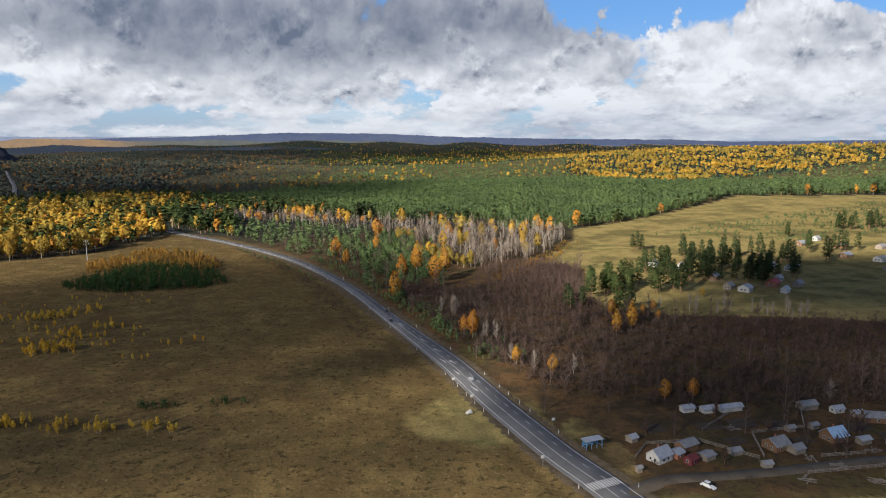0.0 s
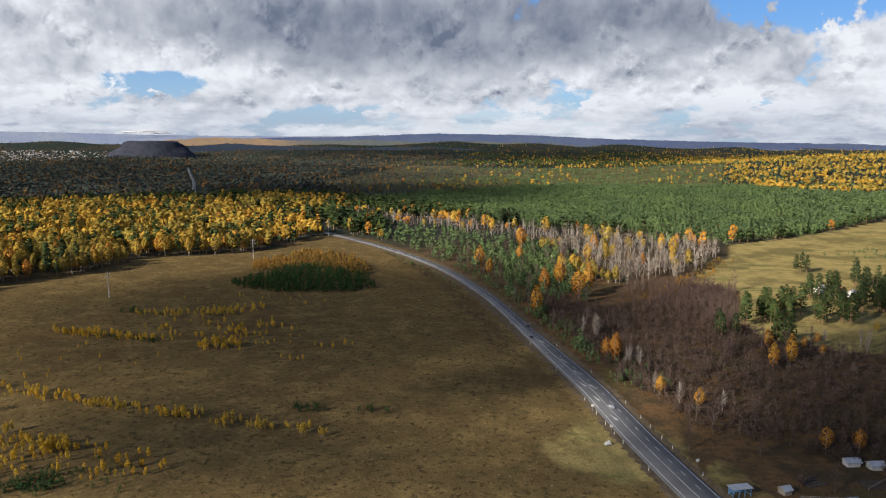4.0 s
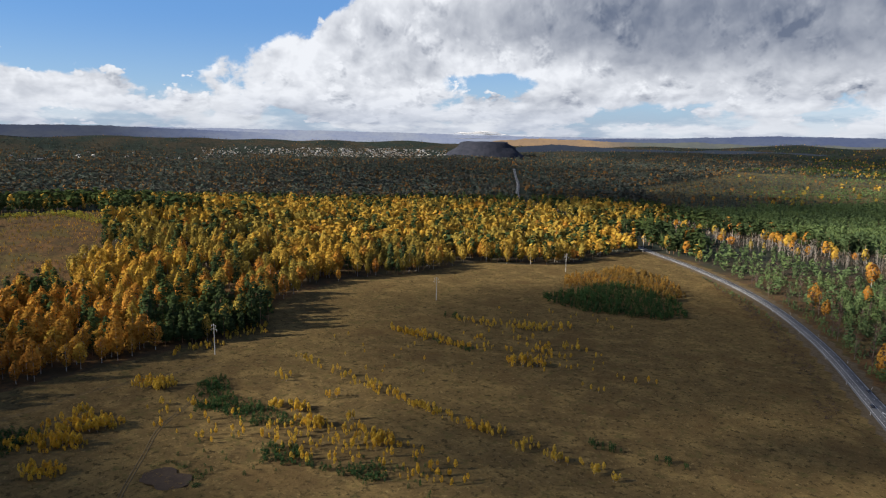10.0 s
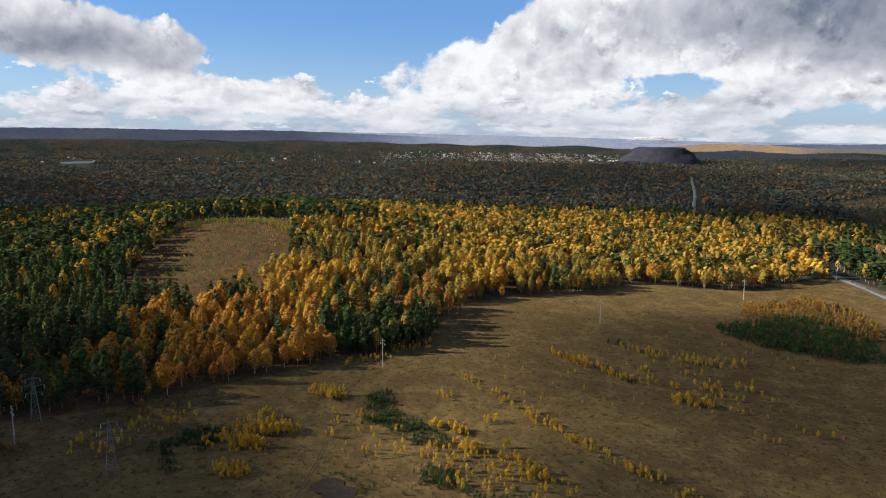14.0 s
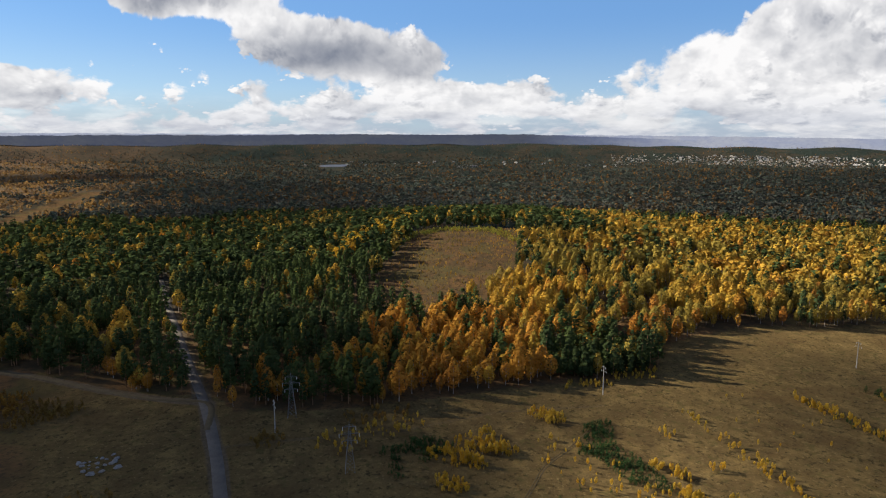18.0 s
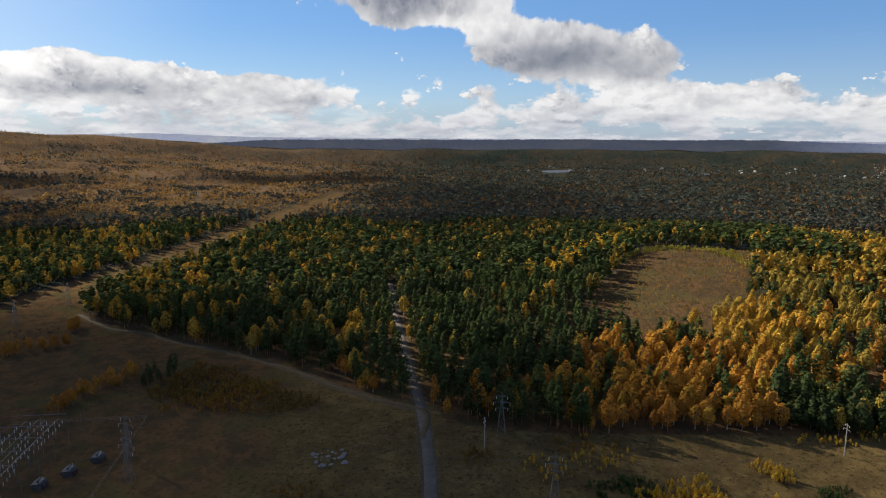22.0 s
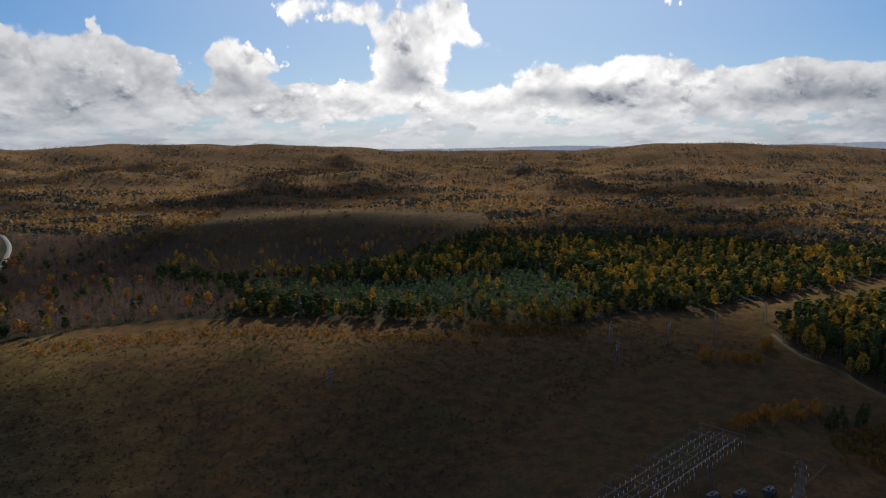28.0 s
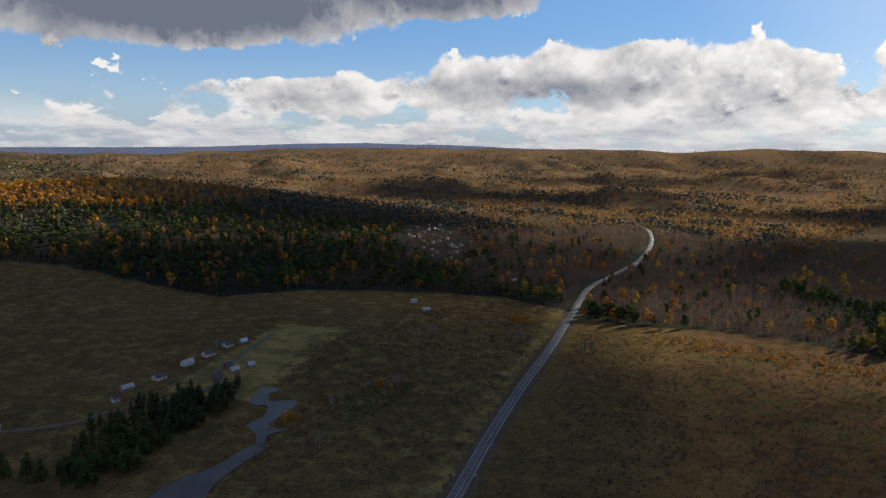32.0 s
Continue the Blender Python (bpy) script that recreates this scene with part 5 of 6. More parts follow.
house(67, 203.5, 35, 9, 7, 2.9, 3.0, M_WHITE, M_TINROOF, "white plastered house with a pale sheet gable roof")
house(73, 205.5, 35, 5, 5, 2.4, 1.2, M_BRICK, M_TINROOF, "low brick lean-to beside the white house", 1, False, name="shed")
house(78, 211, 32, 9, 6, 2.8, 1.6, M_LOG, M_GREYROOF, "long barn with a grey slate roof", 0, False, name="barn")
house(76, 201, 35, 5, 4, 2.6, 1.4, M_MAROON, M_MAROON, "dark red boarded porch house", 1, False, name="outhouse")
house(82, 204, 30, 6, 5, 2.2, 0.8, M_WOOD, M_GREYROOF, "weathered plank shed behind the house", 0, False, name="shed")
house(62, 217, 30, 4, 4, 2.3, 1.2, M_WOOD, M_TINROOF, "small garden shed with a pale roof", 0, False, name="shed")
house(58.5, 196, 20, 2.2, 2.0, 2.0, 0.6, M_WOOD, M_GREYROOF, "narrow plank outhouse beside the lane", 0, False, name="outhouse")
for x, y in ((89, 242), (96, 241), (103, 242), (107, 243)):
    house(x, y, 10 + x % 7, 4.5, 3.0, 1.7, 0.9, M_WHITE, M_TINROOF, "pale garden greenhouse under film", 0, False, "greenhouses", "greenhouse")
house(107, 211, 25, 9, 8, 2.9, 2.6, M_LOG, M_GREYROOF, "dark log house with a slate roof")
house(112, 208, 25, 6, 5, 2.4, 1.5, M_WOOD, M_GREYROOF, "plank barn joined to the log house", 0, False, name="barn")
house(129, 217, 20, 9, 8, 3.0, 3.2, M_LOG, M_BLUEROOF, "log house with a pale blue tin roof")
house(137, 214, 20, 6, 4, 2.4, 1.0, M_WOOD, M_TINROOF, "low shed with a pale roof in a yard", 0, False, name="shed")
house(134, 244, 15, 9, 6, 2.6, 1.6, M_WOOD, M_GREYROOF, "grey plank barn at the garden end", 0, False, name="barn")
house(143, 240, 15, 6, 4, 2.3, 1.4, M_WHITE, M_TINROOF, "white garden house with a tin roof", 1, False, name="shed")
house(148, 236, 15, 5, 4, 2.3, 1.2, M_WOOD, M_TINROOF, "small shed with a pale roof", 0, False, name="shed")
house(156, 231, -12, 22, 7, 2.8, 2.0, M_LOG, M_GREYROOF, "long low barn with a grey slate roof", 3, False, name="barn")
house(134, 190, 12, 9, 7, 2.8, 2.0, M_WOOD, M_TINROOF, "grey house with a pale tin roof beside woodpiles", 1)
# northern hamlet under the pines
for x, y, t, w, d, wall, roof, lab in (
        (164, 532, 60, 9, 6, M_WHITE, M_TINROOF, "white house with a pale roof under tall pines"), (174, 527, 55, 8, 6, M_WHITE, M_REDROOF, "white house with a bright red tin roof"),
        (181, 520, 55, 8, 6, M_WHITE, M_TINROOF, "white house with a pale tin roof"), (190, 478, 50, 9, 7, M_LOG, M_TINROOF, "log house with a pale roof"), (196, 440, 48, 8, 7, M_WHITE, M_TINROOF, "white house with three dark windows"),
        (188, 447, 48, 7, 5, M_WOOD, M_GREYROOF, "grey plank barn beside the white house"), (221, 455, 50, 10, 7, M_BRICK, M_REDROOF, "brick house with a dark red roof"), (219, 434, 40, 5, 4, M_WHITE, M_TINROOF, "small white shed beside a yard fence"),
        (236, 452, 40, 7, 5, M_WOOD, M_GREYROOF, "grey shed beside the red-roofed house"), (232, 470, 40, 5, 4, M_WHITE, M_TINROOF, "white garden shed beside a brick house"), (248, 517, 40, 9, 6, M_WOOD, M_TINROOF, "plank house with pale roof sheets"),
        (258, 508, 35, 6, 5, M_WHITE, M_TINROOF, "white cottage in a dark yard"), (266, 515, 35, 6, 5, M_WOOD, M_GREYROOF, "grey barn in a dark yard"), (326, 624, 35, 9, 6, M_LOG, M_TINROOF, "log house with a pale roof on the slope"),
        (330, 560, 30, 9, 7, M_LOG, M_TINROOF, "log cottage with a pale roof on the slope"), (347, 541, 30, 10, 7, M_WHITE, M_GREYROOF, "white cottage with dark windows"), (330, 503, 30, 9, 6, M_WOOD, M_TINROOF, "barn with a pale tin roof"),
        (355, 652, 30, 6, 5, M_WHITE, M_TINROOF, "white far cottage on the slope"), (356, 612, 30, 12, 6, M_BRICK, M_GREYROOF, "brick farm building on the slope"), (384, 600, 30, 8, 6, M_WOOD, M_GREYROOF, "grey far barn on the slope")):
    house(x, y, t, w, d, 2.7, 1.9, wall, roof, lab, 2 if "house" in lab or "cottage" in lab else 0, "house" in lab, "hamlet under the pines", "house" if ("house" in lab or "cottage" in lab) else "shed")
# southern hamlet by the stream
for x, y, t, w, d, wall, roof, lab in (
        (329, -470, 70, 9, 7, M_WHITE, M_DARKROOF, "white house with a dark slate roof on the slope"), (328, -507, 70, 10, 6, M_WHITE, M_TINROOF, "long white outbuilding with a pale roof"), (325, -534, 70, 9, 7, M_WHITE, M_DARKROOF, "white house with a dark roof above the lane"),
        (323, -564, 68, 8, 7, M_WHITE, M_DARKROOF, "white house at the end of the lane"), (334, -568, 68, 7, 5, M_WOOD, M_DARKROOF, "dark shed behind the white house"), (314, -576, 68, 7, 5, M_WOOD, M_BLUEROOF, "shed with a bluish roof"),
        (286, -482, 60, 8, 6, M_LOG, M_DARKROOF, "log cottage below the lane"), (282, -502, 60, 7, 6, M_WOOD, M_TINROOF, "plank shed with a pale roof below the lane"), (275, -517, 60, 6, 5, M_WOOD, M_TINROOF, "small pale-roofed shed below the lane"), (292, -510, 60, 6, 5, M_LOG, M_DARKROOF, "dark shed below the lane"),
        (330, -420, 65, 5, 4, M_WHITE, M_DARKROOF, "small white shed on the slope"), (337, -442, 65, 9, 5, M_WOOD, M_TINROOF, "shed with a pale tin roof on the slope"), (368, -352, 40, 9, 7, M_WOOD, M_TINROOF, "shed with a pale flat roof on the meadow"),
        (205, -785, 20, 7, 5, M_WHITE, M_TINROOF, "white hut among bare shrubs"), (181, -749, 30, 9, 5, M_WOOD, M_TINROOF, "low pale-roofed shed in the marsh"), (106, -952, 30, 8, 6, M_LOG, M_TINROOF, "cottage with a pale roof at the wood's edge"), (-69, -1162, 20, 10, 8, M_WHITE, M_TINROOF, "white roadside building at the bend")):
    house(x, y, t, w, d, 2.8, 2.2, wall, roof, lab, 2 if ("house" in lab or "cottage" in lab) else 0, "house" in lab, "hamlet by the stream", "house" if ("house" in lab or "cottage" in lab) else "shed")
# far garden village in the woods
rng = np.random.RandomState(21)
for k in range(64):
    while True:
        x, y = rng.uniform(200, 380), rng.uniform(-1480, -1030)
        if inside(np.array([x]), np.array([y]), VILLAGE_FAR)[0]:
            break
    wall = (M_WHITE, M_WOOD, M_LOG, M_BRICK)[rng.randint(4)]
    roof = (M_TINROOF, M_GREYROOF, M_WOOD, M_GREYROOF, M_LOG)[rng.randint(5)]
    lab = {M_WHITE: "white", M_WOOD: "grey plank", M_LOG: "brown log", M_BRICK: "brick"}[wall] + " garden cottage in the far woodland village"
    house(float(x), float(y), float(rng.uniform(0, 180)), rng.uniform(5, 9), rng.uniform(4, 7), 2.8, 2.2, wall, roof, lab, 1, False, "far garden village", "cottage", False)

# village fences and piles of boards
def board_pile(x, y, turn, lab="pile of pale sawn boards in a yard"):
    ob = thing("board_pile", lab, "wood pile", "piles of boards", on_ground(x, y, turn))
    r2 = random.Random(int(x * 7 + y))
    for k in range(9):
        bm = box(bmesh.new(), -2.4, 2.4, -0.13, 0.13, 0, 0.06)
        b = part("board", bm, M_WOOD, ob)
        b.matrix_basis = pose(r2.uniform(-0.6, 0.6), r2.uniform(-1.2, 1.2), 0.02 + 0.065 * k, 0, 0, r2.uniform(-40, 40))


for x, y, t in ((106, 190, 10), (114, 203, 60), (126, 188, 5), (120, 198, 0), (137, 208, 30), (99, 226, 20)):
    board_pile(x, y, t)


def fence(x0, y0, x1, y1, label="grey weathered plank fence along a yard"):
    ob = thing("fence", label, "fence", "yard fences", on_ground(x0, y0))
    base = ob.matrix_world.translation.z
    n = max(2, int(math.hypot(x1 - x0, y1 - y0) / 2.5))
    for k in range(n + 1):
        px, py = (x1 - x0) * k / n, (y1 - y0) * k / n
        part("post", beam(bmesh.new(), (px, py, -0.3), (px, py, 1.4), 0.07, 0.07, 4), M_WOOD, ob)
    for z in (0.4, 0.8, 1.2):
        part("rail", beam(bmesh.new(), (0, 0, z), (x1 - x0, y1 - y0, z), 0.09, 0.09, 4), M_WOOD, ob)


for f in ((60, 205, 66, 214), (66, 214, 84, 216), (84, 216, 98, 203), (100, 204, 104, 222), (104, 222, 124, 226), (118, 204, 133, 206), (184, 470, 205, 462), (205, 462, 214, 446), (160, 520, 186, 505), (312, -452, 308, -494), (292, -525, 274, -531)):
    fence(*f)

# ---- power line: poles, pylons, substation ----


def power_pole(x, y, turn, tall=18.0):
    ob = thing("power_pole", "tall grey concrete power pole with a crossarm", "power pole", "poles of the field line", on_ground(x, y, turn))
    part("mast", beam(bmesh.new(), (0, 0, -0.5), (0, 0, tall), 0.30, 0.2, 8), M_STONE, ob)
    for z, half in ((tall - 0.8, 1.5), (tall - 3.2, 2.1)):
        arm = part("crossarm", beam(bmesh.new(), (-half, 0, z), (half, 0, z), 0.11, 0.11, 4), M_STEEL, ob)
        for s in (-1, 1):
            part("insulator", beam(bmesh.new(), (s * half, 0, z), (s * half, 0, z - 1.1), 0.12, 0.09, 6), M_CERAMIC, arm, "pale porcelain insulator string")
    return ob


for x, y in ((-332, 218), (-318, 402), (-299, 573), (-292, 742), (-345, 30)):
    power_pole(x, y, 10)


def pylon(x, y, turn, tall=24.0):
    ob = thing("pylon", "grey steel lattice pylon with three crossarms", "pylon", "steel pylons", on_ground(x, y, turn))
    b, t = tall * 0.095, 0.45
    rad = lambda z: b + (t - b) * min(1.0, z / (tall * 0.8))
    for sx in (-1, 1):
        for sy in (-1, 1):
            bm = beam(bmesh.new(), (sx * b, sy * b, -0.4), (sx * t, sy * t, tall * 0.8), 0.13, 0.1, 4)
            beam(bm, (sx * t, sy * t, tall * 0.8), (0, 0, tall), 0.1, 0.06, 4)
            part("leg", bm, M_STEEL, ob)
    bm = bmesh.new()
    z = 0.0
    while z < tall * 0.78:
        z2 = z + max(1.0, rad(z) * 1.7)
        p, q = rad(z), rad(z2)
        for c in ((1, 1, -1, 1), (-1, 1, -1, -1), (-1, -1, 1, -1), (1, -1, 1, 1)):
            beam(bm, (c[0] * p, c[1] * p, z), (c[2] * q, c[3] * q, z2), 0.06, 0.06, 3)
            beam(bm, (c[2] * p, c[3] * p, z), (c[0] * q, c[1] * q, z2), 0.06, 0.06, 3)
        z = z2
    part("bracing", bm, M_STEEL, ob)
    for z, half in ((tall * 0.62, 3.4), (tall * 0.76, 4.6), (tall * 0.90, 3.0)):
        arm = part("crossarm", beam(bmesh.new(), (-half, 0, z), (half, 0, z), 0.08, 0.08, 4), M_STEEL, ob)
        for s in (-1, 1):
            part("stay", beam(bmesh.new(), (0, 0.4, z), (s * half, 0, z), 0.07, 0.05, 4), M_STEEL, arm)
            part("stay", beam(bmesh.new(), (0, 0, z + 1.2), (s * half, 0, z), 0.06, 0.05, 4), M_STEEL, arm)
        for s in (-1, 1):
            part("insulator", beam(bmesh.new(), (s * half, 0, z), (s * half, 0, z - 1.7), 0.13, 0.1, 6), M_CERAMIC, arm, "pale porcelain insulator string")
    return ob


for x, y, t, h in ((-291, 58, 80, 24), (-363, 41, 80, 25), (-314, -146, 70, 24), (-339, -157, 70, 24), (-451, -363, 20, 22), (-495, -407, 20, 22), (-533, -371, 20, 22), (-600, -366, 15, 24), (-677, -358, 15, 24), (-800, -330, 10, 24), (-922, -314, 10, 24),
                   (-373, -605, 30, 20), (-311, -676, 30, 20), (-230, -453, 30, 18), (-1260, -310, 5, 24), (-1400, -345, 5, 24)):
    pylon(x, y, t, h)


def substation():
    ob = thing("substation", "fenced electrical substation with steel gantries and pale insulators", "substation", at=pose(-318, -205, 0, 0, 0, 7))
    ins_me, leg_me = (bpy.data.meshes.new(nm) for nm in ("insulator", "support"))
    for me, bm, mt in ((ins_me, beam(bmesh.new(), (0, 0, 2.6), (0, 0, 4.3), 0.22, 0.16, 6), M_CERAMIC), (leg_me, beam(bmesh.new(), (0, 0, -0.2), (0, 0, 2.6), 0.10, 0.10, 5), M_STEEL)):
        bm.to_mesh(me)
        bm.free()
        me.materials.append(mt)
    r2 = random.Random(4)
    for row, y in enumerate((-20, -15, -10, -6, -2, 2)):
        for k in range(25):
            x = -60 + k * 4.9 + r2.uniform(-0.8, 0.8)
            if r2.random() < 0.15:
                continue
            sup = part("support", leg_me, None, ob)
            sup.location = (x, y + r2.uniform(-0.6, 0.6), 0)
            part("insulator", ins_me, None, sup, "pale porcelain insulator post")
    for y in (-18, -12, -8):
        part("busbar", beam(bmesh.new(), (-62, y, 4.6), (58, y, 4.6), 0.12, 0.12, 5), M_STEEL, ob, "grey aluminium tube")
    part("busbar", beam(bmesh.new(), (-62, -1, 5.0), (58, -1, 5.0), 0.2, 0.2, 5), M_STEEL, ob, "grey aluminium tube")
    for k in range(8):
        x = -58 + k * 16
        bm = bmesh.new()
        for y in (-23, -9, 5):
            beam(bm, (x, y, -0.2), (x, y, 9.5), 0.20, 0.14, 4)
        beam(bm, (x, -23, 9.3), (x, 5, 9.3), 0.16, 0.16, 4)
        part("gantry", bm, M_STEEL, ob)
    for x, y in ((12, 18), (0, 27), (-14, 36)):
        bm = bmesh.new()
        box(bm, x - 3.4, x + 3.4, y - 2, y + 2, 0, 3.2)
        box(bm, x - 2.6, x + 2.6, y + 2, y + 2.9, 0.6, 2.6)
        box(bm, x - 2.6, x + 2.6, y - 2.9, y - 2, 0.6, 2.6)
        beam(bm, (x - 2, y, 4.0), (x + 2, y, 4.0), 0.55, 0.55, 10)
        tr = part("transformer", bm, M_DARK, ob, "dark oil transformer with cooling ribs")
        for s in (-1.6, 0, 1.6):
            part("bushing", beam(bmesh.new(), (x + s, y + 0.9, 3.1), (x + s, y + 1.2, 4.9), 0.2, 0.12, 6), M_CERAMIC, tr)
    for k in range(7):
        x = -55 + k * 19
        part("lamp_post", beam(bmesh.new(), (x, 14, 0), (x, 14, 11), 0.12, 0.07, 5), M_STEEL, ob)
    ring = [(-68, -28), (66, -28), (66, 46), (-68, 46)]
    for (x0, y0), (x1, y1) in zip(ring, ring[1:] + ring[:1]):
        n = int(math.hypot(x1 - x0, y1 - y0) / 5)
        bm = bmesh.new()
        for z in (0.4, 1.2, 2.0):
            beam(bm, (x0, y0, z), (x1, y1, z), 0.05, 0.05, 4)
        for k in range(n):
            px, py = x0 + (x1 - x0) * k / n, y0 + (y1 - y0) * k / n
            beam(bm, (px, py, -0.2), (px, py, 2.3), 0.05, 0.05, 4)
        part("fence_side", bm, M_WOOD, ob, "concrete post fence")
    return ob


substation()

# boulders dumped beside the forest road
pile = thing("boulder_pile", "rows of pale boulders dumped on the rough ground", "boulders", at=pose(-337, -52, 0, 0, 0, 20))
rng = np.random.RandomState(8)
boulder_meshes = []
for k in range(4):
    bm = bmesh.new()
    bmesh.ops.create_icosphere(bm, subdivisions=2, radius=1.0)
    off = Vector(rng.uniform(-9, 9, 3))
    for v in bm.verts:
        v.co *= 1 + 0.35 * noise.noise(v.co * 1.1 + off)
        v.co.z = v.co.z * 0.75 + 0.55
    me = bpy.data.meshes.new("boulder")
    bm.to_mesh(me)
    bm.free()
    me.materials.append(M_ROCK)
    boulder_meshes.append(me)
for row in range(4):
    for k in range(6):
        b = part("boulder", boulder_meshes[(row + k) % 4], None, pile)
        s = rng.uniform(0.6, 1.5)
        b.matrix_basis = pose((row - 1.5) * 5.0 + rng.uniform(-1.6, 1.6), (k - 2.5) * 2.9 + rng.uniform(-1.3, 1.3), 0, 0, 0, rng.uniform(0, 360)) @ Matrix.Diagonal((s * 1.3, s, s, 1))

# ---- far works: spoil heap, town, factory halls ----


def far_place(az, r):
    a = radians(az)
    return -r * math.sin(a), r * math.cos(a)


def spoil_heap():
    m, n = material("dark_slag")
    pos = n.add("ShaderNodeNewGeometry").outputs["Position"]
    finish(n, n.mix(n.step(n.noise(pos, 0.03, 5), 0.4, 0.6), (0.018, 0.021, 0.034), (0.028, 0.031, 0.046)), 0.95, n.noise(pos, 0.15, 5), 0.6, 2.0)
    x, y = far_place(34.5, 4150)
    bm = bmesh.new()
    rows = []
    for z, rx, ry in ((-60, 300, 190), (0, 232, 150), (24, 207, 130), (52, 172, 105), (80, 137, 80), (84, 130, 74), (85.5, 120, 66)):
        rows.append([bm.verts.new((rx * math.cos(a) * (1 + 0.05 * math.sin(5 * a + z)), ry * math.sin(a) * (1 + 0.05 * math.cos(4 * a)), z + 2 * math.sin(3 * a))) for a in np.linspace(0, 6.2832, 49)[:-1]])
    for p, q in zip(rows, rows[1:]):
        for k in range(48):
            bm.faces.new((p[k], p[(k + 1) % 48], q[(k + 1) % 48], q[k]))
    bm.faces.new(rows[-1])
    ob = part("slag_mound", bm, m, None)
    ob.matrix_world = pose(x, y, HEAP_Z, 0, 0, 34)
    return tagged(ob, "flat-topped dark slag mound beyond the woods", "slag mound")


HEAP_Z = 14.0
spoil_heap()


def blocks(name, count, az0, az1, r0, r1, sizes, mats, label, seed):
    """Far buildings, a few of each wall colour in one mesh."""
    rng = np.random.RandomState(seed)
    for mi, mt in enumerate(mats):
        bm = bmesh.new()
        for _ in range(count // len(mats)):
            x, y = far_place(rng.uniform(az0, az1), rng.uniform(r0, r1))
            w, d, h = (rng.uniform(*q) for q in sizes)
            z = float(height(x, y))
            a = rng.uniform(0, 3.14)
            c, s = math.cos(a), math.sin(a)
            vs = [bm.verts.new((x + px * c - py * s, y + px * s + py * c, z + pz)) for pz in (-3, h) for px, py in ((-w, -d), (w, -d), (w, d), (-w, d))]
            top = [bm.verts.new((x + px * c, y + px * s, z + h + min(w, d) * 0.6)) for px in (-w, w)]
            for f in ((0, 1, 5, 4), (1, 2, 6, 5), (2, 3, 7, 6), (3, 0, 4, 7)):
                bm.faces.new([vs[i] for i in f])
            bm.faces.new((vs[4], vs[5], top[1], top[0]))
            bm.faces.new((vs[6], vs[7], top[0], top[1]))
            bm.faces.new((vs[7], vs[4], top[0]))
            bm.faces.new((vs[5], vs[6], top[1]))
        ob = part(name, bm, mt, None, kind="stuff")
        tagged(ob, label, "town")


blocks("far_town", 1300, 36.2, 57, 4020, 4470, ((2, 5), (2, 4), (1.8, 3.4)), (M_STONE, M_GREYROOF, M_WOOD, M_WOOD), "pale far town of small houses and blocks", 2)
blocks("far_flats", 60, 39, 52, 4250, 4470, ((4, 9), (3, 5), (4, 8)), (M_STONE, M_GREYROOF), "pale far blocks of flats in the town", 3)
blocks("far_works", 26, 33, 40, 4150, 4330, ((8, 16), (5, 9), (4, 9)), (M_WHITE, M_STONE), "pale works buildings beside the spoil heap", 4)
blocks("far_hamlet", 46, 56, 82, 3650, 4300, ((5, 9), (4, 7), (3, 5)), (M_WHITE, M_GREYROOF), "pale roofs of a far hamlet in the woods", 5)
for az, r, w, d, h in ((68.3, 3330, 38, 10, 9), (69.2, 3360, 16, 9, 7)):
    x, y = far_place(az, r)
    hall = thing("factory_hall", "long white factory hall in the dark woods", "factory hall", at=pose(x, y, float(height(x, y)), 0, 0, az))
    part("wall", box(bmesh.new(), -w, w, -d, d, -3, h), M_WHITE, hall)
    part("roof", box(bmesh.new(), -w - 1, w + 1, -d - 1, d + 1, h, h + 1.2), M_GREYROOF, hall)
    part("window_band", box(bmesh.new(), -w + 3, w - 3, -d - 0.15, -d, h * 0.35, h * 0.6), M_GLASS, hall)

# ---- single trees and shrubs ----


def mesh_of(tris, name, mat):
    v = np.asarray(tris, np.float32).reshape(-1, 3)
    ob = sheet_mesh(name, v, np.arange(len(v)).reshape(-1, 3), mat)
    me = ob.data
    bpy.data.objects.remove(ob)
    return me


def tree_stock(kind, k, seeds, name, label, trunk_mat, limbs=5):
    """Several models of one tree, each with a crown and a trunk with limbs."""
    stock = []
    for s in seeds:
        leaf, _ = template(kind, k, s)
        rng = np.random.RandomState(s + 500)
        bm = bmesh.new()
        bend = rng.uniform(-0.012, 0.012, 2)
        beam(bm, (0, 0, -0.03), (bend[0], bend[1], 0.45), 0.014, 0.009, 6)
        beam(bm, (bend[0], bend[1], 0.45), (0, 0, 0.93), 0.009, 0.002, 5)
        for _ in range(limbs):
            z, a, ln = rng.uniform(0.32, 0.75), rng.uniform(0, 6.28), rng.uniform(0.08, 0.15)
            beam(bm, (bend[0] * 0.6, bend[1] * 0.6, z), (ln * math.cos(a), ln * math.sin(a), z + ln * 0.9), 0.0045, 0.0015, 4)
        me = bpy.data.meshes.new("trunk")
        bm.to_mesh(me)
        bm.free()
        me.materials.append(trunk_mat)
        stock.append((mesh_of(leaf, "crown", MAT["thicket" if kind == "young_pine" else kind]), me))
    return stock


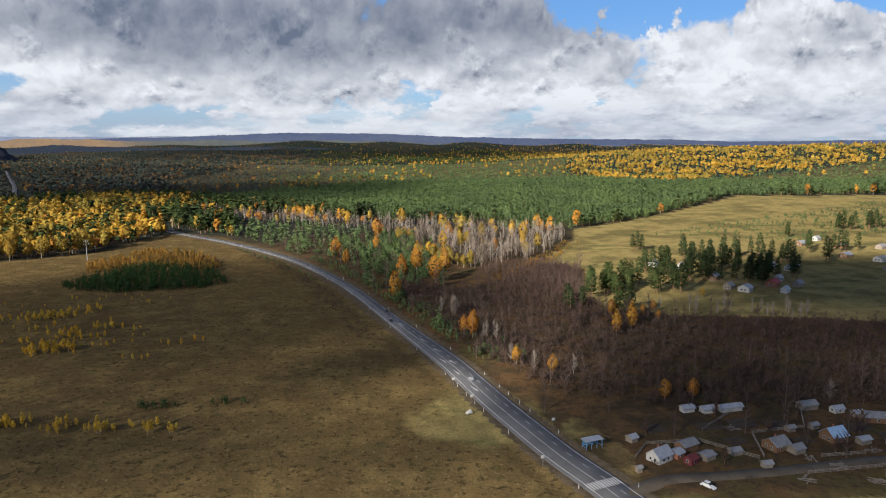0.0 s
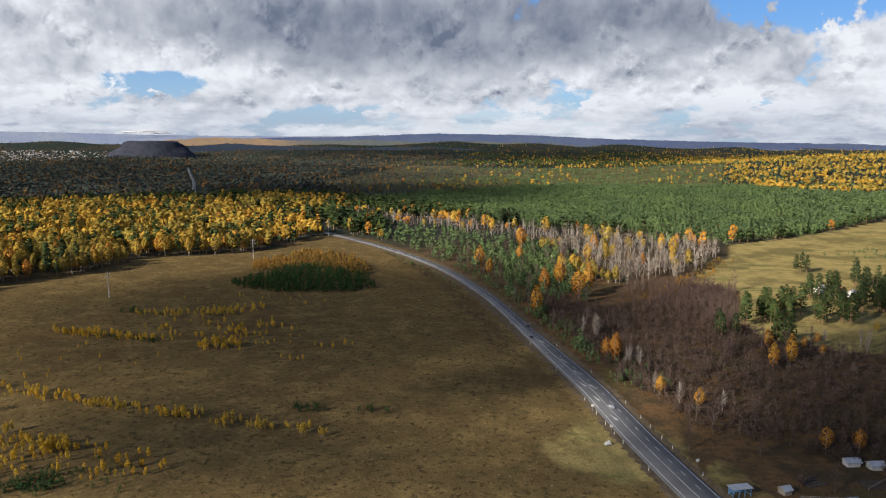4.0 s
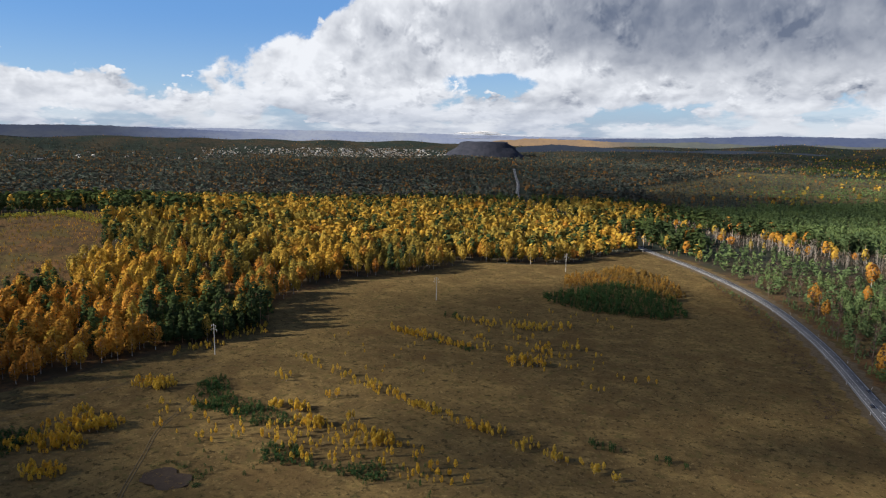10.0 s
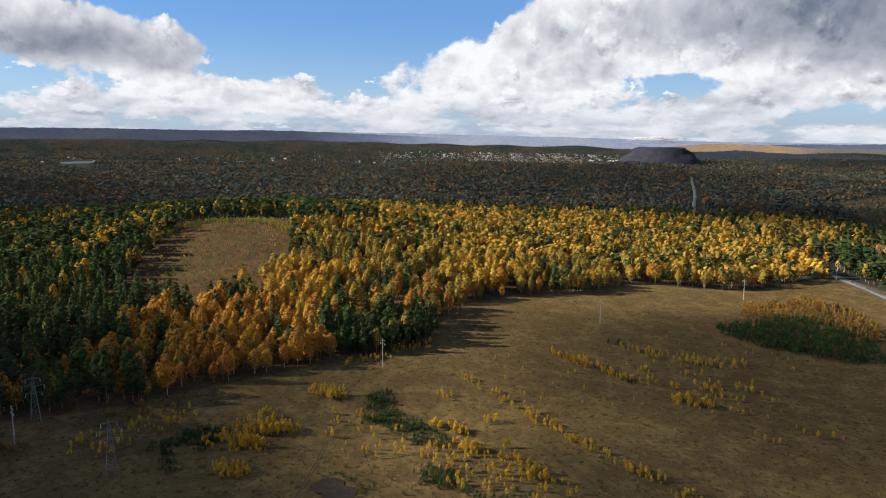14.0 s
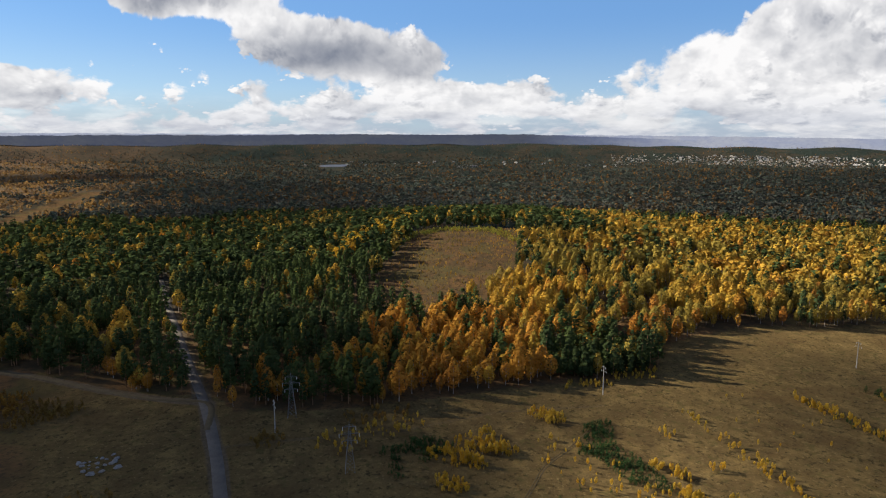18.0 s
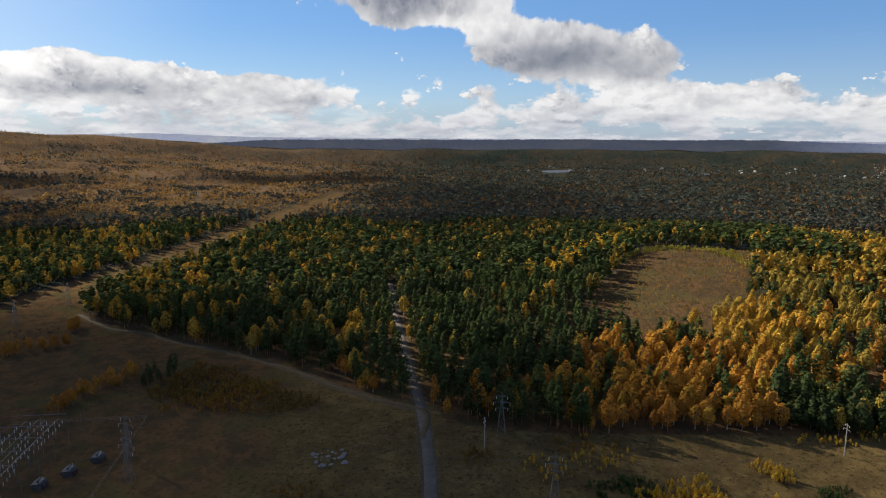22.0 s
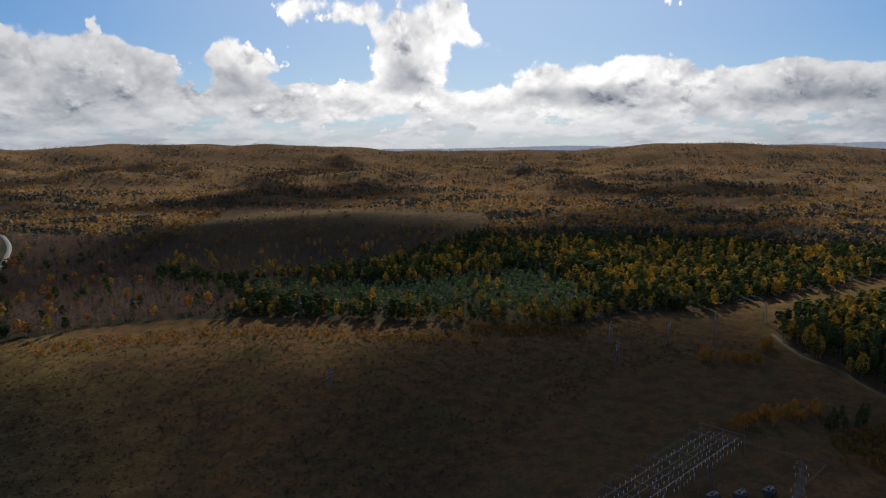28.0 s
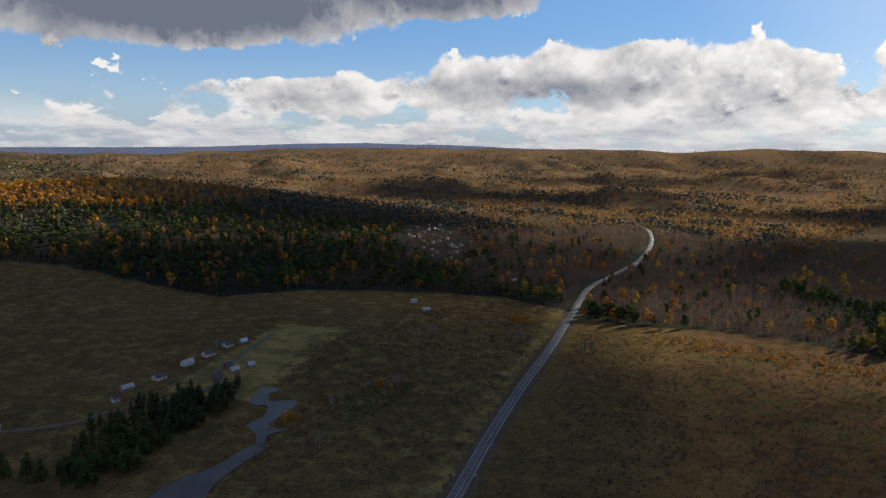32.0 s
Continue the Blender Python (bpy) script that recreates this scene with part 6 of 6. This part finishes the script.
STOCK = {
    "birch": tree_stock("birch", 240, (1, 2, 3, 4, 5), "birch", "", MAT["trunk"]),
    "sapling": tree_stock("birch", 130, (6, 7, 8, 9), "birch", "", MAT["trunk"], 3),
    "aspen": tree_stock("aspen", 420, (11, 12, 13, 14), "aspen", "", MAT["trunk"]),
    "pine": tree_stock("pine", 300, (21, 22, 23, 24), "pine", "", MAT["bark"]),
    "young_pine": tree_stock("young_pine", 150, (31, 32, 33), "young pine", "", MAT["bark"], 2),
    "white": tree_stock("white", 120, (41, 42, 43), "bare birch", "", MAT["trunk"], 9),
    "bare": tree_stock("bare", 170, (51, 52, 53), "bare tree", "", MAT["bark"], 9),
}
for crown_mesh, _ in STOCK["sapling"]:
    crown_mesh.materials[0] = MAT["sapling"]
tree_rng = random.Random(77)


def tree(kind, x, y, tall, name, label, category, group, wide=1.0):
    crown, trunk = STOCK[kind][tree_rng.randrange(len(STOCK[kind]))]
    ob = thing(name, label, category, group, on_ground(x, y, tree_rng.uniform(0, 360)) @ Matrix.Diagonal((tall * wide, tall * wide, tall, 1)))
    part("trunk", trunk, None, ob)
    part("crown", crown, None, ob)
    return ob


def stand(kind, cx, cy, rx, ry, turn, count, lo, hi, name, label, category, group, wide=1.0):
    for _ in range(count):
        a, r = tree_rng.uniform(0, 6.283), math.sqrt(tree_rng.random())
        px, py = rx * r * math.cos(a), ry * r * math.sin(a)
        c, s = math.cos(radians(turn)), math.sin(radians(turn))
        tree(kind, cx + px * c - py * s, cy + px * s + py * c, tree_rng.uniform(lo, hi), name, label, category, group, wide)


YB = ("young_birch", "young yellow birch on the dry grass field", "tree", "young birches on the field")
NEAR_CLUMPS = ((-314, 171, 10, 6, 30, 16, 3, 6), (-292, 126, 14, 7, 40, 22, 4, 7.5), (-273, 220, 6, 4, 0, 6, 3, 5), (-240, 195, 7, 3, 20, 9, 3, 5.5), (-217, 191, 6, 3, 0, 8, 3, 5.5), (-208, 204, 4, 3, 0, 5, 3, 5),
                                     (-234, 218, 5, 4, 0, 5, 3, 5), (-186, 196, 9, 5, 0, 12, 3, 5), (-300, 135, 8, 5, 30, 8, 3, 6), (-284, 110, 12, 6, 40, 16, 3.5, 7), (-262, 97, 6, 4, 0, 8, 3, 6), (-310, 168, 8, 5, 0, 8, 3, 5))
FAR_CLUMPS = ((-284, 244, 14, 3, -15, 10, 2.5, 4), (-212, 237, 18, 2.5, 0, 10, 3, 5), (-188, 235, 10, 2, 0, 6, 3, 5.5), (-165, 232, 14, 2.5, -5, 8, 3, 5), (-126, 227, 16, 2.5, -2, 10, 3, 5), (-98, 227, 10, 2, 0, 5, 2.5, 4.5),
                                     (-262, 322, 30, 5, 0, 26, 3, 5.5), (-240, 378, 34, 7, 20, 22, 3, 5), (-212, 394, 16, 6, 30, 12, 3, 5), (-186, 318, 10, 7, 0, 10, 4, 7), (-192, 343, 8, 5, 0, 6, 3, 6), (-183, 360, 6, 3, 0, 4, 3, 5),
                                     (-131, 334, 14, 8, 0, 5, 2.5, 4.5), (-140, 310, 10, 4, 0, 4, 2.5, 4), (-207, 338, 40, 30, 0, 22, 2, 4), (-250, 280, 60, 30, 0, 16, 2, 3.5), (-225, 410, 60, 30, 20, 16, 2, 3.5))
for cx, cy, rx, ry, t, n, lo, hi in NEAR_CLUMPS + FAR_CLUMPS:
    stand("sapling", cx, cy, rx, ry, t, n, lo * 1.1, hi * 1.1, *YB, wide=0.95)
YP = ("young_pine", "bushy young pine on the dry grass field", "tree", "young pines on the field")
for cx, cy, rx, ry, t, n, lo, hi in ((-290, 187, 9, 6, 20, 20, 1.6, 3.4), (-266, 178, 9, 6, 20, 16, 1.4, 3.0), (-250, 183, 8, 4, 0, 14, 1.4, 2.8), (-207, 166, 9, 4, 20, 16, 1.2, 2.6), (-188, 165, 9, 4, 0, 14, 1.2, 2.6), (-170, 171, 10, 5, 0, 14, 1.2, 2.4),
                                     (-301, 101, 8, 6, 0, 14, 1.6, 3.4), (-300, 80, 8, 6, 0, 14, 1.6, 3.4), (-305, 92, 7, 5, 0, 10, 1.6, 3.0), (-282, 373, 12, 5, 0, 12, 1.6, 3.2), (-240, 320, 22, 4, 0, 16, 1.4, 2.8), (-110, 250, 8, 4, 0, 14, 1.6, 3.2),
                                     (-84, 253, 8, 3, 0, 8, 1.4, 2.6), (-222, 150, 30, 16, 0, 26, 0.9, 1.8), (-160, 182, 26, 12, 0, 18, 0.9, 1.8)):
    stand("young_pine", cx, cy, rx, ry, t, n, lo * 1.25, hi * 1.25, *YP, wide=1.6)
# tall pines round the northern hamlet
TP = ("pine", "tall dark green pine standing on the meadow", "tree", "tall pines by the hamlet")
for cx, cy, rx, ry, n in ((100, 428, 12, 14, 9), (122, 446, 16, 14, 12), (146, 440, 14, 10, 7), (98, 380, 10, 8, 4), (76, 398, 7, 6, 3), (187, 494, 10, 10, 7), (216, 512, 14, 12, 8), (224, 478, 10, 10, 6), (160, 500, 14, 12, 8), (178, 605, 12, 12, 3),
                          (422, 725, 14, 8, 9), (458, 727, 14, 8, 6), (341, 672, 8, 6, 2), (250, 560, 20, 20, 6), (206, 560, 18, 14, 7), (205, 470, 24, 18, 9), (240, 485, 20, 14, 8), (290, 540, 30, 20, 8), (330, 590, 30, 20, 6), (170, 470, 16, 14, 8)):
    stand("pine", cx, cy, rx, ry, 0, n, 14, 21, *TP, wide=1.35)
# birches and bare trees between road and hamlet
stand("aspen", 14, 342, 5, 4, 0, 5, 11, 14, "birch", "tall orange birch beside the wet scrub", "tree", "birches by the road", 1.15)
stand("white", 2, 382, 8, 4, 0, 7, 11, 14, "bare_birch", "leafless pale birch beside the wet scrub", "tree", "birches by the road")
stand("white", 24, 335, 5, 4, 0, 4, 10, 13, "bare_birch", "leafless pale birch beside the wet scrub", "tree", "birches by the road")
for x, y, kind in ((32, 296, "aspen"), (39, 289, "white"), (46, 283, "aspen"), (55, 283, "white"), (84, 252, "aspen"), (90, 254, "bare"), (95, 253, "aspen"), (146, 250, "white"), (30, 300, "white")):
    tree(kind, x, y, 9.5, "birch" if kind == "aspen" else "bare_birch", "orange-leaved birch in the dark scrub" if kind == "aspen" else "leafless pale birch in the dark scrub", "tree", "birches by the road", 1.25)
for cx, cy, rx, ry, n in ((-10, 575, 14, 14, 12), (-38, 680, 14, 14, 9), (4, 545, 10, 8, 7), (20, 533, 6, 5, 4), (34, 605, 6, 5, 3)):
    stand("birch", cx, cy, rx, ry, 0, n, 10, 15, "birch", "bright yellow birch in front of pale bare birches", "tree", "yellow birches by the belt", 1.2)
stand("aspen", 130, 372, 40, 18, -10, 3, 7, 10, "birch", "orange-leaved birch in the dark scrub", "tree", "birches in the scrub", 1.1)
stand("white", 165, 380, 50, 14, -10, 16, 8, 12, "bare_birch", "leafless pale birch in the dark scrub", "tree", "birches in the scrub")
tree("birch", 162, 423, 7, "birch", "small golden birch on the meadow", "tree", "birches by the hamlet", 1.3)
# trees round the southern hamlet and stream
for cx, cy, rx, ry, n in ((280, -429, 10, 12, 12), (294, -405, 12, 10, 12), (297, -370, 10, 12, 12), (284, -341, 12, 12, 12), (275, -317, 14, 10, 12), (302, -305, 12, 8, 8)):
    stand("pine", cx, cy, rx, ry, 0, n, 10, 16, "pine", "dark pine in the belt above the stream", "tree", "pines above the stream", 1.3)
for cx, cy, rx, ry, n in ((72, -669, 10, 8, 9), (146, -506, 12, 10, 10), (0, -647, 8, 6, 8), (161, -654, 14, 12, 8), (177, -452, 8, 14, 6), (158, -378, 10, 20, 5)):
    stand("white", cx, cy, rx, ry, 0, n, 9, 13, "bare_birch", "leafless pale birch on the marshy meadow", "tree", "bare birches on the meadow")
for cx, cy, rx, ry, n in ((69, -737, 14, 14, 9), (107, -874, 12, 10, 8), (189, -415, 6, 10, 4), (147, -494, 10, 8, 3)):
    stand("aspen", cx, cy, rx, ry, 0, n, 8, 13, "birch", "dull orange birch on the marshy meadow", "tree", "birches on the meadow", 1.1)
# big orange trees at the wood's edge by the forest road
for x, y, h in ((-446, -44, 15), (-441, -36, 12), (-462, -58, 14), (-470, -62, 13), (-436, -24, 12), (-392, 26, 15), (-388, 36, 14), (-396, 40, 16), (-384, 52, 14), (-380, 84, 15), (-376, 92, 14), (-371, 112, 15), (-374, 120, 16), (-368, 134, 15), (-372, 142, 17), (-366, 152, 16),
                (-372, 160, 17), (-365, 170, 16), (-370, 178, 15), (-363, 186, 14), (-366, 128, 13), (-378, 150, 17), (-380, 168, 18), (-384, 132, 17)):
    tree("aspen", x, y, h, "birch", "orange birch at the edge of the pine wood", "tree", "birches at the wood's edge", 1.25)
for cx, cy, rx, ry, t, n, lo, hi in ((-527, -306, 30, 7, 127, 24, 8, 12), (-440, -217, 38, 9, 161, 30, 8, 12.5), (-404, -228, 7, 6, 0, 7, 7, 11), (-589, -309, 18, 6, 30, 12, 9, 12), (-430, -40, 10, 8, 0, 6, 9, 13)):
    stand("aspen", cx, cy, rx, ry, t, n, lo, hi, "birch", "orange birch on the rough ground", "tree", "birches on the rough ground", 1.2)
stand("pine", -462, -185, 22, 7, 171, 16, 8, 13, "pine", "dark pine among orange birches on the rough ground", "tree", "pines on the rough ground", 1.3)
row_rng = np.random.RandomState(91)
along = row_rng.uniform(0, 1, 90)
plant("birch_row", "birch", -722 - 236 * along + row_rng.normal(size=90) * 9, 124 + 168 * along + row_rng.normal(size=90) * 11, row_rng.uniform(14, 20, 90), 90, "bright yellow birch row beside the cleared hill", True, 92, 1.3, 4, "sapling")
SAPLINGS = []
for cx, cy, rx, ry, t, n in ((-425, -132, 40, 22, -55, 60), (-462, -160, 26, 14, -55, 40), (-405, -90, 16, 8, -50, 20), (-335, 25, 10, 8, 0, 14), (-300, -60, 20, 8, 90, 14), (-345, 85, 14, 20, 0, 18)):
    rng = np.random.RandomState(n)
    a, q = rng.uniform(0, 6.283, n * 2), np.sqrt(rng.uniform(0, 1, n * 2))
    c, s = math.cos(radians(t)), math.sin(radians(t))
    SAPLINGS.append(np.stack([cx + rx * q * np.cos(a) * c - ry * q * np.sin(a) * s, cy + rx * q * np.cos(a) * s + ry * q * np.sin(a) * c]))
SAPLINGS = np.concatenate(SAPLINGS, 1)
plant("saplings", "birch", SAPLINGS[0], SAPLINGS[1], np.random.RandomState(3).uniform(1.8, 5, SAPLINGS.shape[1]), 60, "rusty young birches on the rough ground", False, 61, 1.2, 4, "rust")

# ---- scrub and thickets ----


def thicket(name, kind, poly, spacing, lo, hi, k, label, seed, spread=1.0, mat=None):
    rng = np.random.RandomState(seed)
    p = np.array(poly)
    (x0, y0), (x1, y1) = p.min(0), p.max(0)
    n = int((x1 - x0) * (y1 - y0) / spacing ** 2)
    x, y = rng.uniform(x0, x1, n), rng.uniform(y0, y1, n)
    m = inside(x, y, poly) & (line_distance(x, y, ROAD) > 11)
    return plant(name, kind, x[m], y[m], rng.uniform(lo, hi, m.sum()), k, label, False, seed, spread, 4, mat)


thicket("pine_thicket", "young_pine", THICKET, 2.8, 3.0, 6, 40, "dense dark thicket of young pines on the field", 31, 1.0, "thicket")
thicket("rusty_thicket", "aspen", [(-262, 500), (-285, 545), (-265, 622), (-215, 600), (-172, 540), (-180, 520), (-235, 545)], 3.6, 3.5, 7, 40, "rusty orange thicket of young birches on the field", 32, 0.8, "rust")
thicket("scrub", "brush", BRUSH, 3.1, 2.0, 5.5, 56, "dark leafless scrub in the wet hollow", 33, 1.0)
thicket("bare_saplings", "bare", BRUSH, 4.6, 5, 9, 44, "grey bare saplings in the wet hollow", 34, 1.0)
thicket("bare_saplings", "bare", [(30, 530), (75, 545), (105, 525), (92, 440), (80, 405), (40, 440), (20, 470)], 3.4, 5, 9, 44, "grey bare saplings below the birch belt", 35, 1.0)
thicket("roadside_pines", "young_pine", [(-81, 636), (-55, 709), (-12, 600), (-7, 521), (-17, 460), (-63, 523)], 4.2, 4, 8, 60, "young green pines between highway and birch belt", 63, 1.1)
thicket("bare_wood", "bare", BARE_SOUTH, 6.2, 9, 14, 26, "dense leafless brown-grey wood beyond the field", 66, 1.3)
thicket("gully_bushes", "aspen", [(28, 468), (62, 540), (117, 662), (130, 655), (82, 540), (48, 466)], 4.0, 1.5, 3.5, 40, "rusty bushes along a dry gully", 64, 1.2, "rust")
thicket("plantation_pines", "young_pine", PLANTED, 6.0, 8.5, 13, 20, "dense rows of young green pines in a plantation", 65, 0.85)
thicket("verge_pines", "young_pine", [(-10, 330), (-55, 450), (-105, 560), (-130, 600), (-90, 560), (-40, 460), (18, 352), (40, 300), (30, 292)], 4.5, 2, 5, 46, "young pines along the highway verge", 36, 1.1)
thicket("verge_bushes", "brush", [(-30, 330), (-75, 450), (-120, 545), (-180, 635), (-200, 645), (-140, 550), (-90, 455), (-44, 340)], 3.4, 0.8, 2.2, 24, "low bushes along the field's edge", 37, 1.3)
thicket("verge_pines", "young_pine", [(-44, 420), (-64, 440), (-132, 548), (-196, 638), (-186, 640), (-122, 548), (-58, 436)], 3.6, 1.2, 3, 30, "young pines along the field's edge", 38, 1.2)
thicket("meadow_pines", "young_pine", [(210, 700), (340, 800), (600, 980), (900, 1000), (700, 820), (470, 700), (330, 640)], 9, 2, 4.5, 16, "rows of small green pines on the meadow", 39, 1.4)
thicket("rank_growth", "brush", [(-63, -211), (-264, -295), (-421, -347), (-592, -316), (-567, -462), (-422, -527), (-253, -685), (-84, -737), (11, -737), (21, -526), (21, -316)], 5.6, 0.8, 2.8, 9, "rusty rank growth and low bushes on the dark field", 40, 1.4)
thicket("rusty_bushes", "aspen", [(-63, -726), (-242, -674), (-348, -569), (-422, -506), (-401, -475), (-316, -548), (-232, -632), (-63, -684)], 7, 2.5, 6, 36, "rusty birch bushes along the dark wood's edge", 41, 1.1)
thicket("marsh_scrub", "brush", [(69, -400), (126, -336), (194, -315), (200, -399), (206, -473), (247, -494), (252, -589), (189, -736), (95, -842), (42, -831), (53, -631)], 5.5, 1.0, 3.5, 24, "brown leafless scrub on the marshy meadow", 42, 1.2)
thicket("marsh_pines", "young_pine", [(126, -463), (158, -421), (179, -463), (158, -526), (135, -515)], 4, 2, 4, 30, "small green pines on the marshy meadow", 43, 1.2)
thicket("clearing_saplings", "birch", CLEARING, 7, 1.2, 4, 16, "yellow saplings scattered over the cleared hill", 44, 0.8)
thicket("clearing_rim", "young_pine", [(-765, 225), (-818, 238), (-838, 300), (-800, 360), (-715, 352), (-715, 340), (-785, 338), (-815, 290), (-800, 250)], 3.4, 2.5, 5, 16, "fresh green saplings along the cleared hill's rim", 45, 1.3, "lime")
thicket("dark_pines", "pine", [(-352, 268), (-350, 232), (-366, 205), (-400, 215), (-410, 260), (-385, 290)], 4.2, 8, 14, 110, "dense dark young pines at the field's corner", 46, 1.3)
NORTH_FIELD = [(-350, 60), (-340, 200), (-330, 290), (-380, 330), (-370, 520), (-300, 600), (-200, 640), (-110, 510), (-60, 400), (-20, 310), (10, 230), (-40, 190), (-150, 150), (-220, 90)]
SOUTH_FIELD = [(55, -250), (-60, -230), (-250, -260), (-400, -260), (-520, -300), (-600, -400), (-500, -460), (-370, -590), (-200, -740), (0, -750), (30, -640), (50, -440)]
thicket("field_tufts", "brush", NORTH_FIELD, 3.0, 0.35, 1.0, 6, "dry grass tufts and low stalks on the field", 47, 1.7, "straw")
thicket("field_tufts", "brush", SOUTH_FIELD, 4.6, 0.4, 1.1, 6, "dry grass tufts and low stalks on the field", 48, 1.8, "straw")
thicket("stream_pines", "pine", [(258, -470), (274, -440), (284, -410), (290, -370), (276, -345), (274, -325), (290, -300), (262, -300), (246, -330), (250, -380), (242, -420)], 4.6, 7, 14, 60, "dense dark belt of pines above the stream", 51, 1.3)
SMALL = []
for cx, cy, rx, ry, turn, n in ((-314, 171, 12, 7, 30, 26), (-292, 126, 18, 8, 40, 50), (-284, 108, 16, 8, 40, 46), (-262, 97, 10, 6, 20, 24), (-240, 196, 12, 4, 20, 22), (-217, 191, 12, 4, 10, 22), (-190, 196, 16, 6, 0, 28), (-262, 160, 30, 18, 0, 26), (-205, 176, 26, 14, 0, 46), (-160, 190, 26, 12, 0, 30), (-150, 232, 60, 4, -3, 40), (-240, 240, 50, 5, -8, 30),
                                  (-262, 322, 34, 6, 0, 40), (-240, 378, 40, 8, 20, 34), (-186, 318, 14, 9, 0, 18), (-200, 345, 50, 30, 0, 30), (-330, 90, 12, 20, 10, 22), (-320, 60, 14, 14, 0, 18), (-352, 255, 10, 20, 0, 24), (-345, 215, 8, 18, 0, 18)):
    rng = np.random.RandomState(int(cx * cx + cy) % 9973)
    n = int(1.7 * n)
    a, q = rng.uniform(0, 6.283, n), np.sqrt(rng.uniform(0, 1, n))
    c, s = math.cos(radians(turn)), math.sin(radians(turn))
    SMALL.append(np.stack([cx + rx * q * np.cos(a) * c - ry * q * np.sin(a) * s, cy + rx * q * np.cos(a) * s + ry * q * np.sin(a) * c, rng.uniform(1.8, 4.8, n)]))
SMALL = np.concatenate(SMALL, 1)
plant("small_birches", "birch", SMALL[0], SMALL[1], SMALL[2], 60, "small yellow birch saplings dotted over the dry grass", False, 62, 0.95, 4, "sapling")
thicket("clearing_brush", "brush", CLEARING, 3.6, 0.5, 1.6, 7, "low brown brushwood on the cleared hill", 52, 1.6)
thicket("young_growth", "birch", [(-425, -184), (-491, -169), (-452, -116), (-419, -74), (-410, -60), (-392, -100), (-396, -129)], 2.9, 2, 5.5, 40, "dense rusty young birches beside the sandy track", 53, 1.0, "rust")
thicket("young_pines", "young_pine", [(-428, -126), (-446, -130), (-440, -150), (-420, -150)], 2.8, 1.5, 4, 30, "patch of young green pines among rusty birches", 54, 1.2, "thicket")
thicket("rusty_bushes", "birch", [(-428, -528), (-462, -508), (-505, -446), (-486, -428), (-446, -474), (-410, -512)], 3.6, 2.5, 7, 40, "rusty birch bushes at the dark wood's edge", 55, 1.0, "rust")
thicket("red_bushes", "brush", [(-90, -330), (-230, -300), (-400, -330), (-440, -440), (-330, -560), (-180, -640), (-120, -520)], 9, 1.2, 3.2, 24, "reddish leafless bushes on the dark field", 56, 1.2, "rust")
for spot in ([(-268, 162), (-265, 185), (-298, 201), (-301, 188)], [(-271, 170), (-235, 173), (-220, 187), (-243, 191), (-278, 188)], [(-207, 153), (-189, 161), (-208, 172), (-220, 164)], [(-304, 84), (-287, 93), (-297, 112), (-311, 106), (-315, 92)],
             [(-178, 162), (-157, 174), (-169, 182), (-183, 171)], [(-276, 72), (-275, 79), (-294, 83), (-296, 78)]):
    thicket("low_pines", "young_pine", spot, 2.0, 1.1, 2.9, 40, "patch of low green pines on the dry grass", 57, 1.5, "thicket")
thicket("pool_fringe", "brush", [(-238, 121), (-236, 133), (-226, 135), (-213, 134), (-208, 126), (-213, 126), (-219, 133), (-225, 130.5), (-229, 132.5), (-234, 130)], 1.3, 0.6, 1.7, 24, "dark weeds round the muddy hollow", 58, 1.3, "thicket")
M_BED = plain("dug_garden_soil", (0.05, 0.038, 0.028), (0.075, 0.056, 0.04), 1.5, 0.95)


def garden_bed(x, y, turn, w, d):
    bed = thing("garden_bed", "dug garden bed of dark soil in a village yard", "garden bed", "garden beds", on_ground(x, y, turn))
    for k in range(4):
        bm = bmesh.new()
        beam(bm, (-w / 2, (k - 1.5) * d / 4, 0.02), (w / 2, (k - 1.5) * d / 4, 0.02), d / 9, d / 9, 6)
        part("ridge", bm, M_BED, bed)
    return bed


for x, y, turn, w, d in ((92, 228, 12, 10, 6), (104, 230, 10, 9, 7), (116, 229, 10, 9, 6), (96, 216, 25, 7, 5), (118, 216, 20, 6, 5), (142, 226, 12, 9, 6), (150, 219, 10, 8, 6), (72, 226, 30, 7, 6), (146, 205, 8, 8, 5)):
    garden_bed(x, y, turn, w, d)
thicket("garden_shrubs", "brush", [(60, 186), (62, 228), (90, 250), (160, 250), (190, 205), (120, 188)], 7.5, 0.8, 2.4, 30, "dark bare garden shrubs between the houses", 59, 1.1)
for x, y in ((86, 200), (110, 222), (124, 207), (139, 222), (97, 236), (68, 222), (146, 248)):
    tree("bare", x, y, 6.5, "bare_tree", "leafless dark tree in a village yard", "tree", "bare trees in the yards", 1.3)
for x, y, turn, w, d in ((92, 207, 20, 5, 4), (118, 224, 15, 4, 3), (146, 212, 12, 6, 4), (127, 226, 20, 4, 3), (98, 198, 10, 4, 3)):
    house(x, y, turn, w, d, 2.1, 1.0, M_WOOD, M_GREYROOF, "low weathered shed with slate sheets in a yard", 0, False, name="shed")
fence(108, 193, 150, 200)
fence(88, 224, 104, 240)
fence(124, 226, 134, 250)
